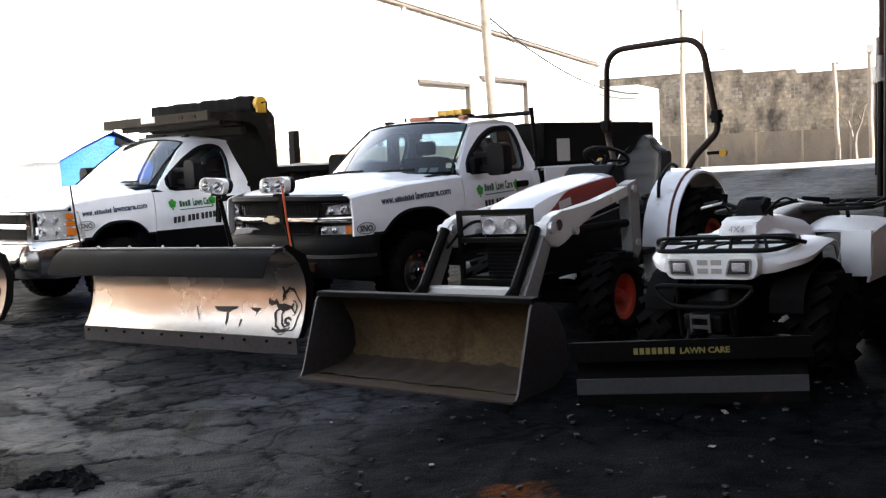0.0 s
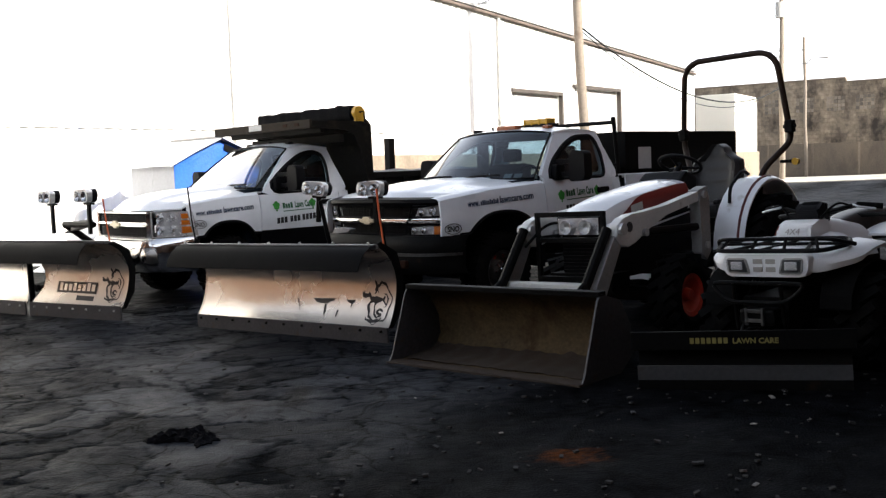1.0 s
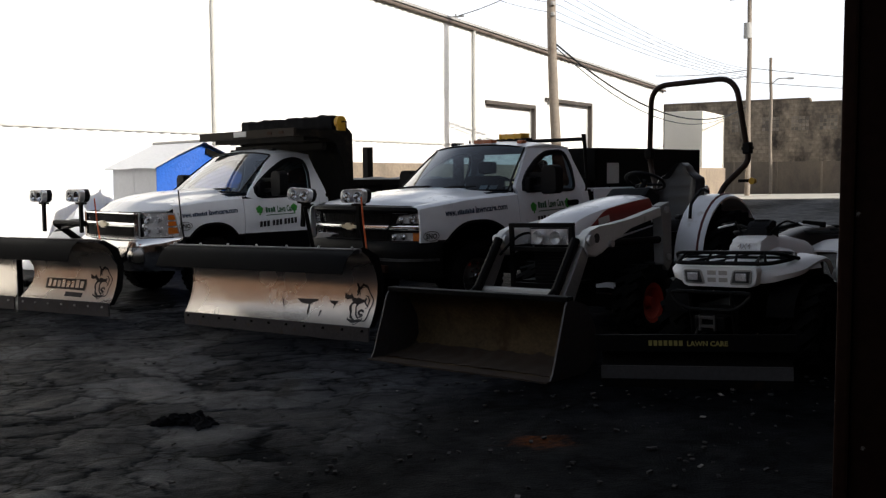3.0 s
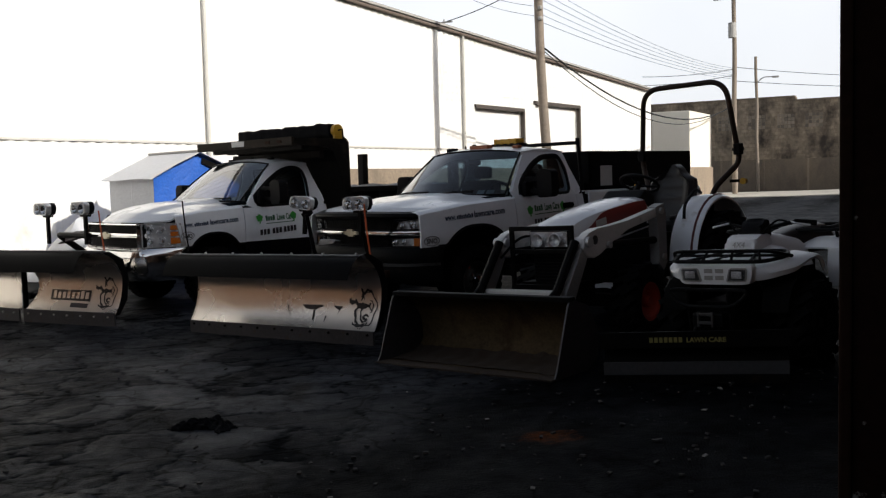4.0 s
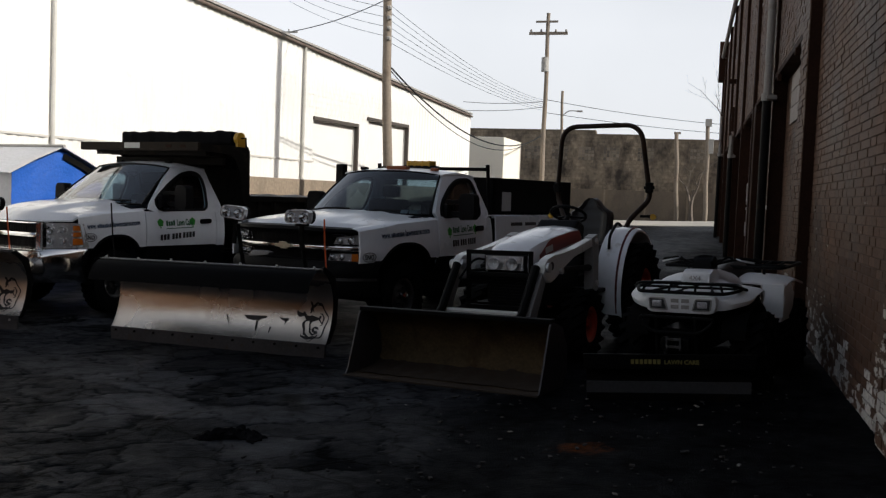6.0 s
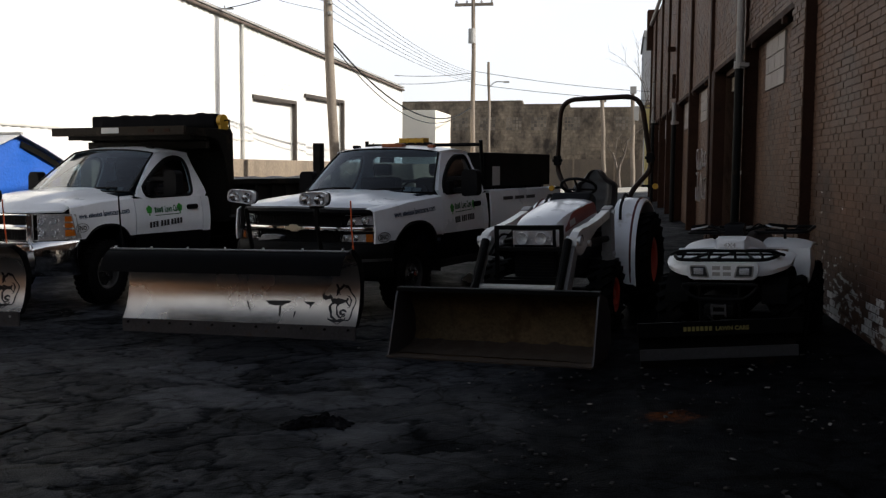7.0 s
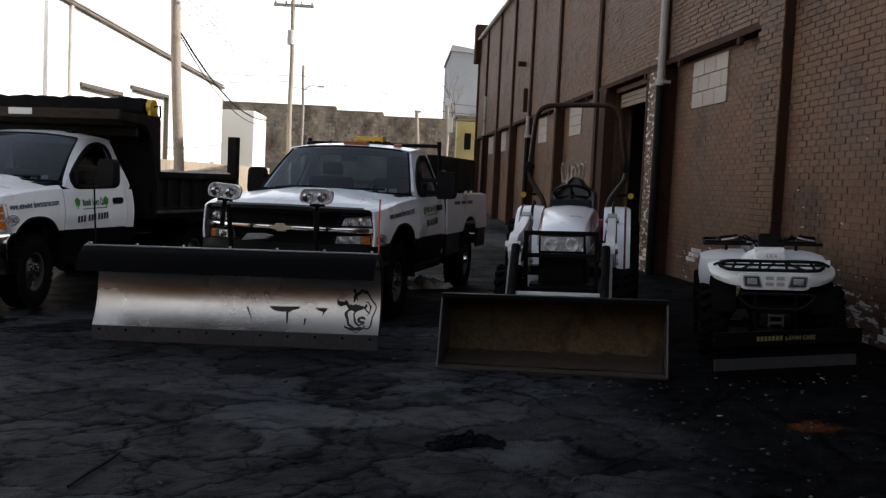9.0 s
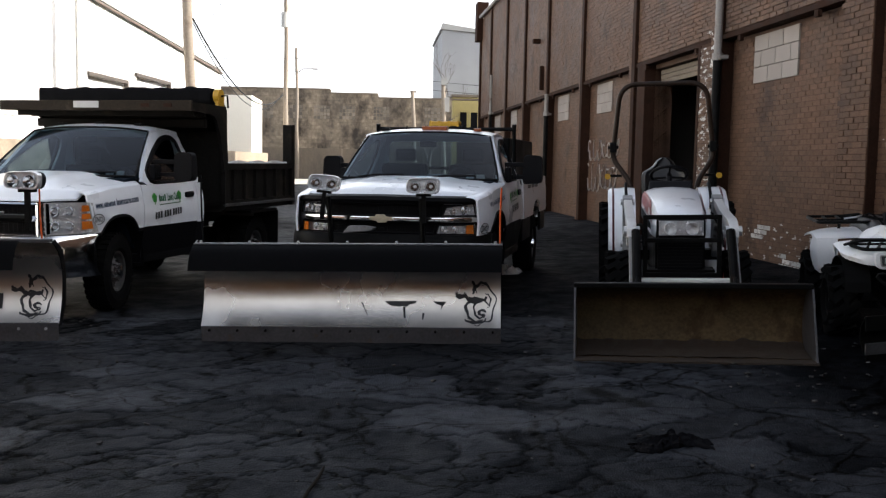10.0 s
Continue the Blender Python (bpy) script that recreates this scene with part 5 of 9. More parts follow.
def build_cab(t, p):
    """The front half of a pickup: fenders, hood, doors, glass, seats, mirrors. Local: x across, -y ahead, origin under the front axle."""
    side_x = table(p["side"])
    arch_r, arch_z, belt, nose = p["arch_r"], p["arch_z"], p["belt"], p["nose"]
    shoulder = table(p["shoulder"])

    def half(y, z):
        taper = 1 - p["taper"] * max(0.0, min(1.0, (-0.45 - y) / 0.55)) ** 2
        return side_x(z) * taper

    def low_front(y):
        base = p["bumper_top"] if y < ac - arch_r else p["sill"]
        if abs(y - ac) < arch_r:
            return max(base, arch_z + arch_r * (1 - abs((y - ac) / arch_r) ** 2.6) ** 0.5 * (p["arch_top"] - arch_z) / arch_r)
        return base

    ac, df = p["arch_c"], p["door_front"]
    ys = sorted({*np.linspace(p["fender_front"], df - 0.012, 44), *(ac + arch_r * math.sin(a) for a in np.linspace(-1.55, 1.55, 25))})
    ys = [y for y in ys if p["fender_front"] - 0.001 < y < df - 0.008]
    for s in (1, -1):
        bm = bmesh.new()
        rows = []
        for y in ys:
            lo, hi = low_front(y), shoulder(y)
            col = [(s * half(y, mix(lo, hi, k / 9)), y, mix(lo, hi, k / 9)) for k in range(10)]
            col.append((s * (half(y, hi) - 0.035), y, hi + 0.022))
            col.append((s * (half(y, hi) - 0.10), y, hi + 0.03))
            rows.append(col)
        sheet(bm, rows)
        # the rolled lip of the wheel arch
        part("fender", pushed(bm, -0.02 * s), WHITE_PAINT, t, smooth=True)
        bm = bmesh.new()
        lip = [(s * (half(y, low_front(y)) - 0.012), y, low_front(y) - 0.004) for y in ys if abs(y - ac) < arch_r]
        sweep(bm, lip, 0.022, 6)
        part("arch_trim", bm, BLACK_PLASTIC, t)
        # inner wheel house
        bm = bmesh.new()
        sheet(bm, [[(s * w, ac + (arch_r + 0.04) * math.sin(a), arch_z + 0.02 + (p["arch_top"] - arch_z + 0.0) * math.cos(a)) for w in (0.5, half(0, 1.0) - 0.03)] for a in np.linspace(-1.7, 1.7, 14)])
        part("wheel_house", bm, BLACK_PLASTIC, t)
    # hood
    bm = bmesh.new()
    rows = []
    for i in range(19):
        v = i / 18
        row = []
        for k in range(25):
            u = -1 + 2 * k / 24
            y0 = nose + 0.02 + p["nose_bow"] * abs(u) ** 2.2
            y1 = 0.40 - (p["ws_bow"] + 0.03) * (1 - u * u)
            y = mix(y0, y1, v)
            w = half(y, shoulder(y)) - 0.095
            crown = p["crown"] * (1 - abs(u) ** 3) * (0.5 + 0.5 * min(1, v * 3))
            power = p["bulge"] * smoothstep(0.62, 0.42, abs(u)) * min(1, v * 2.5 + 0.25)
            drop = -0.06 * (1 - smoothstep(0.0, 0.13, v))
            row.append((u * w, y, shoulder(y) + 0.03 + crown + power + drop))
        rows.append(row)
    sheet(bm, rows)
    part("hood", pushed(bm, 0, 0, -0.02), WHITE_PAINT, t, smooth=True)
    # cowl below the windshield
    bm = bmesh.new()
    sheet(bm, [[(u * 0.9, 0.40 - (p["ws_bow"] + 0.03) * (1 - u * u) + dy, p["cowl"] - dz) for u in np.linspace(-1, 1, 13)] for dy, dz in ((-0.03, 0.03), (0.06, 0.005))])
    part("cowl", thick(bm, 0.015), BLACK_PLASTIC, t)
    # doors and rear corners
    for s in (1, -1):
        door = thing("door", "", "")
        door.parent = t
        bm = bmesh.new()
        rows = []
        for y in np.linspace(df, p["door_rear"], 12):
            lo = p["sill"] + 0.015
            rows.append([(s * half(y, mix(lo, belt, k / 11)), y, mix(lo, belt, k / 11)) for k in range(12)])
        sheet(bm, rows)
        part("skin", pushed(bm, -0.03 * s), WHITE_PAINT, door, smooth=True)
        bm = bmesh.new()
        sheet(bm, [[(s * (half(y, z) - 0.004), y, z) for z in (0.5, 0.56, 0.64, 0.74, p["sill"] + 0.012)] for y in np.linspace(df, p["door_rear"], 8)])
        part("lower_panel", pushed(bm, -0.03 * s), LOWER_PAINT, door, "black lower door panel", smooth=True)
        bm = bmesh.new()
        hy, hz = p["door_rear"] - 0.2, belt - 0.13
        extrude(bm, rounded([(hy - 0.1, hz - 0.035), (hy + 0.1, hz - 0.03), (hy + 0.1, hz + 0.035), (hy - 0.1, hz + 0.03)], 0.03), "x", s * (half(hy, hz) - 0.004), s * (half(hy, hz) + 0.022), 0.008)
        part("handle", bm, BLACK_PLASTIC, door)
        bm = bmesh.new()
        rows = []
        for y in np.linspace(p["door_rear"] + 0.008, p["cab_rear"], 6):
            rows.append([(s * (half(y, mix(p["sill"], belt, k / 8)) - (0.04 if y > p["cab_rear"] - 0.01 else 0)), y, mix(p["sill"], belt, k / 8)) for k in range(9)])
        sheet(bm, rows)
        part("cab_corner", pushed(bm, -0.03 * s), WHITE_PAINT, t, smooth=True)
        bm = bmesh.new()
        sheet(bm, [[(s * (half(y, z) - 0.006), y, z) for z in (0.46, 0.6, p["sill"] + 0.004)] for y in (p["door_rear"] + 0.01, p["cab_rear"] - 0.01)])
        part("lower_corner", pushed(bm, -0.03 * s), LOWER_PAINT, t)
        part("rocker", boxes((s * 0.84, s * 0.95, ac + arch_r + 0.02, p["cab_rear"], 0.44, 0.54), bevel=0.015), p["rocker"], t)
    # greenhouse sides
    gx = lambda z: side_x(belt) - 0.012 - (z - belt) * p["tumble"]
    wt, wb = p["ws_top"], p["ws_base"]
    outer = rounded([(wb[1] + 0.03, belt - 0.004), (wt[1] + 0.02, wt[2] + 0.01), (p["roof_rear"] - 0.03, wt[2] + 0.02), (p["cab_rear"], belt - 0.004)], 0.13, 6)
    inner = rounded(p["window"], 0.09, 6)
    mid = (sum(q[0] for q in inner) / len(inner), sum(q[1] for q in inner) / len(inner))
    outer, inner = star(outer, mid), star(inner, mid)
    for s in (1, -1):
        bm = bmesh.new()
        band(bm, outer, inner, lambda u, v: (s * gx(v), u, v))
        part("pillar_frame", pushed(bm, -0.045 * s), WHITE_PAINT, t, smooth=True)
        bm = bmesh.new()
        fill(bm, inner, lambda u, v: (s * (gx(v) - 0.004), u, v))
        part("side_window", bm, WINDOW_GLASS, t)
        bm = bmesh.new()
        sweep(bm, [(s * (gx(v) + 0.002), u, v) for u, v in inner], 0.02, 6, closed=True)
        part("window_seal", bm, BLACK_PLASTIC, t)
        bm = bmesh.new()
        guard = [(u, v) for u, v in inner if v > belt + 0.16]
        sheet(bm, [[(s * (gx(v) + 0.012), u, v + 0.012), (s * (gx(v) + 0.02), u + 0.01, v - 0.045)] for u, v in sorted(guard)])
        part("rain_guard", pushed(bm, -0.006 * s), BLACK_PLASTIC, t, "smoked black rain guard", smooth=True)
    # roof
    rx = gx(wt[2]) + 0.004
    bm = bmesh.new()
    rows = []
    for i in range(13):
        v = i / 12
        row = []
        for k in range(21):
            u = -1 + 2 * k / 20
            y = mix(wt[1] - 0.4 * p["ws_bow"] * (1 - u * u), p["roof_rear"], v)
            z = wt[2] + 0.01 + p["roof_crown"] * (1 - abs(u) ** 2.6) * (0.75 + 0.25 * math.sin(math.pi * min(1, v * 1.1))) + 0.03 * math.sin(math.pi * v)
            row.append((u * rx, y, z))
        rows.append(row)
    sheet(bm, rows)
    part("roof", pushed(bm, 0, 0, -0.03), WHITE_PAINT, t, smooth=True)
    # windshield
    bm = bmesh.new()
    rows = []
    for i in range(9):
        v = i / 8
        row = []
        for k in range(17):
            u = -1 + 2 * k / 16
            y = mix(wb[1] - p["ws_bow"] * (1 - u * u), wt[1] - 0.4 * p["ws_bow"] * (1 - u * u), v)
            row.append((u * mix(wb[0], wt[0], v), y, mix(wb[2], wt[2] + p["roof_crown"] * 0.75 * (1 - abs(u) ** 2.6), v) + 0.015 * math.sin(math.pi * v)))
        rows.append(row)
    sheet(bm, rows)
    edge = rows[0] + [r[-1] for r in rows[1:-1]] + rows[-1][::-1] + [r[0] for r in rows[-2:0:-1]]
    part("windshield", bm, WINDOW_GLASS, t, "tinted curved windshield", smooth=True)
    for i, k, mat in p["stickers"]:
        bm = bmesh.new()
        a, b, c = (Vector(rows[i][k]), Vector(rows[i][k + 1]), Vector(rows[i + 1][k]))
        inward = Vector((0, 0.012, -0.006))
        bm.faces.new([bm.verts.new(a + (b - a) * u + (c - a) * v + inward) for u, v in ((0, 0.1), (0.75, 0.1), (0.75, 0.85), (0, 0.85))])
        part("windshield_sticker", pushed(bm, 0, 0.002), mat, t)
    bm = bmesh.new()
    sweep(bm, edge, 0.012, 6, closed=True)
    part("windshield_seal", bm, BLACK_PLASTIC, t)
    for s, y in ((-0.62, 0.42 - p["ws_bow"]), (0.18, 0.34 - p["ws_bow"])):
        bm = bmesh.new()
        sweep(bm, [(s, y, p["cowl"] + 0.02), (s + 0.2, y - 0.01, p["cowl"] + 0.045), (s + 0.52, y + 0.03, p["cowl"] + 0.05)], 0.012, 5)
        part("wiper", bm, BLACK_PLASTIC, t)
    # back of the cab
    by = lambda v: p["cab_rear"] - 0.01 - (v - belt) * ((p["cab_rear"] - p["roof_rear"]) / (wt[2] - belt))
    bo = rounded([(-0.93, belt - 0.1), (0.93, belt - 0.1), (rx, wt[2] + 0.02), (-rx, wt[2] + 0.02)], 0.1, 5)
    bi = rounded([(-0.72, belt + 0.06), (0.72, belt + 0.06), (rx - 0.08, wt[2] - 0.05), (-rx + 0.08, wt[2] - 0.05)], 0.09, 5)
    bm = bmesh.new()
    band(bm, bo, bi, lambda u, v: (u, by(v), v))
    box(bm, -0.93, 0.93, p["cab_rear"] - 0.06, p["cab_rear"] - 0.02, 0.55, belt - 0.08)
    part("cab_back", pushed(bm, 0, -0.03), WHITE_PAINT, t)
    bm = bmesh.new()
    fill(bm, bi, lambda u, v: (u, by(v) - 0.012, v))
    part("rear_window", bm, WINDOW_GLASS, t)
    # inside
    part("floor_pan", boxes((-0.88, 0.88, 0.3, p["cab_rear"] - 0.08, 0.6, 0.66)), CABIN, t)
    bm = bmesh.new()
    extrude(bm, [(0.16, 0.66), (0.16, p["cowl"] - 0.02), (0.5, p["cowl"] + 0.0), (0.72, p["cowl"] - 0.06), (0.74, p["cowl"] - 0.25), (0.62, 0.66)], "x", -0.86, 0.86, 0.02)
    part("dashboard", bm, CABIN, t)
    for x in (-0.42, 0.42):
        bm = bmesh.new()
        box(bm, x - 0.3, x + 0.3, 0.98, 1.45, belt - 0.42, belt - 0.22, 0.05)
        box(bm, x - 0.28, x + 0.28, 1.4, 1.6, belt - 0.3, belt + 0.2, 0.06)
        box(bm, x - 0.13, x + 0.13, 1.5, 1.6, belt + 0.22, belt + 0.38, 0.04)
        part("seat", bm, CABIN, t)
    bm = bmesh.new()
    ring = [(0.42 + 0.18 * math.cos(a), 0.86 + 0.06 * math.sin(a), belt - 0.0 + 0.17 * math.sin(a)) for a in np.linspace(0, math.tau, 20, endpoint=False)]
    sweep(bm, ring, 0.015, 6, closed=True)
    rod(bm, (0.42, 0.86, belt), (0.42, 0.6, belt - 0.12), 0.03)
    box(bm, 0.26, 0.58, 0.85, 0.88, belt - 0.02, belt + 0.02)
    part("steering_wheel", bm, CABIN, t)
    bm = bmesh.new()
    box(bm, -0.1, 0.1, wt[1] - 0.03, wt[1] - 0.01, wt[2] - 0.13, wt[2] - 0.06, 0.01)
    part("rear_view_mirror", bm, CABIN, t)
    # tow mirrors
    for s in (1, -1):
        mirror = thing("mirror", "", "")
        mirror.parent = t
        mx, my, mz = p["mirror"]
        if s < 0:  # folded in
            mx, mz = mx - 0.13, mz - 0.03
        bm = bmesh.new()
        extrude(bm, rounded([(s * (mx - 0.11), mz - 0.17), (s * (mx + 0.11), mz - 0.155), (s * (mx + 0.1), mz + 0.155), (s * (mx - 0.1), mz + 0.16)], 0.05), "y", my - 0.06, my + 0.07, 0.018)
        part("housing", bm, BLACK_PLASTIC, mirror)
        bm = bmesh.new()
        for dz in (-0.09, 0.05):
            box(bm, s * (gx(belt) - 0.03), s * (mx - 0.05), my - 0.02, my + 0.03, mz + dz - 0.025, mz + dz + 0.025, 0.008)
        box(bm, s * (gx(belt) - 0.02), s * (gx(belt) + 0.05), my - 0.1, my + 0.05, mz - 0.15, mz + 0.02, 0.02)
        part("arm", bm, BLACK_PLASTIC, mirror)
        part("glass", boxes((s * (mx - 0.09), s * (mx + 0.09), my + 0.068, my + 0.074, mz - 0.13, mz + 0.13)), CHROME, mirror)
    # chassis
    part("chassis", boxes((-0.5, -0.38, nose + 0.2, p["length"], 0.5, 0.66), (0.38, 0.5, nose + 0.2, p["length"], 0.5, 0.66), (-0.4, 0.4, -0.45, 1.4, 0.42, 0.9), (-0.75, 0.75, ac - 0.06, ac + 0.06, 0.34, 0.46), (-0.75, 0.75, p["wheelbase"] - 0.07, p["wheelbase"] + 0.07, 0.33, 0.47), (-0.14, 0.14, p["wheelbase"] - 0.16, p["wheelbase"] + 0.16, 0.24, 0.56)), BLACK_STEEL, t)
    return half, gx


def written(bm, body, u0, v0, width, place, tall=None):
    """Adds a word in the built-in font to bm, stretched to a width, on the surface place(u, v)."""
    font = bpy.data.curves.new("lettering", "FONT")
    font.body, font.size, font.resolution_u, font.offset = body, 1.0, 2, 0.036
    flat = bpy.data.meshes.new_from_object(bpy.data.objects.new("lettering", font))
    xs = [v.co.x for v in flat.vertices]
    k = width / (max(xs) - min(xs))
    kz = tall / 0.7 if tall else k
    vs = [bm.verts.new(place(u0 + (v.co.x - min(xs)) * k, v0 + v.co.y * kz)) for v in flat.vertices]
    for f in flat.polygons:
        bm.faces.new([vs[i] for i in f.vertices])


def lettering(t, half, p):
    """Company lettering on both front doors and fenders; the name and the number stay bars."""
    for s in (1, -1):
        def line(y0, y1, z0, z1):
            def place(u, v):
                y = y0 + u if s > 0 else y1 - u
                z = z0 + v + (z1 - z0) * (y - y0) / (y1 - y0)
                return (s * (half(y, z) + 0.004), y, z)
            return place, y1 - y0

        place, w = line(*p["web"])
        bm = bmesh.new()
        written(bm, "www.", 0.0, 0.0, 0.16 * w, place, 0.065)
        bars(bm, 0.18 * w, 0.0, 0.28 * w, 0.05, place, 3, gap=0.2)
        written(bm, "lawncare.com", 0.47 * w, 0.0, 0.53 * w, place, 0.065)
        tagged(part("web_lettering", bm, BLUE_INK, t, "dark blue web address"), kind="stuff")
        place, w = line(*p["name"])
        bm = bmesh.new()
        bars(bm, 0.02, 0.0, 0.36 * w, 0.075, place, 5, gap=0.18)
        written(bm, "Lawn Care", 0.42 * w, 0.0, 0.56 * w, place, 0.08)
        bm.faces.new([bm.verts.new(place(u, v)) for u, v in ((0.02, -0.04), (w, -0.04), (w, -0.03), (0.02, -0.03))])
        tagged(part("name_lettering", bm, GREEN_INK, t, "dark green lettering"), kind="stuff")
        place, w = line(*p["number"])
        bm = bmesh.new()
        for a, n in ((0.0, 3), (0.33, 3), (0.64, 4)):
            for k in range(n):
                u = (a + k * 0.092) * w
                bm.faces.new([bm.verts.new(place(x, z)) for x, z in ((u, 0), (u + 0.07 * w, 0), (u + 0.07 * w, 0.075), (u, 0.075))])
        tagged(part("number_lettering", bm, BLACK_INK, t), kind="stuff")
        surf = lambda y, z: (s * (half(y, z) + 0.004), y, z)
        for y, z in p["logos"]:
            bm = bmesh.new()
            rim = [(y + 0.05 * (1 + 0.12 * math.sin(5 * a)) * math.cos(a), z + 0.05 * (1 + 0.12 * math.sin(5 * a)) * math.sin(a)) for a in np.linspace(0, math.tau, 20, endpoint=False)]
            bm.faces.new([bm.verts.new(surf(*q)) for q in rim])
            bm.faces.new([bm.verts.new(surf(y + u, z + v)) for u, v in ((-0.012, -0.075), (0.012, -0.075), (0.008, -0.045), (-0.008, -0.045))])
            part("logo", bm, GREEN, t, "round green tree sign")
        bm = bmesh.new()
        by, bz = p["badge"]
        ring = [(by + 0.09 * math.cos(a), bz + 0.05 * math.sin(a)) for a in np.linspace(0, math.tau, 24, endpoint=False)]
        sweep(bm, [surf(u, v) for u, v in ring], 0.0035, 5, closed=True)
        written(bm, "SNO", 0.0, -0.026, 0.13, lambda u, v: surf(by - 0.065 + u if s > 0 else by + 0.065 - u, bz + v), 0.052)
        part("badge", bm, BLACK_INK, t)


def patch(bm, corners, s, face, dy, nu=8, nz=3):
    """A lamp-like patch: corners (u, z) inner low, outer low, outer high, inner high, on the nose face(u)."""
    (a, za), (b, zb), (c, zc), (d, zd) = corners
    rows = []
    for j in range(nz + 1):
        v = j / nz
        row = []
        for i in range(nu + 1):
            f = i / nu
            u, z = mix(mix(a, d, v), mix(b, c, v), f), mix(mix(za, zd, v), mix(zb, zc, v), f)
            row.append((s * u, face(u) + dy, z))
        rows.append(row)
    sheet(bm, rows)
    return [q for q in rows[0]] + [r[-1] for r in rows[1:]] + rows[-1][-2::-1] + [r[0] for r in rows[-2:0:-1]]


def nose_lamp(t, name, s, corners, face, bulbs, amber=None, trim=None):
    """A headlamp unit let into the nose: bowls behind a clear lens, with an amber end."""
    lamp = thing(name, "", "")
    lamp.parent = t
    bm = bmesh.new()
    patch(bm, corners, s, face, 0.06)
    part("back_plate", bm, LAMP_BOWL, lamp, smooth=True)
    bm = bmesh.new()
    for u, z, r in bulbs:
        lathe(bm, [(0.03, 0.001), (0.02, 0.5 * r), (-0.005, 0.85 * r), (-0.02, r), (-0.016, r + 0.004), (0.035, 0.6 * r), (0.04, 0.001)], "y", 18, Matrix.Translation((s * u, face(u) + 0.03, z)))
    part("reflector", bm, CHROME, lamp, "bright chromed bowls", smooth=True)
    if amber:
        bm = bmesh.new()
        for c in amber:
            patch(bm, c, s, face, 0.008, 4, 2)
        part("turn_signal", bm, AMBER, lamp, "amber turn signal")
    bm = bmesh.new()
    edge = patch(bm, corners, s, face, -0.004)
    part("lens", bm, LAMP_GLASS, lamp, smooth=True)
    bm = bmesh.new()
    sweep(bm, edge, 0.007, 5, closed=True)
    part("bezel", bm, trim or BLACK_PLASTIC, lamp)


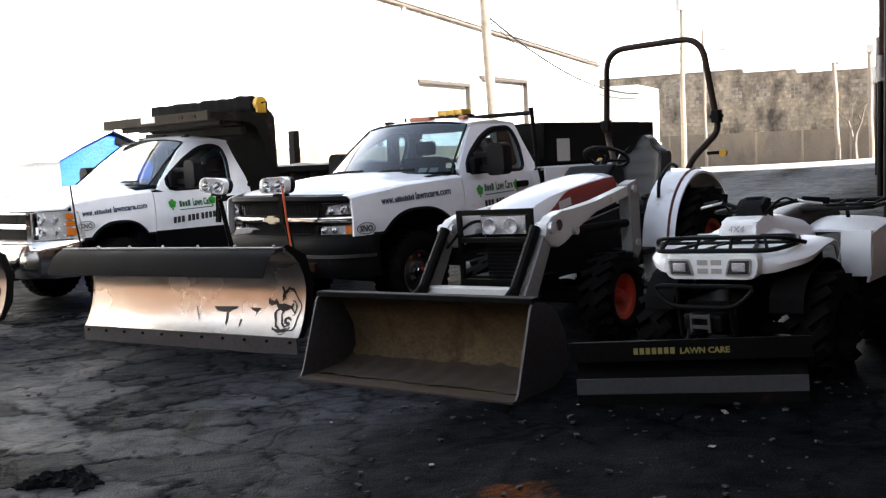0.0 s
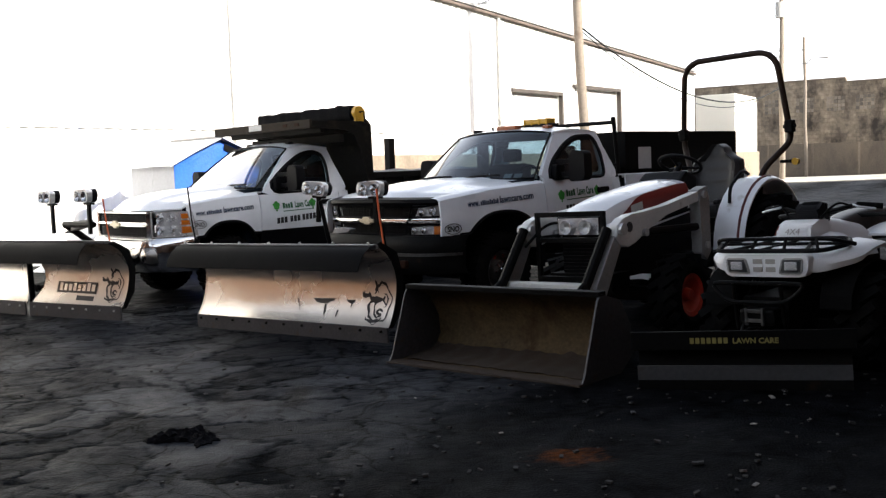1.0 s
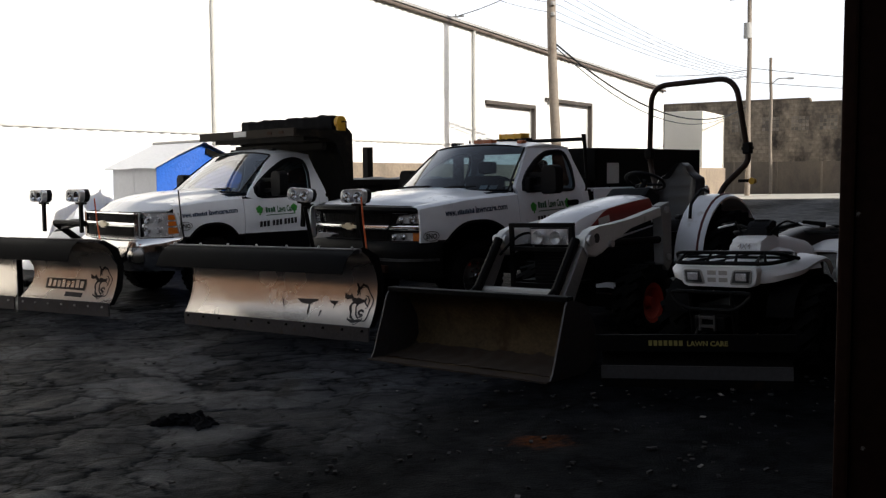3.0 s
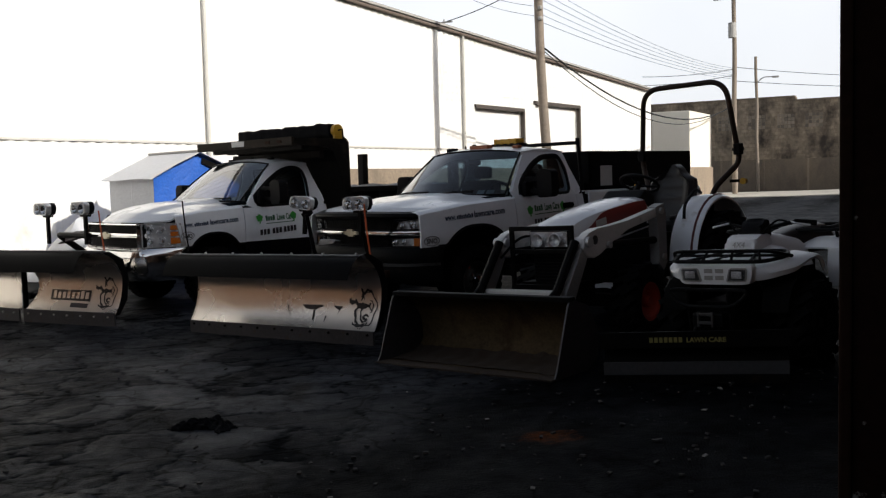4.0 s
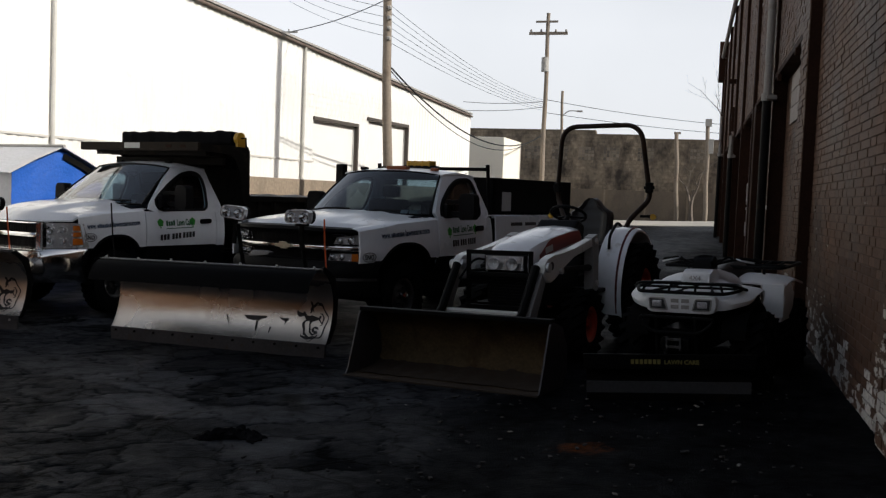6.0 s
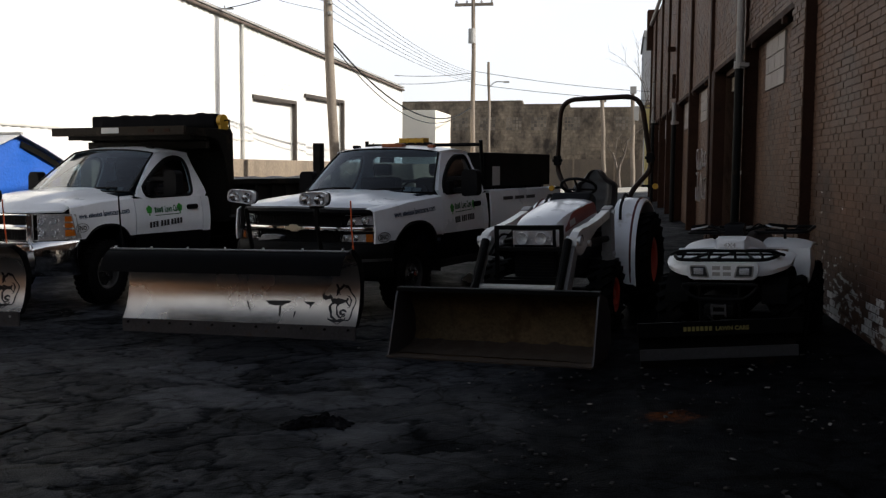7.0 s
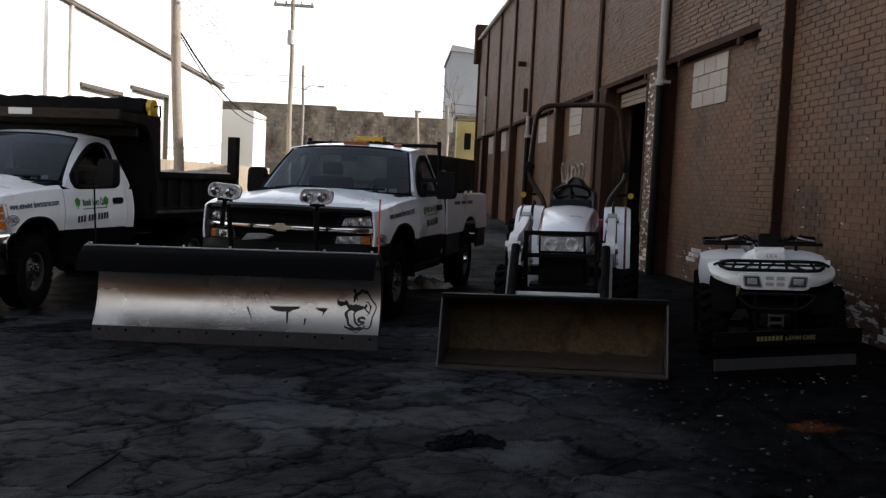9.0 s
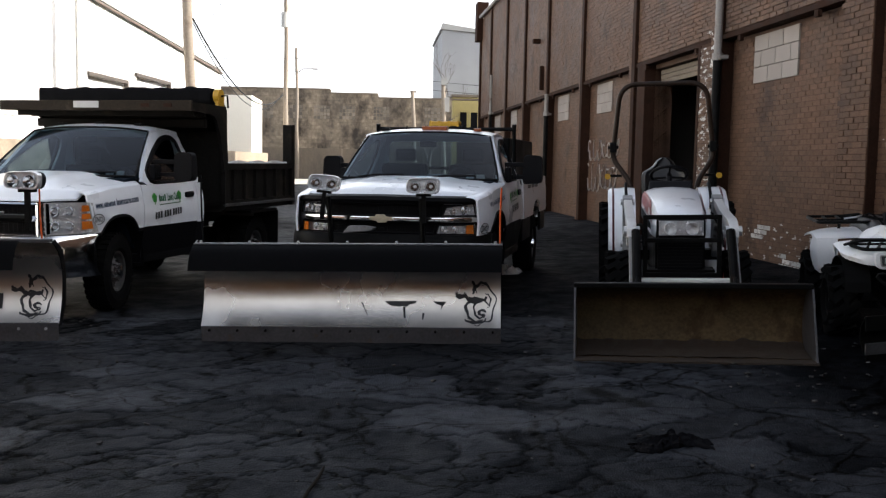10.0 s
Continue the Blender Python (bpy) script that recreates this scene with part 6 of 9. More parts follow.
# ---- white pickup with a straight plow ----
def build_pickup():
    t = thing("pickup_truck", "white pickup truck with black lower panels and green door lettering", "pickup truck", standing(-4.78, 8.69, -16, 0.3))
    p = dict(
        side=[(0.5, 0.94), (0.62, 0.965), (0.8, 1.0), (0.95, 1.01), (1.08, 1.0), (1.2, 0.985), (1.34, 0.955)],
        shoulder=[(-1.0, 1.15), (-0.85, 1.185), (-0.3, 1.25), (0.45, 1.29)], taper=0.1, arch_r=0.6, arch_c=-0.13, arch_z=0.46, arch_top=1.03,
        belt=1.31, nose=-1.06, fender_front=-0.93, nose_bow=0.16, bumper_top=0.83, sill=0.84, crown=0.05, bulge=0.025, cowl=1.34, door_front=0.54, door_rear=1.7, cab_rear=1.87,
        tumble=0.38, ws_bow=0.24, ws_base=(0.9, 0.45, 1.345), ws_top=(0.72, 0.95, 1.83), roof_rear=1.72, roof_crown=0.055,
        window=[(0.62, 1.33), (0.77, 1.51), (1.04, 1.69), (1.27, 1.785), (1.6, 1.8), (1.66, 1.6), (1.61, 1.33)], mirror=(1.24, 0.8, 1.46), length=4.7, wheelbase=3.4,
        rocker=BLACK_PLASTIC, web=(-0.63, 0.33, 1.095, 1.14), name=(0.84, 1.34, 1.13, 1.15), number=(0.84, 1.4, 0.965, 0.99), logos=((0.78, 1.15), (1.4, 1.18)), badge=(-0.81, 0.895),
        stickers=((0, 13, GREY_PAINT), (0, 14, TRIM_GREY)))
    half, gx = build_cab(t, p)
    lettering(t, half, p)
    # face: black mesh grille in two openings, a chrome bar, slanted lamps above and below it
    face = table([(0.0, -1.06), (0.35, -1.05), (0.58, -1.02), (0.75, -0.955), (0.88, -0.87), (0.95, -0.78)])
    nose = lambda u: face(abs(u))
    bm = bmesh.new()
    sheet(bm, [[(u, nose(u) + 0.07, z) for u in np.linspace(-0.9, 0.9, 25)] for z in (0.82, 0.95, 1.05, 1.16)])
    for z0, z1, w in ((1.015, 1.125, 0.575), (0.85, 0.945, 0.52)):
        for k in range(6):
            z = mix(z0 + 0.008, z1 - 0.008, k / 5)
            sweep(bm, [(u, nose(u) + 0.03, z) for u in np.linspace(-w, w, 13)], 0.004, 4)
        for u in np.linspace(-w, w, 25):
            sweep(bm, [(u, nose(u) + 0.03, z0), (u, nose(u) + 0.03, z1)], 0.004, 4)
    part("grille", bm, BLACK_PLASTIC, t, "black mesh grille")
    bm = bmesh.new()
    for z0, z1, w in ((1.01, 1.13, 0.59), (0.845, 0.95, 0.535)):
        loop = [(u, nose(u) + 0.005, z0) for u in np.linspace(-w + 0.03, w - 0.03, 13)] + [(u, nose(u) + 0.005, z1) for u in np.linspace(w, -w, 13)]
        sweep(bm, loop, 0.013, 6, closed=True)
    part("grille_frame", bm, LOWER_PAINT, t, smooth=True)
    bm = bmesh.new()
    sheet(bm, [[(u, nose(u) - dy, z) for u in np.linspace(-0.9, 0.9, 31)] for dy, z in ((0.0, 0.952), (0.022, 0.96), (0.028, 0.98), (0.022, 1.0), (0.0, 1.008))])
    part("chrome_bar", pushed(bm, 0, 0.03), CHROME, t, "chrome bar across the grille", smooth=True)
    bm = bmesh.new()
    extrude(bm, [(-0.11, 0.968), (-0.04, 0.968), (-0.035, 0.945), (0.055, 0.945), (0.05, 0.968), (0.12, 0.968), (0.11, 1.0), (0.04, 1.0), (0.035, 1.023), (-0.055, 1.023), (-0.05, 1.0), (-0.12, 1.0)], "y", -1.115, -1.085, 0.006)
    part("emblem", bm, EMBLEM, t, "plain pale gold emblem")
    for s in (1, -1):
        nose_lamp(t, "headlamp", s, ((0.585, 1.02), (0.885, 1.02), (0.865, 1.138), (0.62, 1.1)), face, ((0.68, 1.058, 0.03), (0.79, 1.07, 0.042)))
        nose_lamp(t, "fog_lamp", s, ((0.525, 0.843), (0.875, 0.84), (0.87, 0.937), (0.55, 0.925)), face, ((0.6, 0.884, 0.03), (0.7, 0.886, 0.03)), (((0.8, 0.846), (0.873, 0.844), (0.868, 0.932), (0.8, 0.932)),))
    bm = bmesh.new()
    rows = [[(u, -1.12 + 0.36 * (abs(u) / 1.02) ** 6 + dy, z) for u in np.linspace(-1.02, 1.02, 61)] for dy, z in ((0.03, 0.46), (0.0, 0.52), (0.0, 0.6), (0.012, 0.66), (0.0, 0.7), (0.01, 0.78), (0.06, 0.835))]
    sheet(bm, rows)
    part("bumper", pushed(bm, 0, 0.05), BLACK_STEEL, t, "black steel front bumper", smooth=True)
    bm = bmesh.new()
    sheet(bm, [[(u, -1.135 + 0.36 * (abs(u) / 1.03) ** 6, z) for u in np.linspace(-1.03, 1.03, 61)] for z in (0.64, 0.668)])
    part("bumper_strip", pushed(bm, 0, 0.02), RIM_STEEL, t)
    for s in (1, -1):
        part("tow_hook", boxes((s * 0.52, s * 0.62, -1.15, -1.08, 0.52, 0.6), bevel=0.012), RUST_STEEL, t)
    bm = bmesh.new()
    sheet(bm, [[(u, nose(u) + dy, z + 0.012 * (1 - abs(u) / 0.92)) for u in np.linspace(-0.92, 0.92, 25)] for dy, z in ((-0.012, 1.128), (-0.035, 1.155), (-0.025, 1.188), (0.05, 1.205))])
    part("bug_shield", thick(bm, 0.008), BLACK_PLASTIC, t, "black plastic hood guard", smooth=True)
    # bed
    bed_x = table([(0.6, 0.97), (0.85, 1.01), (1.15, 1.0), (1.34, 0.985)])
    low = lambda y: max(0.83, 0.46 + 0.56 * (1 - abs((y - 3.4) / 0.6) ** 2.6) ** 0.5) if abs(y - 3.4) < 0.6 else 0.83
    ys = sorted({*np.linspace(1.94, 4.62, 30), *(3.4 + 0.6 * math.sin(a) for a in np.linspace(-1.55, 1.55, 21))})
    for s in (1, -1):
        bm = bmesh.new()
        sheet(bm, [[(s * bed_x(mix(low(y), 1.33, k / 8)), y, mix(low(y), 1.33, k / 8)) for k in range(9)] + [(s * 0.9, y, 1.345), (s * 0.88, y, 1.3)] for y in ys])
        part("bed_side", pushed(bm, -0.02 * s), WHITE_PAINT, t, smooth=True)
        for y0, y1 in ((1.94, 2.79), (4.01, 4.62)):
            part("lower_bed_panel", boxes((s * 0.95, s * 0.99, y0, y1, 0.55, 0.835), bevel=0.008), LOWER_PAINT, t)
        bm = bmesh.new()
        for k in range(3):
            y = 2.35 + k * 0.42
            vs = [bm.verts.new((s * (bed_x(z) + 0.004), u, z)) for u, z in ((y, 1.2), (y + 0.34, 1.2), (y + 0.34, 1.245), (y, 1.245))]
            bm.faces.new(vs)
        part("bed_lettering", bm, BLACK_INK, t)
        part("wheel_house", boxes((s * 0.52, s * 0.95, 2.85, 3.95, 0.95, 1.02)), BLACK_PLASTIC, t)
        part("tail_lamp", boxes((s * 0.9, s * 0.99, 4.6, 4.66, 1.0, 1.3), bevel=0.012), RED, t)
    part("tailgate", boxes((-0.88, 0.88, 4.58, 4.64, 0.72, 1.33), bevel=0.015), WHITE_PAINT, t)
    part("bed_floor", boxes((-0.9, 0.9, 1.94, 4.6, 0.82, 0.87), (-0.9, 0.9, 1.94, 1.98, 0.82, 1.33)), BLACK_STEEL, t)
    part("rear_bumper", boxes((-0.95, 0.95, 4.7, 4.82, 0.55, 0.72), bevel=0.02), CHROME, t)
    for x, y in ((0.83, -0.1), (-0.83, -0.1), (0.84, 3.4), (-0.84, 3.4)):
        build_wheel(t, x, y, 0.41, 0.26, 1 if x > 0 else -1, 0.22, RIM_STEEL)
    # lights on the roof
    part("roof_lamp", boxes((-0.08, 0.22, 0.93, 1.03, 1.895, 1.94), bevel=0.01), AMBER_DULL, t, "amber cab marker light")
    for x in (-0.55, 0.55):
        bm = bmesh.new()
        box(bm, x - 0.045, x + 0.045, 1.06, 1.14, 1.885, 1.925, 0.014)
        part("cab_marker", bm, AMBER_DULL if x > 0 else BLACK_PLASTIC, t)
    bm = bmesh.new()
    rod(bm, (-0.3, 1.1, 1.88), (-0.3, 1.1, 1.95), 0.016, 0.01)
    part("antenna_base", bm, BLACK_PLASTIC, t)
    # rack bar behind the cab
    bm = bmesh.new()
    sweep(bm, bend([(-0.87, 1.97, 1.3), (-0.87, 1.9, 1.88), (-0.87, 1.89, 1.94), (0.87, 1.89, 1.94), (0.87, 1.97, 1.3)], 0.04), 0.024, 8)
    for x in (-0.87, 0.87):
        sweep(bm, [(x, 1.89, 1.92), (x, 1.88, 2.0)], 0.028, 8)
    sweep(bm, [(-0.85, 1.94, 1.45), (0.86, 1.94, 1.45)], 0.02, 8)
    part("rack_bar", bm, BLACK_STEEL, t)
    return t



def build_beacon(truck):
    b = thing("beacon_bar", "yellow warning light bar on the pickup's roof", "warning light", truck.matrix_world @ pose(0.08, 1.5, 1.935))
    bm = bmesh.new()
    box(bm, -0.17, 0.17, -0.075, 0.075, 0.02, 0.085, 0.022)
    for x in (-0.17, -0.06, 0.06, 0.17):
        box(bm, x - 0.012, x + 0.012, -0.08, 0.08, 0.018, 0.09, 0.004)
    part("lens", bm, YELLOW, b)
    part("base", boxes((-0.24, 0.24, -0.075, 0.075, -0.012, 0.03), bevel=0.01), BLACK_PLASTIC, b)


def build_spreader(truck):
    s = thing("salt_spreader", "black steel hopper spreader filling the pickup's bed", "spreader", truck.matrix_world @ pose(0.42, 0, 0.872) @ Matrix.Diagonal((0.46, 1, 1, 1)))
    bm = bmesh.new()
    sheet(bm, [[(-0.72, 2.3, 0.95), (-0.3, 2.5, 0.1), (0.3, 2.5, 0.1), (0.72, 2.3, 0.95)], [(-0.72, 4.7, 0.95), (-0.3, 4.4, 0.1), (0.3, 4.4, 0.1), (0.72, 4.7, 0.95)]])
    for y, yb in ((2.3, 2.5), (4.7, 4.4)):
        bm.faces.new([bm.verts.new(q) for q in ((-0.72, y, 0.95), (-0.3, yb, 0.1), (0.3, yb, 0.1), (0.72, y, 0.95))])
    part("hopper", thick(bm, 0.02), BLACK_STEEL, s)
    part("rim", boxes((-0.75, 0.75, 2.26, 2.31, 0.55, 0.97), (-0.75, 0.75, 4.7, 4.76, 0.5, 0.97), (-0.75, -0.7, 2.26, 4.76, 0.5, 0.97), (0.7, 0.75, 2.26, 4.76, 0.5, 0.97), bevel=0.006), BLACK_STEEL, s)
    bm = bmesh.new()
    sheet(bm, [[(-0.71, y, 0.93), (0, y, 0.97 + 0.02 * math.sin(4 * y)), (0.71, y, 0.93)] for y in np.linspace(2.3, 4.72, 10)])
    part("cover", thick(bm, 0.01), CLOTH_DARK, s, "black sheet over the hopper")
    for y in (2.6, 3.2, 3.8, 4.4):
        for x in (-1, 1):
            bm = bmesh.new()
            extrude(bm, [(x * 0.76, 0.5), (x * 0.7, 0.5), (x * 0.42, 0.0), (x * 0.5, 0.0)], "y", y - 0.02, y + 0.02)
            part("rib", bm, BLACK_STEEL, s)
    part("frame", boxes((-0.5, -0.42, 2.3, 4.7, 0.0, 0.1), (0.42, 0.5, 2.3, 4.7, 0.0, 0.1), (-0.3, 0.3, 4.5, 5.05, 0.02, 0.14)), BLACK_STEEL, s)
    bm = bmesh.new()
    extrude(bm, [(4.76, 0.95), (5.0, 0.66), (5.05, 0.3), (4.76, 0.2)], "x", -0.3, 0.3, 0.01)
    part("chute", bm, BLACK_STEEL, s)
    part("placard", boxes((0.756, 0.762, 2.5, 2.76, 0.52, 0.78)), GREY_PAINT, s, "pale grey placard")


# ---- white dump truck ----
def build_dump_truck():
    t = thing("dump_truck", "white dump truck with a black steel body and green door lettering", "dump truck", standing(-8.67, 8.89, -17, 0.3))
    p = dict(
        side=[(0.5, 0.95), (0.62, 0.97), (0.8, 1.0), (0.95, 1.015), (1.08, 1.01), (1.2, 0.99), (1.34, 0.955)],
        shoulder=[(-1.05, 1.14), (-0.85, 1.185), (-0.3, 1.255), (0.45, 1.3)], taper=0.06, arch_r=0.44, arch_c=-0.15, arch_z=0.46, arch_top=0.985,
        belt=1.285, nose=-1.12, fender_front=-0.7, nose_bow=0.38, bumper_top=0.82, sill=0.82, crown=0.06, bulge=0.04, cowl=1.37, door_front=0.31, door_rear=1.53, cab_rear=1.72,
        tumble=0.38, ws_bow=0.08, ws_base=(0.91, 0.3, 1.375), ws_top=(0.73, 0.9, 1.87), roof_rear=1.54, roof_crown=0.06,
        window=[(0.51, 1.43), (0.545, 1.3), (1.41, 1.315), (1.455, 1.63), (1.42, 1.79), (1.28, 1.835), (1.08, 1.8), (0.83, 1.66)], mirror=(1.32, 0.64, 1.485), length=4.6, wheelbase=3.2,
        rocker=BLACK_PLASTIC, web=(-0.6, 0.2, 1.07, 1.115), name=(0.61, 1.1, 1.095, 1.11), number=(0.53, 1.13, 0.905, 0.945), logos=((0.535, 1.14), (1.09, 1.155)), badge=(-0.56, 0.965),
        stickers=((0, 13, GREY_PAINT), (0, 14, TRIM_GREY)))
    half, gx = build_cab(t, p)
    lettering(t, half, p)
    face = table([(0.0, -1.13), (0.5, -1.115), (0.7, -1.085), (0.78, -1.05), (0.86, -0.96), (0.94, -0.83), (1.0, -0.71), (1.05, -0.58)])
    nose = lambda u: face(abs(u))
    bm = bmesh.new()
    sheet(bm, [[(u, nose(u) + 0.05, z) for u in np.linspace(-0.75, 0.75, 15)] for z in (0.82, 0.95, 1.08, 1.15)])
    for z0, z1 in ((0.85, 0.96), (1.02, 1.11)):
        for k in range(5):
            sweep(bm, [(u, nose(u) + 0.03, mix(z0, z1, k / 4)) for u in np.linspace(-0.7, 0.7, 13)], 0.005, 4)
        for u in np.linspace(-0.68, 0.68, 29):
            sweep(bm, [(u, nose(u) + 0.03, z0), (u, nose(u) + 0.03, z1)], 0.005, 4)
    part("grille", bm, BLACK_PLASTIC, t, "black mesh grille")
    bm = bmesh.new()
    for z0, z1 in ((0.965, 1.015), (1.112, 1.14), (0.825, 0.85)):
        sheet(bm, [[(u, nose(u) - d, z) for u in np.linspace(-0.74, 0.74, 21)] for d, z in ((0.0, z0), (0.02, mix(z0, z1, 0.5)), (0.0, z1))])
    for s in (1, -1):
        sheet(bm, [[(s * u, nose(u) - d, z) for u, d in ((0.685, 0.0), (0.715, 0.02), (0.75, 0.0))] for z in (0.825, 0.95, 1.06, 1.14)])
    part("chrome_surround", pushed(bm, 0, 0.03), CHROME, t, "chrome grille surround", smooth=True)
    bm = bmesh.new()
    extrude(bm, [(-0.13, 0.972), (-0.045, 0.972), (-0.04, 0.945), (0.06, 0.945), (0.055, 0.972), (0.14, 0.972), (0.13, 1.008), (0.045, 1.008), (0.04, 1.035), (-0.06, 1.035), (-0.055, 1.008), (-0.14, 1.008)], "y", -1.185, -1.155, 0.006)
    part("emblem", bm, EMBLEM, t, "plain pale gold emblem")
    for s in (1, -1):
        nose_lamp(t, "headlamp", s, ((0.77, 0.838), (1.025, 0.845), (1.003, 1.132), (0.765, 1.135)), face, ((0.82, 0.915, 0.045), (0.82, 1.055, 0.045), (0.9, 0.915, 0.04), (0.9, 1.055, 0.04)),
                  (((0.965, 0.875), (1.018, 0.88), (1.012, 0.955), (0.965, 0.955)), ((0.965, 0.975), (1.01, 0.975), (1.008, 1.03), (0.965, 1.03)), ((0.965, 1.05), (1.006, 1.05), (1.0, 1.11), (0.965, 1.11))), TRIM_GREY)
    bm = bmesh.new()
    sheet(bm, [[(u, face(min(1.05, abs(u) * 0.985)) - 0.09 + dy, z) for u in np.linspace(-1.05, 1.05, 49)] for dy, z in ((0.07, 0.42), (0.015, 0.5), (0.0, 0.6), (0.0, 0.72), (0.02, 0.79), (0.08, 0.825))])
    part("bumper", pushed(bm, 0, 0.04), CHROME, t, "bright chrome front bumper", smooth=True)
    for x, y, o in ((0.84, -0.12, 1), (-0.84, -0.12, -1), (0.92, 3.2, 1), (-0.92, 3.2, -1), (0.62, 3.2, -1), (-0.62, 3.2, 1)):
        w = build_wheel(t, x, y, 0.4, 0.24, o, 0.21, RIM_STEEL)
        if y < 1:  # steered to the left
            w.matrix_basis = w.matrix_basis @ pose(0, 0, 0, 0, 0, 10)
    for x in (-0.5, 0.0, 0.5):
        bm = bmesh.new()
        box(bm, x - 0.05, x + 0.05, 1.06, 1.13, 1.95 - 0.06 * x * x, 1.985 - 0.06 * x * x, 0.01)
        part("cab_marker", bm, BLACK_PLASTIC, t)
    # steel body
    body = thing("dump_body", "", "")
    body.parent = t
    y0, y1 = 1.92, 4.2
    part("floor", boxes((-1.08, 1.08, y0, y1, 0.92, 1.0)), DUMP_STEEL, body)
    for s in (1, -1):
        side = part("side_wall", boxes((s * 1.08, s * 1.14, y0, y1, 0.92, 1.44), (s * 1.06, s * 1.19, y0, y1, 1.44, 1.52), (s * 1.08, s * 1.17, y0, y1, 1.0, 1.06), bevel=0.008), DUMP_STEEL, body)
        for y in np.linspace(y0 + 0.3, y1 - 0.3, 6):
            part("stake", boxes((s * 1.138, s * 1.18, y - 0.04, y + 0.04, 1.06, 1.44)), DUMP_STEEL, side)
        part("corner_post", boxes((s * 1.05, s * 1.19, y1 - 0.12, y1, 0.92, 2.07), bevel=0.008), DUMP_STEEL, body)
        part("fender", boxes((s * 0.78, s * 1.14, 2.75, 3.65, 0.86, 0.9)), BLACK_PLASTIC, body)
        part("mud_flap", boxes((s * 0.76, s * 1.12, 3.72, 3.74, 0.25, 0.86)), RUBBER, body)
    part("tailgate", boxes((-1.05, 1.05, y1 - 0.06, y1, 0.95, 1.52), bevel=0.008), DUMP_STEEL, body)
    bm = bmesh.new()
    extrude(bm, [(y0, 0.95), (y0, 1.9), (y0 - 0.08, 2.2), (y0 - 0.02, 2.24), (y0 + 0.06, 2.16), (y0 + 0.07, 1.42), (y0 + 0.14, 0.95)], "x", -1.18, 1.18)
    part("bulkhead", bm, DUMP_STEEL, body)
    for s in (1, -1):
        bm = bmesh.new()
        extrude(bm, [(y0 + 0.07, 1.4), (y0 + 0.02, 2.21), (0.98, 2.21), (0.98, 2.125), (1.5, 2.1), (1.6, 2.08), (1.68, 2.03), (1.72, 1.95), (1.78, 1.85), (y0 - 0.03, 1.4)], "x", s * 1.15, s * 1.19)
        part("shield_side", bm, DUMP_STEEL, body)
    bm = bmesh.new()
    box(bm, -1.16, 1.16, 0.98, y0 + 0.02, 2.17, 2.2)
    for y in (1.2, 1.45, 1.7):
        box(bm, -1.15, 1.15, y - 0.03, y + 0.03, 2.06, 2.17)
    part("cab_shield", bm, DUMP_STEEL, body)
    part("front_beam", boxes((-1.22, 1.24, 0.94, 0.985, 2.11, 2.225), (-1.22, 1.24, 0.985, 1.03, 2.11, 2.13), bevel=0.006), BEAM_BROWN, body, "dusty brown steel beam")
    part("lower_beam", boxes((-1.12, 1.12, 1.5, 1.57, 1.94, 2.04), bevel=0.008), DUMP_STEEL, body)
    for x, w in ((0.62, 0.05), (0.9, 0.05)):
        part("marker_lamp", boxes((x, x + w * 2, 0.932, 0.941, 2.15, 2.19)), RUST_STEEL, body)
    for s in (1, -1):
        bm = bmesh.new()
        rows = [[(s * (1.125 + dx * (0.8 + 0.3 * math.sin(7 * y))), y, 1.52 + dz * (1 + 0.4 * math.sin(11 * y))) for dx, dz in ((-0.06, 0.0), (-0.04, 0.025), (0.03, 0.028), (0.055, 0.0))] for y in np.linspace(y0 + 0.05, y1 - 0.25, 30)]
        sheet(bm, rows)
        part("snow_strip", bm, SNOW, body, "thin strip of snow on the top rail", smooth=True)
        part("lower_rail", boxes((s * 1.14, s * 1.2, y0, y1, 0.985, 1.02), bevel=0.006), RIM_STEEL, body, "scuffed bare steel lower rail")
    part("plate", boxes((-0.24, 0.08, 0.932, 0.94, 2.14, 2.215)), GREY_PAINT, body, "white plate on the beam")
    part("hoist_frame", boxes((-0.45, -0.33, 1.9, 4.5, 0.72, 0.9), (0.33, 0.45, 1.9, 4.5, 0.72, 0.9), (-0.35, 0.35, 2.0, 2.5, 0.5, 0.7)), BLACK_STEEL, body)
    return t


def build_tarp(truck):
    t = thing("tarp_roll", "rolled black load tarp with yellow ends across the dump body", "tarp", truck.matrix_world @ pose(0, 1.78, 2.325))
    bm = bmesh.new()
    rows = []
    for x in np.linspace(-1.22, 1.1, 40):
        w = 1 + 0.06 * math.sin(17 * x) + 0.05 * math.sin(31 * x + 1)
        rows.append([(x, 0.1 * u * w, 0.0 + 0.105 * v * w + 0.006 * math.sin(9 * x)) for u, v in rounded([(-1, -1), (1, -1), (1, 0.85), (-1, 1)], 0.5, 3)])
    sheet(bm, [r + r[:1] for r in rows])
    bm.faces.new([bm.verts.new(q) for q in rows[0]])
    bm.faces.new([bm.verts.new(q) for q in rows[-1]])
    part("roll", bm, CLOTH_DARK, t, smooth=True)
    bm = bmesh.new()
    lathe(bm, [(1.13, 0.001), (1.13, 0.085), (1.2, 0.085), (1.2, 0.001)], "x", 16)
    box(bm, 1.15, 1.19, -0.06, 0.1, -0.12, 0.02)
    part("end_guard", bm, YELLOW, t, "yellow steel end guard")
    bm = bmesh.new()
    sweep(bm, [(1.2, 0, 0), (1.27, 0.02, 0.01), (1.28, 0.02, -0.14)], 0.012, 6)
    part("crank", bm, BLACK_STEEL, t)


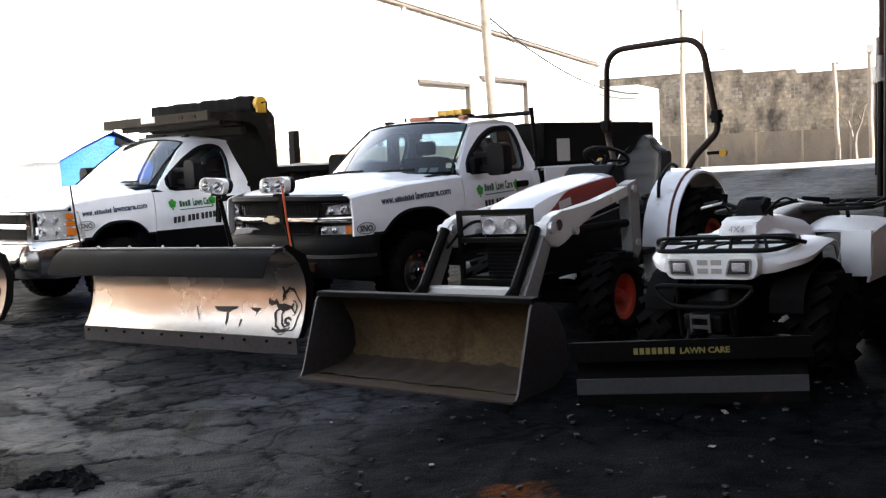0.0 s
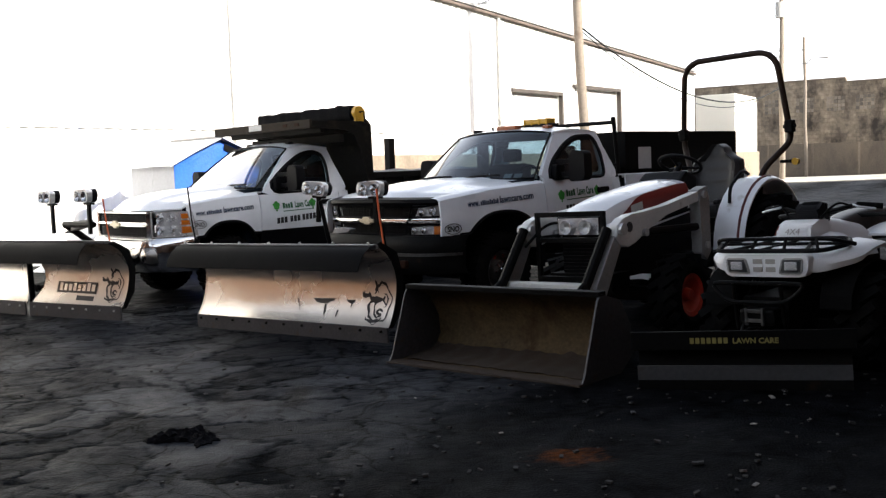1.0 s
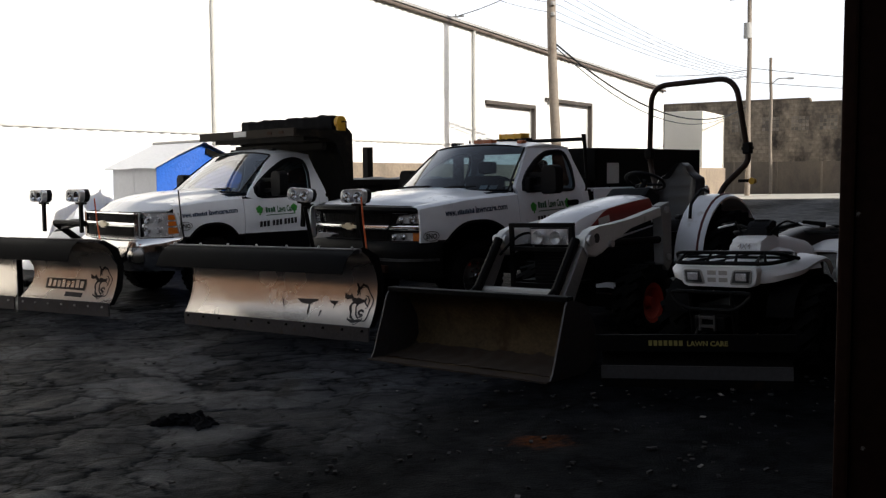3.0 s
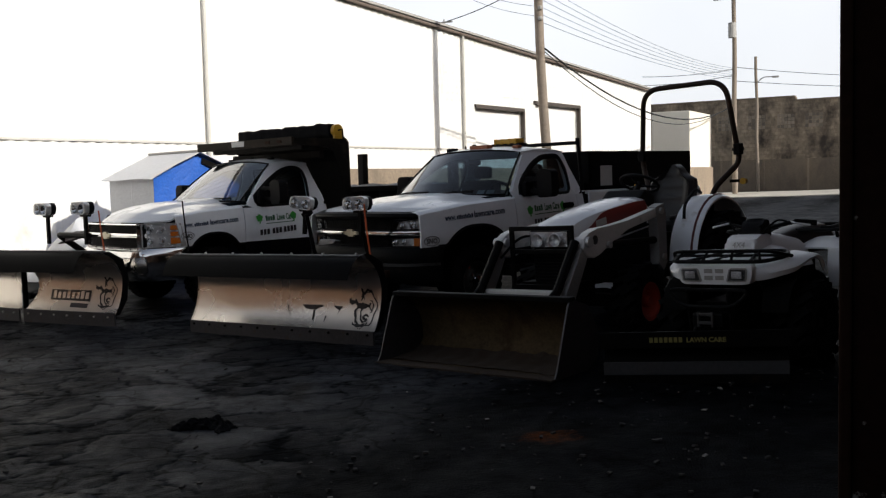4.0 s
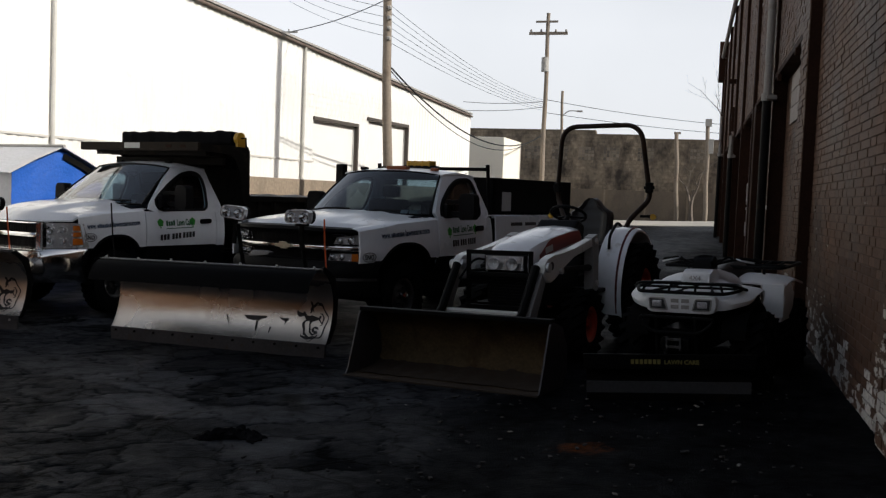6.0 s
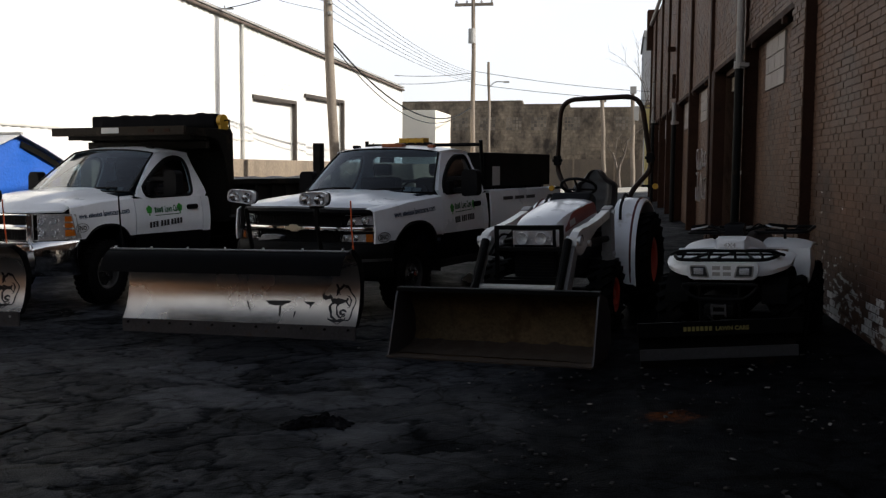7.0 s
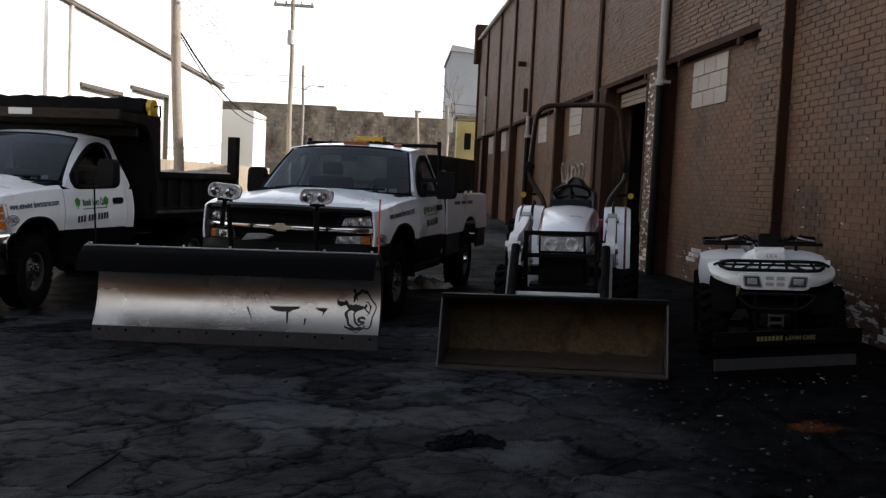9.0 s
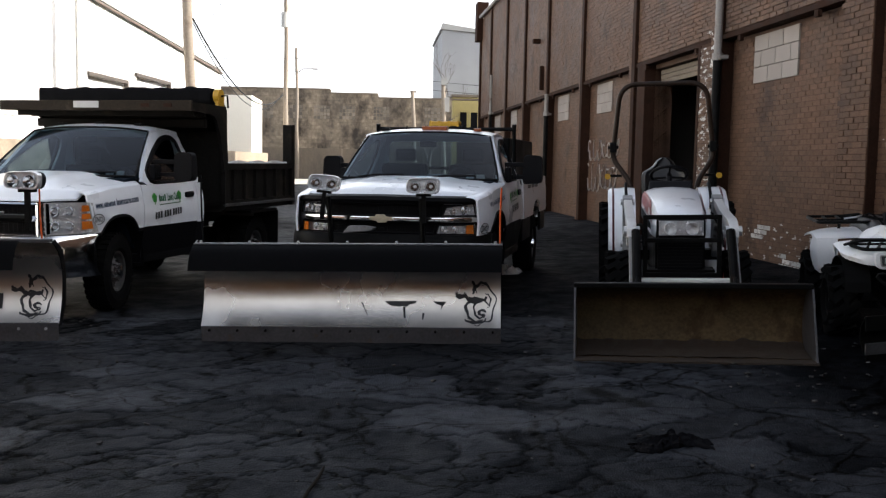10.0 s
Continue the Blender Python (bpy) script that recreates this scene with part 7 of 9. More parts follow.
pickup = build_pickup()
build_beacon(pickup)
build_spreader(pickup)
dump_truck = build_dump_truck()
build_tarp(dump_truck)

# ---- snow plows ----
MOLD = [(0.0, 0.13), (0.03, 0.17), (0.075, 0.25), (0.11, 0.34), (0.135, 0.44), (0.145, 0.53), (0.13, 0.62), (0.09, 0.71), (0.025, 0.785), (-0.05, 0.835), (-0.13, 0.865)]


def curved_blade(bm, x0, x1, cut0=None, cut1=None, cols=24, by=0.008):
    """The curved moldboard between x0 and x1; cut0 and cut1 give the ends as functions of height."""
    rows = []
    for y, z in MOLD:
        a, b = (cut0(z) if cut0 else x0), (cut1(z) if cut1 else x1)
        rows.append([(mix(a, b, k / cols), y, z) for k in range(cols + 1)])
    sheet(bm, rows)
    return pushed(bm, 0, by + 0.006, 0.003)


def cutting_edge(parent, x0, x1, n):
    edge = part("cutting_edge", boxes((x0, x1, -0.022, 0.0, -0.005, 0.135), bevel=0.004), EDGE_STEEL, parent, "worn dark steel cutting edge")
    for k in range(n):
        x = mix(x0 + 0.07, x1 - 0.07, k / (n - 1))
        bm = bmesh.new()
        rod(bm, (x, -0.021, 0.1), (x, -0.036, 0.1), 0.014, 0.011, 8)
        part("bolt", bm, BLACK_STEEL, edge)


def flap(parent, x0, x1):
    bm = bmesh.new()
    sheet(bm, [[(mix(x0, x1 - 0.05 * (0.89 - z), k / 16), y - 0.006 * math.sin(9 * k), z) for k in range(17)] for y, z in ((-0.13, 0.862), (-0.2, 0.85), (-0.27, 0.805), (-0.32, 0.735), (-0.35, 0.66))])
    part("rubber_flap", pushed(bm, 0.0, 0.012, 0.006), FLAP, parent, "black rubber snow deflector", smooth=True)
    rail = part("top_rail", boxes((x0, x1, -0.165, -0.1, 0.862, 0.874), (x0, x1, -0.11, -0.08, 0.83, 0.866), bevel=0.003), RAIL, parent)
    n = max(3, round((x1 - x0) / 0.36))
    for k in range(n):
        bm = bmesh.new()
        x = mix(x0 + 0.06, x1 - 0.06, k / (n - 1))
        rod(bm, (x, -0.14, 0.872), (x, -0.145, 0.892), 0.014, 0.011, 8)
        part("bolt", bm, ALLOY, rail)


def marker_rod(parent, x, mat, z1=1.42):
    bm = bmesh.new()
    sweep(bm, [(x, 0.02, 0.8), (x, -0.02, 1.1), (x + 0.01, -0.05, z1)], 0.008, 6)
    part("marker_rod", bm, mat, parent)


def wear_decal(bm, cx, cz, scale, seed):
    """A worn dark sticker: broken looping strokes and blots that follow the blade."""
    rnd = random.Random(seed)
    back = table([(z, y) for y, z in MOLD])

    def stroke(pts, w0, w1):
        left, right = [], []
        n = len(pts)
        for i, (u, v) in enumerate(pts):
            (a, b), (c, d) = pts[max(0, i - 1)], pts[min(n - 1, i + 1)]
            l = math.hypot(c - a, d - b) or 1
            w = scale * mix(w0, w1, math.sin(math.pi * i / (n - 1))) * rnd.uniform(0.7, 1.3)
            for side, out in ((1, left), (-1, right)):
                x, z = cx + scale * u - side * w * (d - b) / l, cz + scale * v + side * w * (c - a) / l
                out.append(bm.verts.new((x, back(z) - 0.004, z)))
        for i in range(n - 1):
            bm.faces.new((left[i], left[i + 1], right[i + 1], right[i]))

    def arc(x, z, rx, rz, a0, a1, n=14):
        return [(x + rx * (1 + 0.1 * math.sin(5 * a)) * math.cos(a), z + rz * (1 + 0.08 * math.sin(7 * a + 1)) * math.sin(a)) for a in np.linspace(a0, a1, n)]

    stroke(arc(0.05, -0.05, 0.72, 0.85, -1.9, 1.5, 22), 0.012, 0.035)
    stroke(arc(0.0, -0.3, 0.5, 0.48, 0.3, 5.2, 20), 0.02, 0.06)
    stroke(arc(0.12, -0.28, 0.28, 0.36, 1.2, 5.6), 0.02, 0.05)
    stroke(arc(-0.1, -0.62, 0.52, 0.2, 3.4, 6.1), 0.02, 0.06)
    stroke(arc(-0.05, 0.32, 0.5, 0.26, 2.8, 6.0), 0.03, 0.1)
    stroke(arc(0.22, 0.5, 0.3, 0.34, 0.4, 3.5), 0.02, 0.07)
    stroke(arc(-0.3, 0.62, 0.16, 0.3, -1.2, 1.4), 0.02, 0.08)
    stroke(arc(-0.72, 0.34, 0.2, 0.1, 2.5, 6.6), 0.04, 0.1)
    stroke(arc(0.36, 0.06, 0.2, 0.3, -1.4, 1.8), 0.01, 0.04)
    stroke(arc(0.2, -0.42, 0.14, 0.1, 0, 5.5), 0.03, 0.06)


def blade_back(parent, x0, x1):
    """Ribs and push frame behind the blade."""
    for x in np.linspace(x0 + 0.1, x1 - 0.1, 5):
        bm = bmesh.new()
        extrude(bm, [(y + 0.016, z) for y, z in MOLD[:-1]] + [(0.16, 0.84), (0.27, 0.55), (0.2, 0.2)], "x", x - 0.006, x + 0.006)
        part("rib", bm, BLACK_STEEL, parent)


def build_straight_plow():
    p = thing("snow_plow", "straight stainless steel snow plow with torn sticker and rubber flap", "snow plow", standing(-5.35, 6.61, -6.84))
    bm = curved_blade(bmesh.new(), -1.3, 1.3)
    part("moldboard", bm, STAINLESS, p, "curved stainless steel moldboard", smooth=True)
    cutting_edge(p, -1.3, 1.3, 11)
    flap(p, -1.305, 1.31)
    blade_back(p, -1.28, 1.28)
    for s in (-1, 1):
        bm = bmesh.new()
        extrude(bm, [(y - 0.006, z) for y, z in MOLD] + [(-0.05, 0.89), (0.16, 0.78), (0.23, 0.55), (0.19, 0.3), (0.06, 0.13)], "x", s * 1.3, s * 1.308)
        part("end_plate", bm, STAINLESS if s < 0 else BLACK_STEEL, p)
    back = table([(z, y) for y, z in MOLD])
    bm = bmesh.new()
    for outline in ([(0.29, 0.345), (0.57, 0.35), (0.56, 0.33), (0.5, 0.318), (0.49, 0.3), (0.45, 0.305), (0.42, 0.3), (0.34, 0.31)], [(0.71, 0.345), (0.83, 0.345), (0.8, 0.31), (0.78, 0.27), (0.785, 0.31), (0.74, 0.325)], [(0.45, 0.3), (0.47, 0.3), (0.475, 0.2), (0.46, 0.21)], [(0.08, 0.34), (0.1, 0.33), (0.15, 0.22), (0.14, 0.23)], [(0.62, 0.25), (0.64, 0.25), (0.63, 0.19), (0.62, 0.2)]):
        bm.faces.new([bm.verts.new((x, back(z) - 0.0045, z)) for x, z in outline])
    tagged(part("torn_sticker", bm, BLACK_INK, p, "torn remains of a dark sticker"), kind="stuff")
    bm = bmesh.new()
    wear_decal(bm, 1.1, 0.34, 0.2, 4)
    tagged(part("worn_decal", bm, BLACK_INK, p, "worn dark printed decal"), kind="stuff")
    marker_rod(p, 1.29, FLAG_ORANGE, 1.34)
    marker_rod(p, -1.27, BLACK_PLASTIC, 1.44)
    # push frame and lift, fixed to the truck behind
    m = p.matrix_world.inverted() @ pickup.matrix_world
    bm = bmesh.new()
    for s in (-1, 1):
        a, b = m @ Vector((s * 0.38, -0.9, 0.42)), Vector((s * 0.28, 0.3, 0.3))
        rod(bm, a, b, 0.05, sides=8)
        c = m @ Vector((s * 0.45, -1.2, 0.5))
        rod(bm, c, m @ Vector((s * 0.45, -1.35, 1.2)), 0.024, sides=6)
    rod(bm, m @ Vector((-0.5, -1.2, 0.55)), m @ Vector((0.52, -1.2, 0.55)), 0.05, sides=8)
    part("push_frame", bm, BLACK_STEEL, p)
    bm = bmesh.new()
    extrude(bm, [(-0.32, 0.85), (-0.04, 0.88), (0.0, 0.91), (-0.1, 0.925), (-0.26, 0.92)], "y", -1.32, -1.24, 0.006)
    bmesh.ops.transform(bm, matrix=m, verts=bm.verts)
    part("lift_arm", bm, RAIL, p, "bare metal lift arm plate")
    for x, y, z, roll, yaw in ((-0.475, -1.39, 1.327, 5, 13), (0.49, -1.435, 1.315, -1, 9)):
        lamp = plow_lamp(p, -0.35)
        lamp.matrix_basis = m @ pose(x, y, z, 0, roll, yaw)


def build_v_plow():
    p = thing("snow_plow", "hinged stainless steel v-plow with two wings and black flaps", "snow plow", standing(-9.5, 6.83, 0))
    notch = lambda z: 0.05 + 0.13 * max(0.0, 1 - ((z - 0.42) / 0.23) ** 2)
    back = table([(z, y) for y, z in MOLD])
    for s in (1, -1):
        wing = thing("wing", "", "")
        wing.parent = p
        wing.matrix_basis = pose(0, 0, 0, 0, 0, 0 if s > 0 else -4)
        a, b = (0.04, 1.62) if s > 0 else (-1.6, -0.04)
        bm = curved_blade(bmesh.new(), a, b, (lambda z: notch(z)) if s > 0 else None, None if s > 0 else (lambda z: -notch(z)))
        part("moldboard", bm, STAINLESS, wing, smooth=True)
        part("cutting_edge", boxes((a, b, -0.022, 0.0, -0.005, 0.16), bevel=0.004), EDGE_STEEL, wing)
        for k in range(7):
            bm = bmesh.new()
            x = mix(a + 0.1, b - 0.1, k / 6)
            rod(bm, (x, -0.021, 0.11), (x, -0.036, 0.11), 0.014, 0.011, 8)
            part("bolt", bm, ALLOY, wing)
        bm = bmesh.new()
        f0, f1 = (a - 0.1, b - 0.25) if s > 0 else (a, b)
        sheet(bm, [[(mix(f0, f1, k / 10), y, z) for k in range(11)] for y, z in ((-0.13, 0.89), (-0.2, 0.875), (-0.27, 0.82), (-0.32, 0.74), (-0.35, 0.66))])
        part("rubber_flap", pushed(bm, 0, 0.012, 0.006), FLAP, wing, smooth=True)
        part("top_rail", boxes((a, b, -0.165, -0.08, 0.87, 0.9), bevel=0.003), EDGE_STEEL, wing)
        bm = bmesh.new()
        e = b if s > 0 else a
        extrude(bm, [(y - 0.006, z) for y, z in MOLD] + [(-0.05, 0.89), (0.16, 0.78), (0.23, 0.55), (0.19, 0.3), (0.06, 0.13)], "x", e, e + s * 0.008)
        part("end_plate", bm, BLACK_STEEL, wing)
        if s > 0:
            bm = bmesh.new()
            bm.faces.new([bm.verts.new((x, back(z) - 0.004, z)) for x, z in ((0.43, 0.28), (1.12, 0.27), (1.12, 0.4), (0.43, 0.4))])
            part("label", bm, BLACK_INK, wing, "dark rectangular label")
            bm = bmesh.new()
            for k in range(8):
                x = 0.47 + k * 0.08
                bm.faces.new([bm.verts.new((u, back(v) - 0.008, v)) for u, v in ((x, 0.3), (x + 0.055, 0.3), (x + 0.055, 0.375 if k % 3 else 0.39), (x, 0.375 if k % 3 else 0.39))])
            tagged(part("label_bars", bm, STAINLESS, wing), kind="stuff")
            bm = bmesh.new()
            bm.faces.new([bm.verts.new((x, back(z) - 0.004, z)) for x, z in ((0.8, 0.2), (1.1, 0.195), (1.1, 0.245), (0.8, 0.25))])
            part("small_label", bm, EDGE_STEEL, wing)
            bm = bmesh.new()
            wear_decal(bm, 1.38, 0.38, 0.2, 11)
            tagged(part("worn_decal", bm, BLACK_INK, wing, "worn dark printed decal"), kind="stuff")
            marker_rod(wing, 1.5, FLAG_ORANGE, 1.36)
    bm = bmesh.new()
    rod(bm, (0, 0.06, 0.02), (0, 0.06, 0.84), 0.035, sides=10)
    part("hinge_post", bm, BLACK_STEEL, p)
    m = p.matrix_world.inverted() @ dump_truck.matrix_world
    bm = bmesh.new()
    for s in (-1, 1):
        rod(bm, m @ Vector((s * 0.4, -1.0, 0.45)), Vector((s * 0.05, 0.15, 0.3)), 0.05, sides=8)
    rod(bm, m @ Vector((-0.5, -1.3, 0.55)), m @ Vector((0.5, -1.3, 0.55)), 0.05, sides=8)
    rod(bm, m @ Vector((0.42, -1.25, 0.5)), m @ Vector((0.42, -1.95, 1.05)), 0.04, sides=8)
    rod(bm, m @ Vector((0.42, -1.95, 1.05)), m @ Vector((1.25, -1.95, 1.06)), 0.035, sides=8)
    part("push_frame", bm, BLACK_STEEL, p)
    bm = bmesh.new()
    extrude(bm, [(0.2, 0.93), (0.85, 1.03), (0.9, 1.1), (0.75, 1.1)], "y", -1.9, -1.8, 0.006)
    bmesh.ops.transform(bm, matrix=m, verts=bm.verts)
    part("lift_arm", bm, RAIL, p)
    for x, y, z in ((0.41, -2.14, 1.37), (1.27, -2.06, 1.38)):
        lamp = plow_lamp(p, -0.42)
        lamp.matrix_basis = m @ pose(x, y, z, 0, 0, 6)


build_straight_plow()
build_v_plow()

# ---- compact tractor with a front loader ----
def ag_tyre(parent, x, y, r, width, out, rim_r, lugs, rim_mat):
    w = thing("wheel", "", "")
    w.parent = parent
    w.matrix_basis = pose(x, y, r)
    h = width / 2
    bm = bmesh.new()
    base = r - 0.035
    lathe(bm, [(-h * 0.75, rim_r), (-h, rim_r + 0.04), (-h, base - 0.06), (-h * 0.8, base), (h * 0.8, base), (h, base - 0.06), (h, rim_r + 0.04), (h * 0.75, rim_r)], "x", 36)
    part("tyre", bm, RUBBER, w)
    bm = bmesh.new()
    for k in range(lugs):
        for s in (-1, 1):
            a = (k + (0.5 if s > 0 else 0)) * math.tau / lugs
            turn = Matrix.Rotation(a, 4, "X")
            slant = Matrix.Rotation(s * radians(38), 4, "Z")
            box(bm, -0.03, h * 1.12, -0.028, 0.028, -0.03, 0.037, m=turn @ Matrix.Translation((0, 0, base)) @ Matrix.Scale(s, 4, (1, 0, 0)) @ slant)
    tagged(part("tread", bm, RUBBER, w), kind="stuff")
    bm = bmesh.new()
    d = out * h * 0.3
    lathe(bm, [(-h * 0.75, rim_r), (h * 0.75, rim_r), (h * 0.8, rim_r + 0.015), (h * 0.7, rim_r - 0.03), (d + 0.02, rim_r - 0.05), (d, rim_r * 0.35), (d + out * 0.05, rim_r * 0.25), (d + out * 0.05, 0.001), (d - out * 0.04, 0.001), (d - out * 0.04, rim_r - 0.04), (-h * 0.7, rim_r - 0.03)], "x", 28)
    part("rim", bm, rim_mat, w, "red-orange steel rim", smooth=True)


def build_tractor():
    t = thing("tractor", "white compact tractor with red hood stripe, roll bar and front loader", "tractor", standing(-2.392, 6.727, -13.3))
    # hood
    bm = bmesh.new()
    top = table([(0.1, 1.03), (0.2, 1.09), (0.35, 1.135), (0.7, 1.19), (1.1, 1.235), (1.3, 1.245)])
    wid = table([(0.1, 0.215), (0.3, 0.235), (0.8, 0.26), (1.3, 0.29)])
    rows = []
    for y in (0.1, 0.13, 0.2, 0.28, 0.4, 0.6, 0.8, 1.0, 1.15, 1.28):
        w, h = wid(y), top(y)
        rows.append([(w * 1.02, y, 0.86 + 0.14 * max(0, (y - 0.5))), (w * 1.03, y, h - 0.16), (w * 0.99, y, h - 0.08), (w * 0.88, y, h - 0.025), (w * 0.6, y, h), (0, y, h + 0.012)] + [(-a, y, z) for a, z in ((w * 0.6, h), (w * 0.88, h - 0.025), (w * 0.99, h - 0.08), (w * 1.03, h - 0.16), (w * 1.02, 0.86 + 0.14 * max(0, (y - 0.5))))])
    sheet(bm, rows)
    part("hood", pushed(bm, 0, 0.02, -0.012), WHITE_PAINT, t, "smooth white hood", smooth=True)
    bm = bmesh.new()
    box(bm, -0.2, 0.2, 0.1, 0.16, 0.55, 0.86, 0.01)
    for z in np.linspace(0.58, 0.84, 10):
        box(bm, -0.19, 0.19, 0.09, 0.1, z - 0.006, z + 0.006)
    part("grille", bm, BLACK_PLASTIC, t)
    part("engine", boxes((-0.22, 0.22, 0.16, 1.3, 0.5, 0.95), (-0.2, 0.2, 1.2, 2.4, 0.42, 0.72), (-0.3, 0.3, 0.05, 0.3, 0.42, 0.56)), BLACK_STEEL, t)
    for s in (1, -1):
        bm = bmesh.new()
        surf = lambda y, z: (s * (wid(y) * 1.03 + 0.004 - 0.25 * max(0, z - (top(y) - 0.16)) ** 1.3), y, z)
        bm.faces.new([bm.verts.new(surf(y, z)) for y, z in ((0.38, 0.9), (0.44, 0.96), (0.6, 0.985), (1.24, 1.06), (1.24, 0.97), (0.8, 0.915))])
        part("side_grille", pushed(bm, s * 0.004), BLACK_PLASTIC, t)
        # red stripe along the hood's shoulder, with the model plate in it
        def skin(y, f):
            w, h = wid(y), top(y)
            ring = ((w * 0.9 + 0.005, h - 0.018), (w * 1.0 + 0.005, h - 0.078), (w * 1.03 + 0.005, h - 0.16))
            q = ring[0] if f <= 0 else None
            k = min(1, int(f * 2))
            (x0, z0), (x1, z1) = ring[k], ring[k + 1]
            g = f * 2 - k
            return (s * mix(x0, x1, g), y, mix(z0, z1, g))
        bm = bmesh.new()
        sheet(bm, [[skin(y, mix(0.75 - 0.65 * smoothstep(0.3, 0.62, y), 0.98 - 0.1 * smoothstep(0.7, 1.28, y), k / 4)) for k in range(5)] for y in np.linspace(0.32, 1.27, 14)])
        part("stripe", pushed(bm, s * 0.002), RED, t, "dark red side stripe", smooth=True)
        bm = bmesh.new()
        sheet(bm, [[tuple(Vector(skin(y, f)) + Vector((s * 0.005, 0, 0.001))) for f in (0.5, 0.68, 0.86)] for y in (0.44, 0.52, 0.6)])
        part("model_plate", pushed(bm, s * 0.002), GREY_PAINT, t, "pale model plate")
    # lamps
    lamp = thing("headlamp", "", "")
    lamp.parent = t
    part("panel", boxes((-0.215, 0.215, 0.07, 0.12, 0.86, 1.015), bevel=0.008), BLACK_PLASTIC, lamp)
    bm = bmesh.new()
    for x in (-0.095, 0.095):
        lathe(bm, [(0.0, 0.001), (-0.02, 0.035), (-0.05, 0.058), (-0.045, 0.062), (0.005, 0.03)], "y", 16, Matrix.Translation((x, 0.06, 0.935)))
    box(bm, -0.195, 0.195, 0.055, 0.068, 0.872, 1.005)
    part("reflector", bm, LAMP_BOWL, lamp)
    bm = bmesh.new()
    sheet(bm, [[(u * 0.2, 0.0 + 0.03 * u ** 4, z) for u in np.linspace(-1, 1, 11)] for z in (0.868, 1.0)])
    part("lens", bm, LAMP_GLASS, lamp, smooth=True)
    # front guard
    guard = thing("front_guard", "", "")
    guard.parent = t
    for z in (1.045, 0.84, 0.53):
        part("cross_bar", boxes((-0.34, 0.34, -0.07, -0.035, z - 0.02, z + 0.02), bevel=0.006), BLACK_STEEL, guard)
    for x in (-0.32, 0.32):
        part("upright", boxes((x - 0.02, x + 0.02, -0.068, -0.037, 0.5, 1.06), bevel=0.006), BLACK_STEEL, guard)
        part("stay", boxes((x - 0.018, x + 0.018, -0.05, 0.3, 0.84, 0.87), bevel=0.006), BLACK_STEEL, guard)
    # loader
    loader = thing("loader", "", "")
    loader.parent = t
    for s in (1, -1):
        x = s * 0.44
        bm = bmesh.new()
        extrude(bm, [(1.26, 1.14), (1.2, 1.07), (0.6, 0.98), (0.36, 0.9), (0.14, 0.8), (0.04, 0.775), (-0.06, 0.8), (-0.12, 0.87), (-0.1, 0.95), (-0.02, 1.0), (0.1, 1.025), (0.26, 1.03), (0.6, 1.06), (1.2, 1.155)], "x", x - 0.042, x + 0.042, 0.012)
        part("upper_arm", bm, GREY_WHITE, loader, "white loader arm")
        bm = bmesh.new()
        extrude(bm, [(-0.1, 0.9), (0.02, 0.88), (-0.42, 0.2), (-0.6, 0.2), (-0.56, 0.28)], "x", x - 0.026, x + 0.026, 0.006)
        part("lower_arm", bm, ARM_GREY, loader, "grey loader arm")
        bm = bmesh.new()
        rod(bm, (x - s * 0.035, -0.13, 0.93), (x - s * 0.035, -0.46, 0.5), 0.04, sides=10)
        rod(bm, (x - s * 0.035, -0.4, 0.58), (x - s * 0.035, -0.68, 0.42), 0.02, sides=8)
        part("dump_cylinder", bm, BLACK_STEEL, loader)
        bm = bmesh.new()
        rod(bm, (x, 0.25, 0.87), (x, 1.2, 0.84), 0.034, sides=10)
        part("lift_cylinder", bm, BLACK_STEEL, loader)
        bm = bmesh.new()
        extrude(bm, [(1.1, 1.15), (1.24, 1.18), (1.28, 1.08), (1.27, 0.62), (1.2, 0.55), (1.12, 0.62), (1.12, 0.9)], "x", x - 0.05, x + 0.05, 0.008)
        part("mast", bm, ARM_GREY, loader, "grey loader mast")
        for y, z, r in ((-0.05, 0.92, 0.045), (1.18, 1.11, 0.03), (1.2, 0.68, 0.03), (0.26, 0.87, 0.03)):
            bm = bmesh.new()
            rod(bm, (x - 0.07, y, z), (x + 0.07, y, z), r, sides=12)
            part("pin", bm, ALLOY, loader)
        bm = bmesh.new()
        rod(bm, (x + s * 0.042, 0.06, 0.93), (x + s * 0.046, 0.06, 0.93), 0.04, sides=14)
        part("round_decal", bm, BLACK_INK, loader)
        bm = bmesh.new()
        sweep(bm, bend([(x - s * 0.05, 1.2, 1.0), (x - s * 0.06, 0.5, 0.92), (x - s * 0.1, 0.1, 0.98), (x - s * 0.1, -0.2, 0.8)], 0.2), 0.012, 6)
        part("hose", bm, RUBBER, loader)
    part("cross_tube", boxes((-0.42, 0.42, -0.4, -0.31, 0.46, 0.54), bevel=0.012), GREY_WHITE, loader, "white cross tube")
    part("mast_frame", boxes((-0.45, 0.45, 1.2, 1.36, 0.52, 0.62)), BLACK_STEEL, loader)
    # deck, dash, seat
    part("deck", boxes((-0.46, 0.46, 1.35, 2.1, 0.56, 0.6), bevel=0.008), BLACK_PLASTIC, t)
    bm = bmesh.new()
    extrude(bm, [(1.26, 0.7), (1.26, 1.23), (1.4, 1.32), (1.58, 1.25), (1.56, 1.1), (1.42, 0.7)], "x", -0.22, 0.22, 0.03)
    part("dashboard", bm, BLACK_PLASTIC, t)
    bm = bmesh.new()
    tilt = Matrix.Translation((0, 1.66, 1.37)) @ Matrix.Rotation(radians(-28), 4, "X")
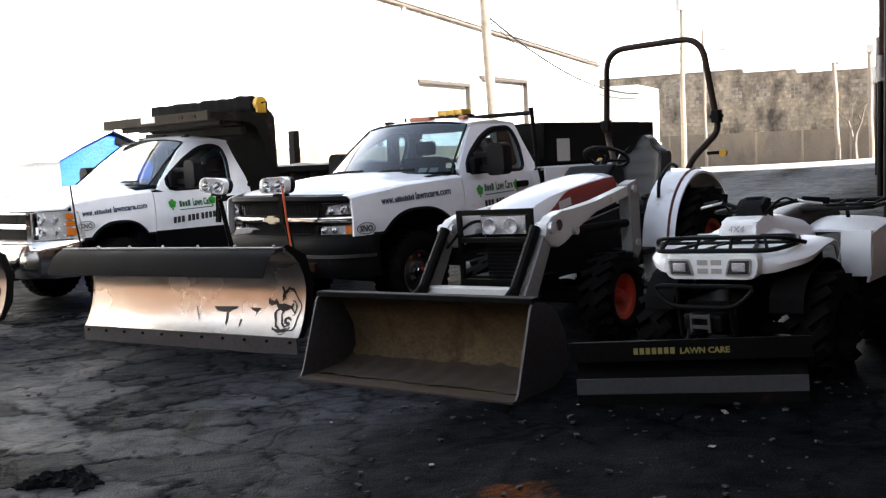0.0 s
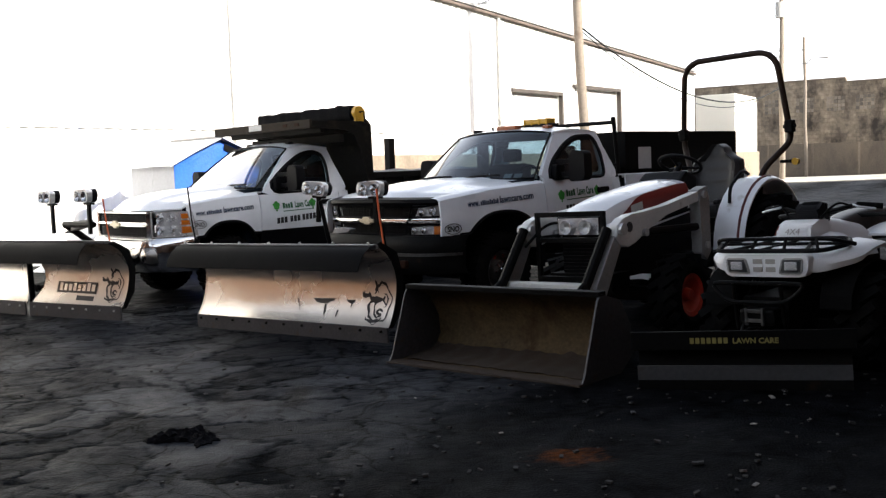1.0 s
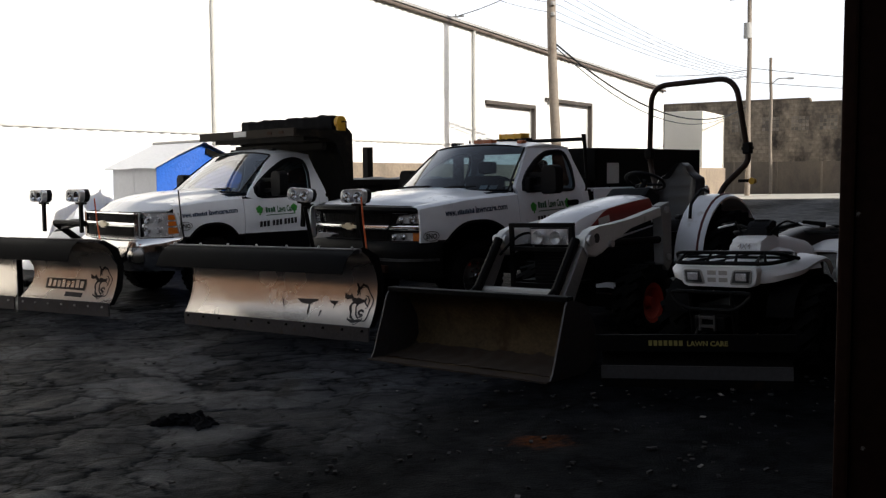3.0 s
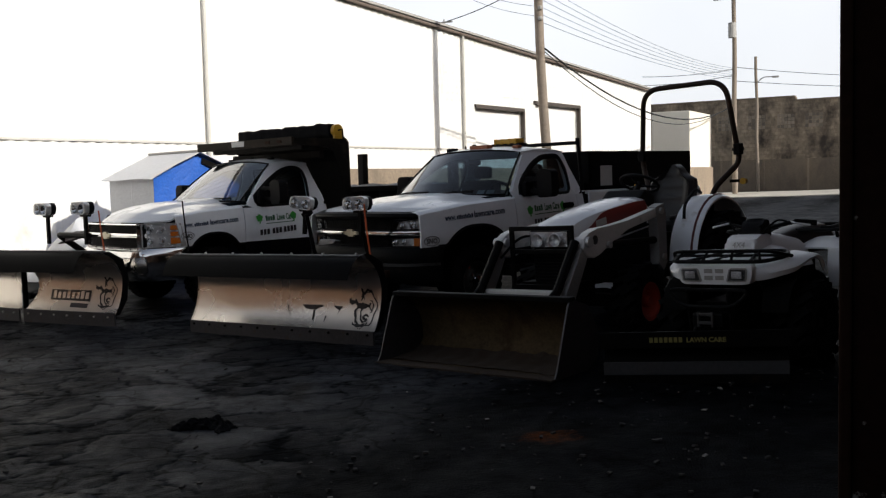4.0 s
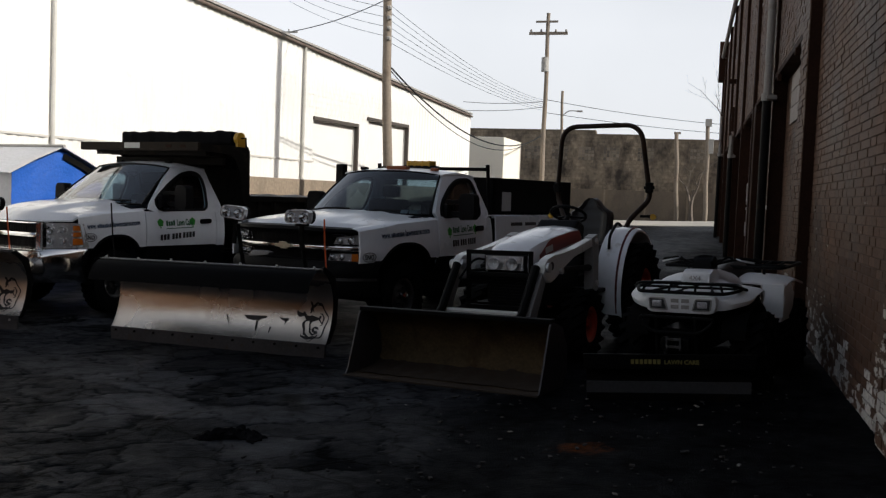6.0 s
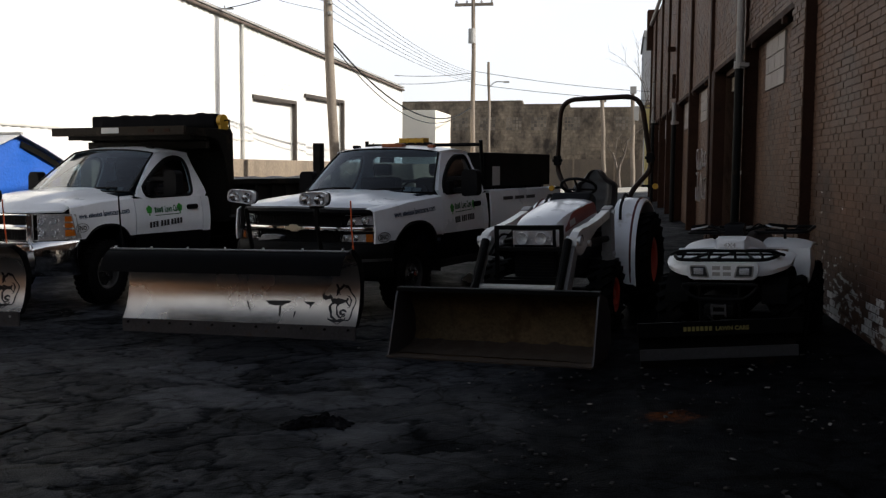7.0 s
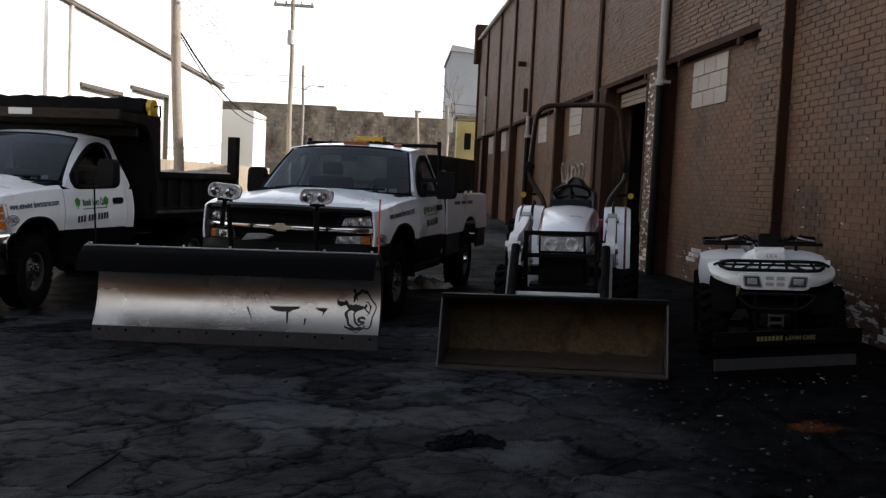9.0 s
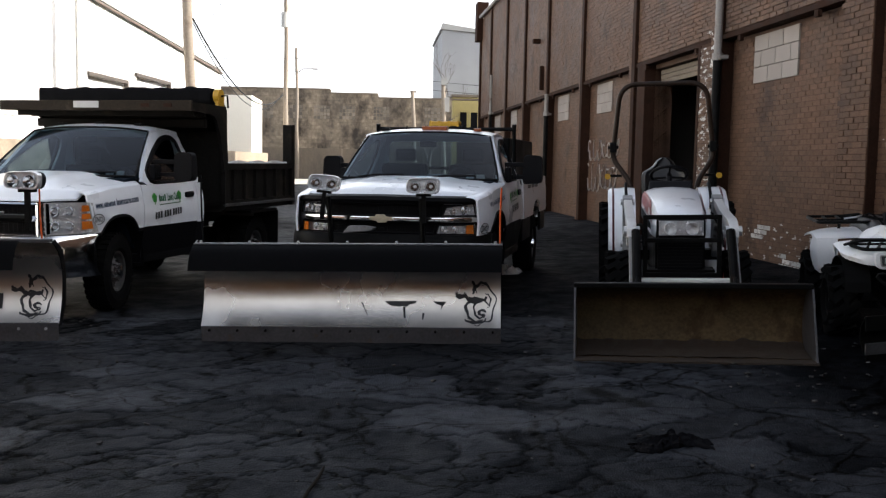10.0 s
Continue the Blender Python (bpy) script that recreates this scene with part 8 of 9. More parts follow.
    ring = [tilt @ Vector((0.19 * math.cos(a), 0.19 * math.sin(a), 0)) for a in np.linspace(0, math.tau, 24, endpoint=False)]
    sweep(bm, ring, 0.016, 8, closed=True)
    for a in (0.5, 2.64, 4.71):
        rod(bm, tilt @ Vector((0, 0, -0.03)), tilt @ Vector((0.185 * math.cos(a), 0.185 * math.sin(a), 0)), 0.012, sides=6)
    rod(bm, tilt @ Vector((0, 0, 0.0)), (0, 1.5, 1.22), 0.03, sides=8)
    part("steering_wheel", bm, BLACK_PLASTIC, t)
    seat = thing("seat", "", "")
    seat.parent = t
    bm = bmesh.new()
    rows = []
    for i in range(15):
        v = i / 14
        w = (0.23 + 0.025 * math.sin(math.pi * v)) * (1 - 0.5 * smoothstep(0.68, 0.86, v)) * math.sqrt(max(0.05, 1 - max(0, (v - 0.8) / 0.21) ** 2))
        groove = 0.012 * (1 if i in (4, 7, 10) else 0)
        rows.append([(u * w, 2.22 + 0.15 * v + 0.03 * (1 - u * u) - 0.045 * smoothstep(0.62, 0.85, abs(u)) * (1 - smoothstep(0.93, 1.0, abs(u))) + groove * (1 if abs(u) < 0.7 else 0), 0.98 + 0.56 * v) for u in np.linspace(-1, 1, 15)])
    sheet(bm, rows)
    part("backrest", pushed(bm, 0, 0.09, 0), SEAT, seat, smooth=True)
    bm = bmesh.new()
    box(bm, -0.25, 0.25, 1.82, 2.28, 0.86, 0.99, 0.05)
    box(bm, -0.26, -0.2, 1.85, 2.2, 0.98, 1.03, 0.02)
    box(bm, 0.2, 0.26, 1.85, 2.2, 0.98, 1.03, 0.02)
    part("cushion", bm, SEAT, seat)
    part("seat_base", boxes((-0.2, 0.2, 1.9, 2.25, 0.6, 0.88)), BLACK_STEEL, seat)
    bm = bmesh.new()
    box(bm, 0.27, 0.33, 2.0, 2.06, 0.98, 1.08, 0.015)
    rod(bm, (0.3, 2.03, 0.7), (0.3, 2.03, 1.0), 0.012)
    part("lever", bm, RED, t, "red-knobbed control lever")
    # fenders, wheels
    for s in (1, -1):
        bm = bmesh.new()
        rows = []
        for k in range(19):
            a = mix(radians(-70), radians(215), k / 18)
            ang = radians(200) - (a + radians(70)) * 0.62
            y, z = 2.2 + 0.63 * math.cos(ang), 0.55 + 0.66 * math.sin(ang)
            rows.append([(s * 0.36, y, z), (s * 0.44, y, z + 0.01), (s * 0.6, y, z), (s * 0.63, y, z - 0.02)])
        sheet(bm, rows)
        part("fender", pushed(bm, 0, 0.0, -0.02), WHITE_PAINT, t, "white rear fender", smooth=True)
        bm = bmesh.new()
        ang = np.linspace(radians(200), radians(25), 16)
        pts = [(2.2 + 0.63 * math.cos(a), 0.55 + 0.66 * math.sin(a)) for a in ang]
        fan = [bm.verts.new((s * 0.36, y, z)) for y, z in pts]
        base = [bm.verts.new((s * 0.36, y, max(0.5, z - 0.45))) for y, z in pts]
        for i in range(len(fan) - 1):
            bm.faces.new((fan[i], fan[i + 1], base[i + 1], base[i]))
        part("fender_side", pushed(bm, -s * 0.02), WHITE_PAINT, t, smooth=True)
        bm = bmesh.new()
        sweep(bm, [(s * 0.575, y, z + 0.005) for y, z in pts], 0.016, 5, flat=0.5)
        part("fender_stripe", bm, DARK_RED, t)
        bm = bmesh.new()
        sweep(bm, bend([(s * 0.44, 1.72, 1.0), (s * 0.44, 1.74, 1.14), (s * 0.44, 1.98, 1.28), (s * 0.44, 2.1, 1.24)], 0.08), 0.016, 8)
        part("grab_handle", bm, BLACK_PLASTIC, t)
        ag_tyre(t, s * 0.56, 2.2, 0.52, 0.34, s, 0.25, 22, RIM_ORANGE)
        ag_tyre(t, s * 0.55, 0.66, 0.33, 0.24, s, 0.17, 18, RIM_ORANGE)
    part("front_axle", boxes((-0.5, 0.5, 0.6, 0.72, 0.27, 0.39), bevel=0.02), BLACK_STEEL, t)
    part("rear_axle", boxes((-0.5, 0.5, 2.1, 2.3, 0.42, 0.62), (-0.16, 0.16, 2.3, 2.6, 0.4, 0.8), bevel=0.02), BLACK_STEEL, t)
    # roll bar
    bar = thing("roll_bar", "", "")
    bar.parent = t
    bm = bmesh.new()
    sweep(bm, bend([(-0.565, 2.72, 1.62), (-0.48, 2.66, 2.38), (0.48, 2.66, 2.38), (0.565, 2.72, 1.62)], 0.2, 10), 0.029, 10)
    part("upper_hoop", bm, BAR_BROWN, bar, smooth=True)
    for s in (1, -1):
        x = s * 0.565
        bm = bmesh.new()
        sweep(bm, bend([(x, 2.72, 1.68), (x, 2.74, 1.52), (x - s * 0.2, 2.5, 1.25), (x - s * 0.22, 2.4, 0.7)], 0.12), 0.03, 10)
        part("lower_post", bm, BAR_BROWN, bar, smooth=True)
        bm = bmesh.new()
        box(bm, x - 0.04, x + 0.04, 2.68, 2.77, 1.6, 1.72, 0.015)
        rod(bm, (x - 0.06, 2.72, 1.66), (x + 0.06, 2.72, 1.66), 0.018, sides=10)
        part("hinge", bm, BLACK_STEEL, bar)
        bm = bmesh.new()
        lathe(bm, [(0.0, 0.001), (0.0, 0.034), (0.05, 0.03), (0.055, 0.001)], "y", 16, Matrix.Translation((x + s * 0.065, 2.66, 1.325)))
        part("warning_lamp", bm, YELLOW, bar, "amber warning lamp")
        part("lamp_bracket", boxes((x - s * 0.1, x + s * 0.08, 2.7, 2.72, 1.315, 1.345)), BLACK_STEEL, bar)
    # bucket
    bucket = thing("bucket", "", "")
    bucket.parent = t
    bucket.matrix_basis = pose(0.0, -0.106, 0)
    prof = [(-1.14, 0.0), (-0.72, 0.012), (-0.62, 0.05), (-0.56, 0.14), (-0.57, 0.3), (-0.66, 0.46), (-0.86, 0.56)]
    bm = bmesh.new()
    sheet(bm, [[(x, y, z + 0.004) for y, z in prof] for x in np.linspace(-0.91, 0.91, 15)])
    part("shell", pushed(bm, 0, 0.018, -0.004), BUCKET_STEEL, bucket, "worn rusty steel bucket shell", smooth=True)
    for s in (1, -1):
        bm = bmesh.new()
        extrude(bm, [(-1.14, 0.004), (-0.7, 0.004), (-0.55, 0.1), (-0.55, 0.32), (-0.66, 0.5), (-0.88, 0.57), (-0.92, 0.52), (-1.1, 0.06)], "x", s * 0.91, s * 0.925)
        # darker steel than the shell: the sides' shade is put into the colour
        part("side_plate", bm, EDGE_STEEL, bucket, "steel side plate, coloured dark for its shade")
    part("top_lip", boxes((-0.925, 0.925, -0.9, -0.82, 0.545, 0.585), bevel=0.008), BLACK_STEEL, bucket, "black top edge")
    part("cutting_lip", boxes((-0.925, 0.925, -1.17, -1.03, -0.004, 0.016), bevel=0.004), SOIL, bucket)
    bm = bmesh.new()
    sheet(bm, [[(x, y + 0.01 * math.sin(9 * x + 3 * y), z + 0.016 + 0.003 * math.sin(7 * x) * math.sin(23 * y) + 0.003 * math.sin(31 * x)) for y, z in ((-1.0, 0.003), (-0.85, 0.012), (-0.72, 0.02), (-0.63, 0.06), (-0.61, 0.055 + 0.012 * math.sin(5 * x) + 0.012 * math.sin(17 * x) + 0.007 * math.sin(47 * x)))] for x in np.linspace(-0.9, 0.9, 90)])
    part("soil", pushed(bm, 0, 0.01, -0.006), SOIL, bucket, "dark soil caked inside", smooth=True)
    return t


BAR_BROWN = material("roll_bar_paint", (0.022, 0.014, 0.01), 0.4, vary=0.3, scale=4, spec=0.12, stain=(0.045, 0.024, 0.014), stain_amount=0.4, stain_scale=5)
DARK_RED = material("dark_red_line", (0.09, 0.014, 0.016), 0.4, vary=0.1, bump=0)
RIM_ORANGE = material("red_rim", (0.42, 0.04, 0.02), 0.45, vary=0.15, stain=(0.08, 0.05, 0.04), stain_amount=0.3)
ARM_GREY = material("arm_grey", (0.24, 0.24, 0.24), 0.45, vary=0.15, bump=0.1, stain=(0.15, 0.13, 0.11), stain_amount=0.3, stain_scale=6)
GREY_WHITE = material("arm_white", (0.62, 0.62, 0.61), 0.35, vary=0.08, coat=0.3, bump=0.05, stain=(0.3, 0.28, 0.25), stain_amount=0.25, stain_scale=5)
SOIL = material("soil", (0.03, 0.019, 0.011), 0.9, vary=0.4, scale=8, fine=70, bump=0.7, bump_size=0.01)
build_tractor()

# ---- quad bike with a small plow ----
def build_quad():
    t = thing("quad_bike", "white quad bike with black racks and a small plow", "quad bike", standing(-0.7691, 5.7167, -16))
    # front bodywork: a rounded shell, its skirt low at the nose and arched over the wheels
    half = bend([(0.46, 0.95, 0), (0.52, 0.7, 0), (0.5, 0.38, 0), (0.36, 0.23, 0), (0.0, 0.2, 0)], 0.12, 4)
    line = [(q.x, q.y) for q in half] + [(-q.x, q.y) for q in reversed(half[:-1])]
    foot = table([(0.15, 0.64), (0.23, 0.65), (0.3, 0.675), (0.42, 0.7), (0.55, 0.75), (0.7, 0.765), (0.85, 0.73), (0.95, 0.64)])
    shoulder = table([(0.15, 0.735), (0.3, 0.76), (0.55, 0.8), (0.7, 0.81), (0.85, 0.79), (0.98, 0.74)])
    rows = []
    for x, y in line:
        cy = min(0.98, max(0.34, y))
        low, up = foot(y), shoulder(y)
        crown = 0.8 + 0.08 * smoothstep(0.4, 0.95, cy)
        row = []
        for f, z, out in ((0.0, low, 1.0), (0.0, mix(low, up, 0.45), 1.03), (0.05, mix(low, up, 0.82), 1.02), (0.14, up, 1.0), (0.3, up + 0.012, 1.0), (0.5, mix(up, crown, 0.25) - 0.012, 1.0), (0.75, mix(up, crown, 0.8), 1.0), (1.0, crown, 1.0)):
            row.append((mix(x * out, 0.0, f), mix(y, cy, f) - (0.012 if out > 1 and y < 0.3 else 0), z))
        rows.append(row)
    bm = bmesh.new()
    sheet(bm, rows)
    bmesh.ops.remove_doubles(bm, verts=bm.verts, dist=0.0005)
    part("front_fender", thick(bm, 0.012), PLASTIC_WHITE, t, "white plastic front body", smooth=True)
    for s in (1, -1):
        bm = bmesh.new()
        sheet(bm, [[(s * x, 0.62 + 0.37 * math.cos(a), 0.42 + 0.26 * math.sin(a)) for x in (0.3, 0.5)] for a in np.linspace(0.0, math.pi, 12)])
        part("inner_fender", pushed(bm, 0, 0, 0.01), RUBBER, t)
    # lamp panel
    panel = thing("lamp_panel", "", "")
    panel.parent = t
    panel.matrix_basis = pose(0, 0.0, 0.012)
    bm = bmesh.new()
    extrude(bm, rounded([(-0.28, 0.615), (0.28, 0.615), (0.3, 0.755), (-0.3, 0.755)], 0.05), "y", 0.155, 0.24, 0.014)
    part("panel", bm, PLASTIC_WHITE, panel)
    for s in (1, -1):
        bm = bmesh.new()
        extrude(bm, rounded([(s * 0.095, 0.632), (s * 0.25, 0.637), (s * 0.262, 0.735), (s * 0.125, 0.735)], 0.02), "y", 0.146, 0.156, 0.004)
        part("lamp_bezel", bm, TRIM_GREY, panel)
        bm = bmesh.new()
        extrude(bm, [(s * 0.112, 0.645), (s * 0.24, 0.648), (s * 0.25, 0.725), (s * 0.133, 0.725)], "y", 0.142, 0.148)
        part("recess", bm, RIM_STEEL, panel)
        bm = bmesh.new()
        box(bm, s * 0.145, s * 0.225, 0.132, 0.143, 0.66, 0.712, 0.006)
        part("reflector", bm, LAMP_BOWL, panel, "bright lamp reflector")
        bm = bmesh.new()
        extrude(bm, [(s * 0.11, 0.643), (s * 0.243, 0.645), (s * 0.253, 0.728), (s * 0.131, 0.728)], "y", 0.122, 0.125)
        part("lens", bm, LAMP_GLASS, panel)
    for k in range(2):
        for s in (1, -1):
            part("slot", boxes((s * 0.012, s * 0.075, 0.149, 0.157, 0.648 + k * 0.05, 0.678 + k * 0.05)), TRIM_GREY, panel)
    # nose pod, dash, bars
    bm = bmesh.new()
    extrude(bm, rounded([(0.54, 0.82), (0.57, 0.91), (0.68, 0.945), (0.84, 0.93), (0.84, 0.8)], 0.03), "x", -0.12, 0.12, 0.03)
    part("nose_pod", bm, PLASTIC_WHITE, t)
    fourbar = bpy.data.curves.new("lettering", "FONT")
    fourbar.body, fourbar.size, fourbar.align_x, fourbar.extrude = "4X4", 0.06, "CENTER", 0.001
    me = bpy.data.meshes.new_from_object(bpy.data.objects.new("lettering", fourbar))
    me.materials.append(TRIM_GREY)
    word = new("lettering", me)
    word.parent = t
    word.matrix_basis = pose(0, 0.535, 0.86, 62, 0, 0)
    bm = bmesh.new()
    extrude(bm, rounded([(0.72, 0.9), (0.74, 1.0), (0.84, 1.06), (0.92, 1.01), (0.9, 0.88)], 0.04), "x", -0.085, 0.085, 0.035)
    part("dash", bm, BLACK_PLASTIC, t)
    bar = thing("handlebar", "", "")
    bar.parent = t
    bm = bmesh.new()
    sweep(bm, bend([(-0.4, 0.98, 1.0), (-0.25, 0.9, 1.02), (-0.1, 0.85, 0.98), (0.1, 0.85, 0.98), (0.25, 0.9, 1.02), (0.4, 0.98, 1.0)], 0.06), 0.013, 8)
    part("tube", bm, BLACK_STEEL, bar)
    for s in (1, -1):
        bm = bmesh.new()
        rod(bm, (s * 0.27, 0.91, 1.02), (s * 0.41, 0.985, 1.0), 0.02, sides=10)
        part("grip", bm, RUBBER, bar)
        bm = bmesh.new()
        sweep(bm, [(s * 0.25, 0.9, 1.02), (s * 0.3, 0.86, 1.01), (s * 0.4, 0.9, 0.99)], 0.008, 6)
        part("brake_lever", bm, ALLOY, bar)
        bm = bmesh.new()
        sweep(bm, bend([(s * 0.22, 0.9, 1.02), (s * 0.2, 0.78, 1.05), (s * 0.1, 0.72, 0.95), (s * 0.06, 0.74, 0.82)], 0.06), 0.007, 6)
        part("cable", bm, RUBBER, bar)
    # tank, seat, rear body
    bm = bmesh.new()
    rows = []
    for v in np.linspace(0, 1, 7):
        y, w = mix(0.82, 1.25, v), mix(0.14, 0.22, v)
        rows.append([(u * w * 1.15, y, 0.66 + (0.3 - 0.06 * v) * math.sqrt(max(0, 1 - u * u))) for u in np.linspace(-1, 1, 11)])
    sheet(bm, rows)
    part("tank_cover", bm, PLASTIC_WHITE, t, smooth=True)
    bm = bmesh.new()
    rows = []
    for v in np.linspace(0, 1, 9):
        y, w = mix(1.05, 1.85, v), mix(0.14, 0.2, v)
        rows.append([(u * w, y, 0.77 + (0.13 + 0.05 * v) * (1 - abs(u) ** 3.5) + 0.03 * math.sin(math.pi * v)) for u in np.linspace(-1, 1, 11)])
    sheet(bm, rows)
    part("saddle", pushed(bm, 0, 0, -0.06), SEAT, t, "black vinyl saddle", smooth=True)
    bm = bmesh.new()
    rows = []
    for v in np.linspace(0, 1, 9):
        y = mix(1.22, 2.0, v)
        rows.append([(u * 0.57, y, 0.8 + 0.05 * math.sin(math.pi * v) - 0.05 * abs(u) ** 5) for u in np.linspace(-1, 1, 15)])
    sheet(bm, rows)
    part("rear_fender", pushed(bm, 0, 0, -0.016), PLASTIC_WHITE, t, "white plastic rear body", smooth=True)
    for s in (1, -1):
        bm = bmesh.new()
        sheet(bm, [[(s * x, y, z) for y in (1.2, 1.3, 1.45, 1.56)] for x, z in ((0.56, 0.78), (0.585, 0.68), (0.58, 0.58), (0.55, 0.46))])
        part("mud_guard", pushed(bm, -0.015 * s), PLASTIC_WHITE, t, "white plastic mud guard", smooth=True)
        bm = bmesh.new()
        sheet(bm, [[(s * x, y, z) for x in (0.4, 0.5, 0.585 - 0.1 * max(0, 0.6 - z))] for y, z in ((1.2, 0.79), (1.17, 0.66), (1.2, 0.5))])
        part("mud_front", pushed(bm, 0, -0.015), PLASTIC_WHITE, t, smooth=True)
    # racks
    def rack(name, x, y0, y1, z, cross, r):
        k = thing(name, "", "")
        k.parent = t
        bm = bmesh.new()
        sweep(bm, rounded_loop([(-x, y0), (x, y0), (x, y1), (-x, y1)], 0.08, z), r, 8, closed=True)
        part("rim", bm, BLACK_STEEL, k)
        for i in range(cross):
            u = mix(-x * 0.72, x * 0.72, i / (cross - 1))
            bm = bmesh.new()
            sweep(bm, [(u, y0, z), (u * 0.95, mix(y0, y1, 0.5), z - 0.03), (u, y1, z)], r * 0.8, 6)
            part("bar", bm, BLACK_STEEL, k)
        bm = bmesh.new()
        sweep(bm, [(-x, mix(y0, y1, 0.5), z - 0.005), (x, mix(y0, y1, 0.5), z - 0.005)], r * 0.8, 6)
        part("bar", bm, BLACK_STEEL, k)
        for u in (-0.6, 0.6):
            bm = bmesh.new()
            sweep(bm, [(u * x, mix(y0, y1, 0.25), z), (u * x, mix(y0, y1, 0.3), z - 0.14)], r, 6)
            part("strut", bm, BLACK_STEEL, k)

    front = thing("front_rack", "", "")
    front.parent = t
    bm = bmesh.new()
    front.matrix_basis = pose(-0.01, 0.12, -0.03)
    rim = [(x, y, 0.815 + 0.1 * (y - 0.1)) for x, y in rounded([(-0.36, 0.1), (0.36, 0.1), (0.44, 0.3), (0.36, 0.5), (-0.36, 0.5), (-0.44, 0.3)], 0.07, 4)]
    sweep(bm, rim, 0.015, 8, closed=True)
    part("rim", bm, BLACK_STEEL, front)
    bm = bmesh.new()
    sweep(bm, bend([(-0.47, 0.32, 0.835), (-0.38, 0.16, 0.885), (0.38, 0.16, 0.885), (0.47, 0.32, 0.835)], 0.08), 0.013, 8)
    part("rail", bm, BLACK_STEEL, front)
    for x in (-0.3, -0.1, 0.1, 0.3):
        bm = bmesh.new()
        sweep(bm, [(x, 0.16, 0.885), (x * 1.12, 0.1, 0.815)], 0.011, 6)
        part("strut", bm, BLACK_STEEL, front)
    for y in (0.3,):
        bm = bmesh.new()
        sweep(bm, [(-0.44, y, 0.82 + 0.1 * (y - 0.1)), (0.44, y, 0.82 + 0.1 * (y - 0.1))], 0.011, 6)
        part("bar", bm, BLACK_STEEL, front)
    for x0, x1 in ((-0.26, -0.12), (-0.06, 0.06), (0.26, 0.12)):
        bm = bmesh.new()
        sweep(bm, [(x0, 0.1, 0.815), (x1, 0.5, 0.852)], 0.012, 6)
        part("bar", bm, BLACK_STEEL, front)
    for x in (-0.22, 0.22):
        bm = bmesh.new()
        sweep(bm, [(x, 0.2, 0.825), (x, 0.22, 0.75)], 0.014, 6)
        part("foot", bm, BLACK_STEEL, front)
    rack("rear_rack", 0.54, 1.35, 2.1, 0.92, 7, 0.015)
    # bumper bar, winch, frame, wheels
    bm = bmesh.new()
    sweep(bm, rounded_loop3([(-0.33, 0.05, 0.6), (0.33, 0.05, 0.6), (0.2, 0.03, 0.48), (-0.2, 0.03, 0.48)], 0.07), 0.015, 8, closed=True)
    for x in (-0.16, 0.16):
        sweep(bm, [(x, 0.04, 0.6), (x, 0.08, 0.3)], 0.014, 8)
    part("bumper_bar", bm, BLACK_STEEL, t)
    winch = part("winch", boxes((-0.12, 0.12, 0.02, 0.14, 0.34, 0.44), bevel=0.02), BLACK_STEEL, t)
    bm = bmesh.new()
    for x in (-0.055, 0.055):
        box(bm, x - 0.008, x + 0.008, -0.01, 0.01, 0.34, 0.45, 0.003)
    for z in (0.36, 0.42):
        box(bm, -0.05, 0.05, -0.008, 0.008, z, z + 0.022, 0.003)
    part("fairlead", bm, RIM_STEEL, winch, "bare metal winch fairlead")
    part("frame", boxes((-0.15, 0.15, 0.15, 1.8, 0.3, 0.5), (-0.2, 0.2, 0.7, 1.4, 0.45, 0.72), (-0.42, 0.42, 0.5, 0.56, 0.25, 0.31), (-0.42, 0.42, 1.64, 1.7, 0.25, 0.31)), BLACK_STEEL, t)
    for s in (1, -1):
        for y, w in ((0.62, 0.25), (1.75, 0.28)):
            ag_tyre(t, s * 0.48, y, 0.3, w, s, 0.15, 16, BLACK_STEEL)
        bm = bmesh.new()
        rod(bm, (s * 0.18, 0.45, 0.68), (s * 0.36, 0.5, 0.32), 0.025, sides=8)
        part("shock", bm, BLACK_STEEL, t)
    # plow
    BLADE_TURN = 25
    plow = thing("blade", "", "")
    plow.parent = t
    plow.matrix_basis = pose(0.056, -0.29, -0.04, 0, 0, BLADE_TURN)
    prof = [(0.02, 0.1), (0.05, 0.16), (0.07, 0.24), (0.05, 0.32), (0.0, 0.4)]
    bm = bmesh.new()
    sheet(bm, [[(x, y, z) for y, z in prof] for x in np.linspace(-0.62, 0.62, 9)])
    part("moldboard", pushed(bm, 0, 0.01, 0), BLACK_STEEL, plow, "black curved plow blade", smooth=True)
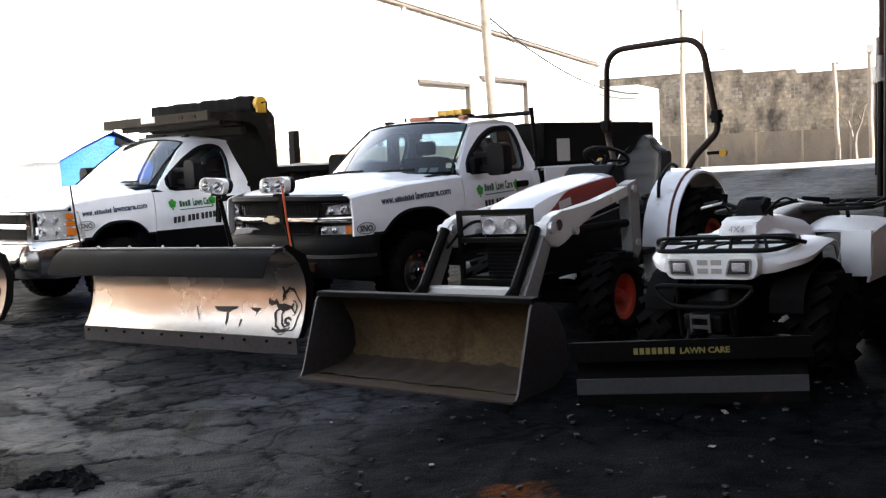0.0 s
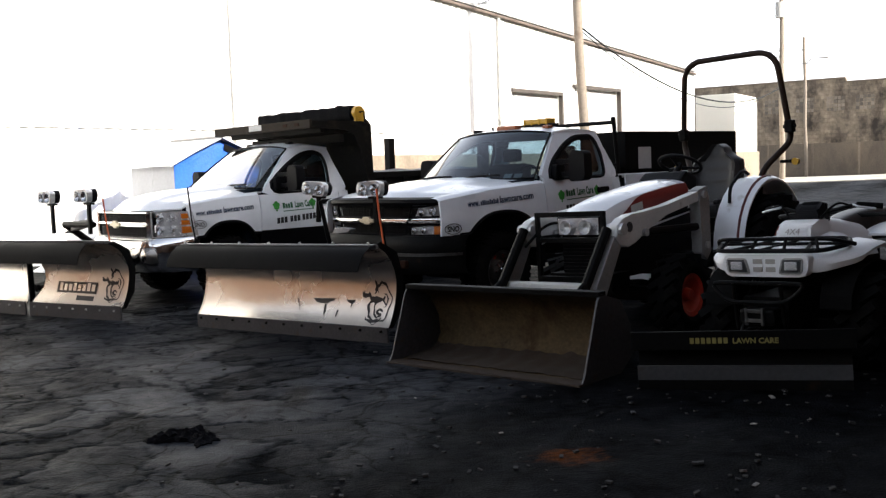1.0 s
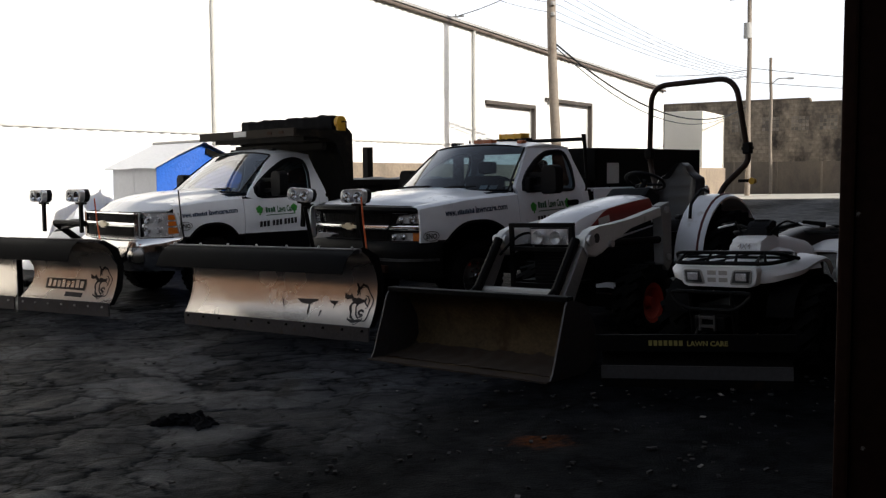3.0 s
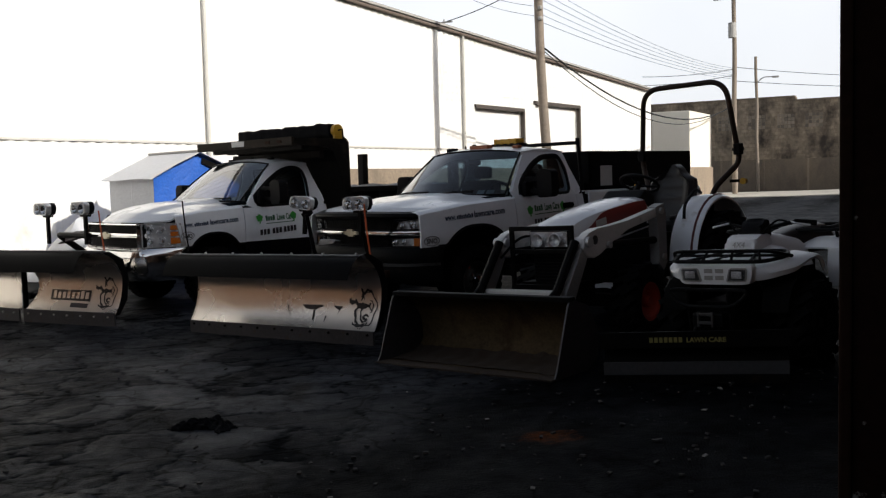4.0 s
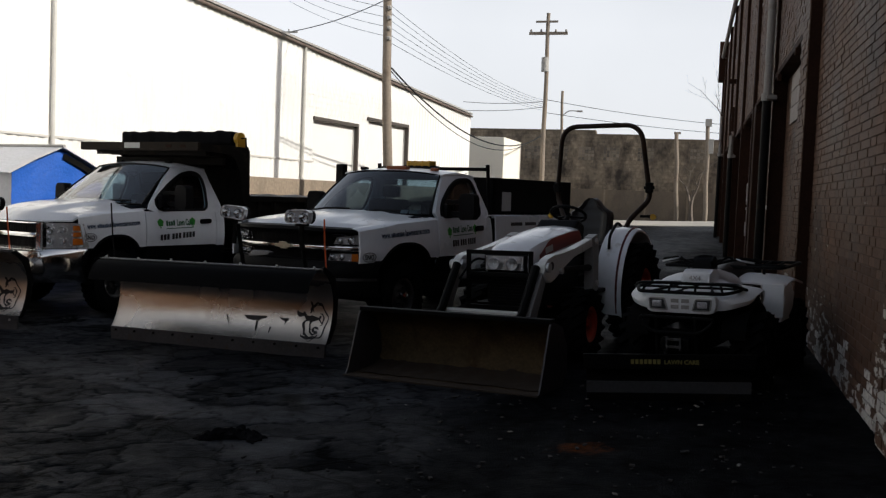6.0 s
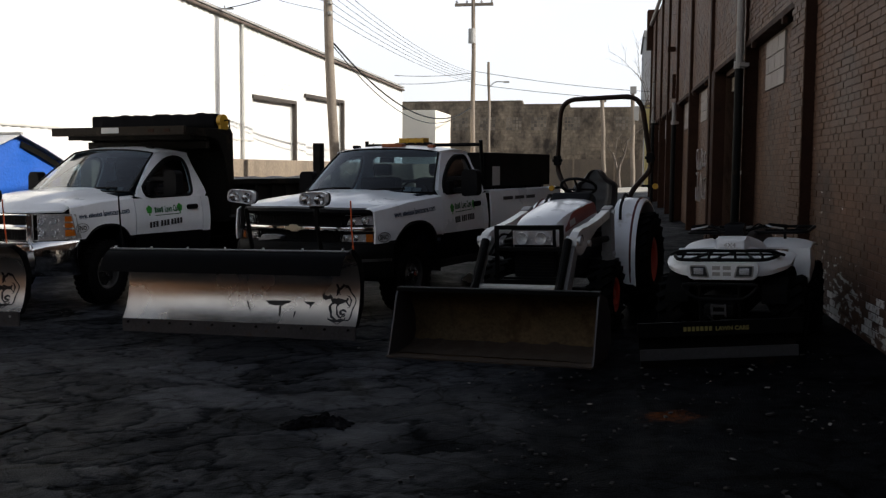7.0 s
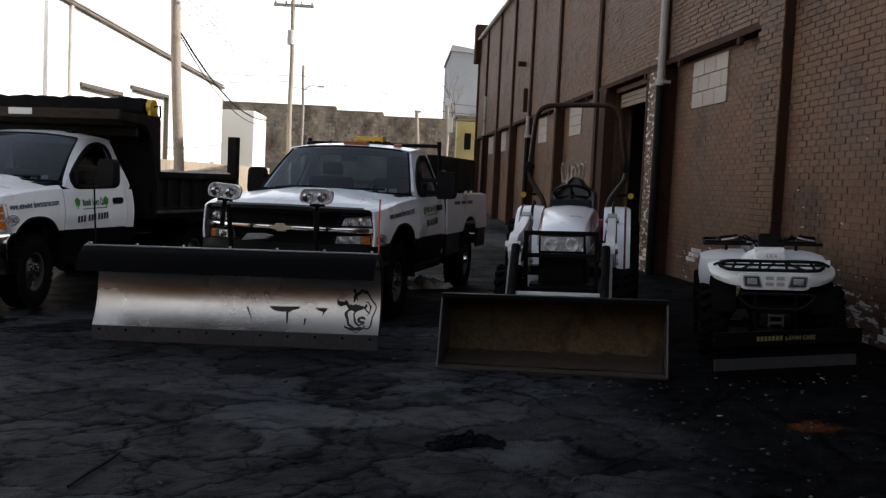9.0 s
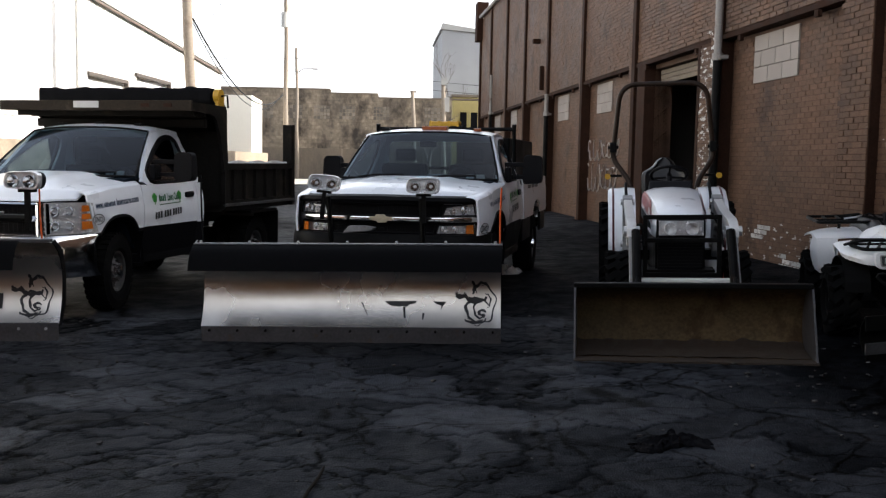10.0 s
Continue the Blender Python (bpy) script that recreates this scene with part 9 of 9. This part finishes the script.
    part("wear_strip", boxes((-0.62, 0.62, -0.005, 0.012, 0.1, 0.188), bevel=0.003), PLOW_GREY, plow, "scuffed grey steel wear strip")
    part("cutting_edge", boxes((-0.62, 0.62, -0.012, 0.004, 0.036, 0.1), bevel=0.003), BLACK_STEEL, plow, "black steel cutting edge")
    bm = bmesh.new()
    box(bm, -0.645, 0.645, -0.035, -0.02, 0.29, 0.405, 0.003)
    part("deflector", bm, BLACK_STEEL, plow, "flat black strip with gold lettering")
    bm = bmesh.new()
    for i in range(7):
        x = -0.285 + i * 0.033
        bm.faces.new([bm.verts.new((x + du, -0.0385, dz)) for du, dz in ((0, 0.33), (0.024, 0.33), (0.024, 0.366), (0, 0.366))])
    written(bm, "LAWN CARE", -0.034, 0.33, 0.26, lambda u, v: (u, -0.0385, v))
    tagged(part("gold_lettering", bm, GOLD_INK, plow), kind="stuff")
    bm = bmesh.new()
    for s in (1, -1):
        rod(bm, (s * 0.2, 0.08, 0.24), (s * 0.14 + 0.3, 0.95, 0.34), 0.022, sides=8)
    rod(bm, (0, 0.06, 0.36), (0, 0.48, 0.4), 0.008, sides=6)
    part("push_tube", bm, BLACK_STEEL, plow)
    return t


def rounded_loop(corners, r, z):
    return [(u, v, z) for u, v in rounded(corners, r, 4)]


def rounded_loop3(corners, r):
    out, n = [], len(corners)
    for i in range(n):
        a, p, b = (Vector(corners[j % n]) for j in (i - 1, i, i + 1))
        u, v = (a - p), (b - p)
        q = min(r, u.length * 0.45, v.length * 0.45)
        s, e = p + u.normalized() * q, p + v.normalized() * q
        out += [s * (1 - t) ** 2 + p * 2 * t * (1 - t) + e * t * t for t in (0, 0.33, 0.67, 1)]
    return out


PLASTIC_WHITE = material("white_plastic", (0.76, 0.77, 0.78), 0.4, vary=0.05, fine=80, bump=0.08, stain=(0.45, 0.43, 0.38), stain_amount=0.22, stain_scale=5)
PLOW_GREY = material("scuffed_steel", (0.05, 0.051, 0.054), 0.65, 0.1, vary=0.25, scale=6, stain=(0.04, 0.037, 0.035), stain_amount=0.4, stain_scale=9, bump=0.2)
build_quad()

# ---- single bricks of the wall ----
build_bricks()
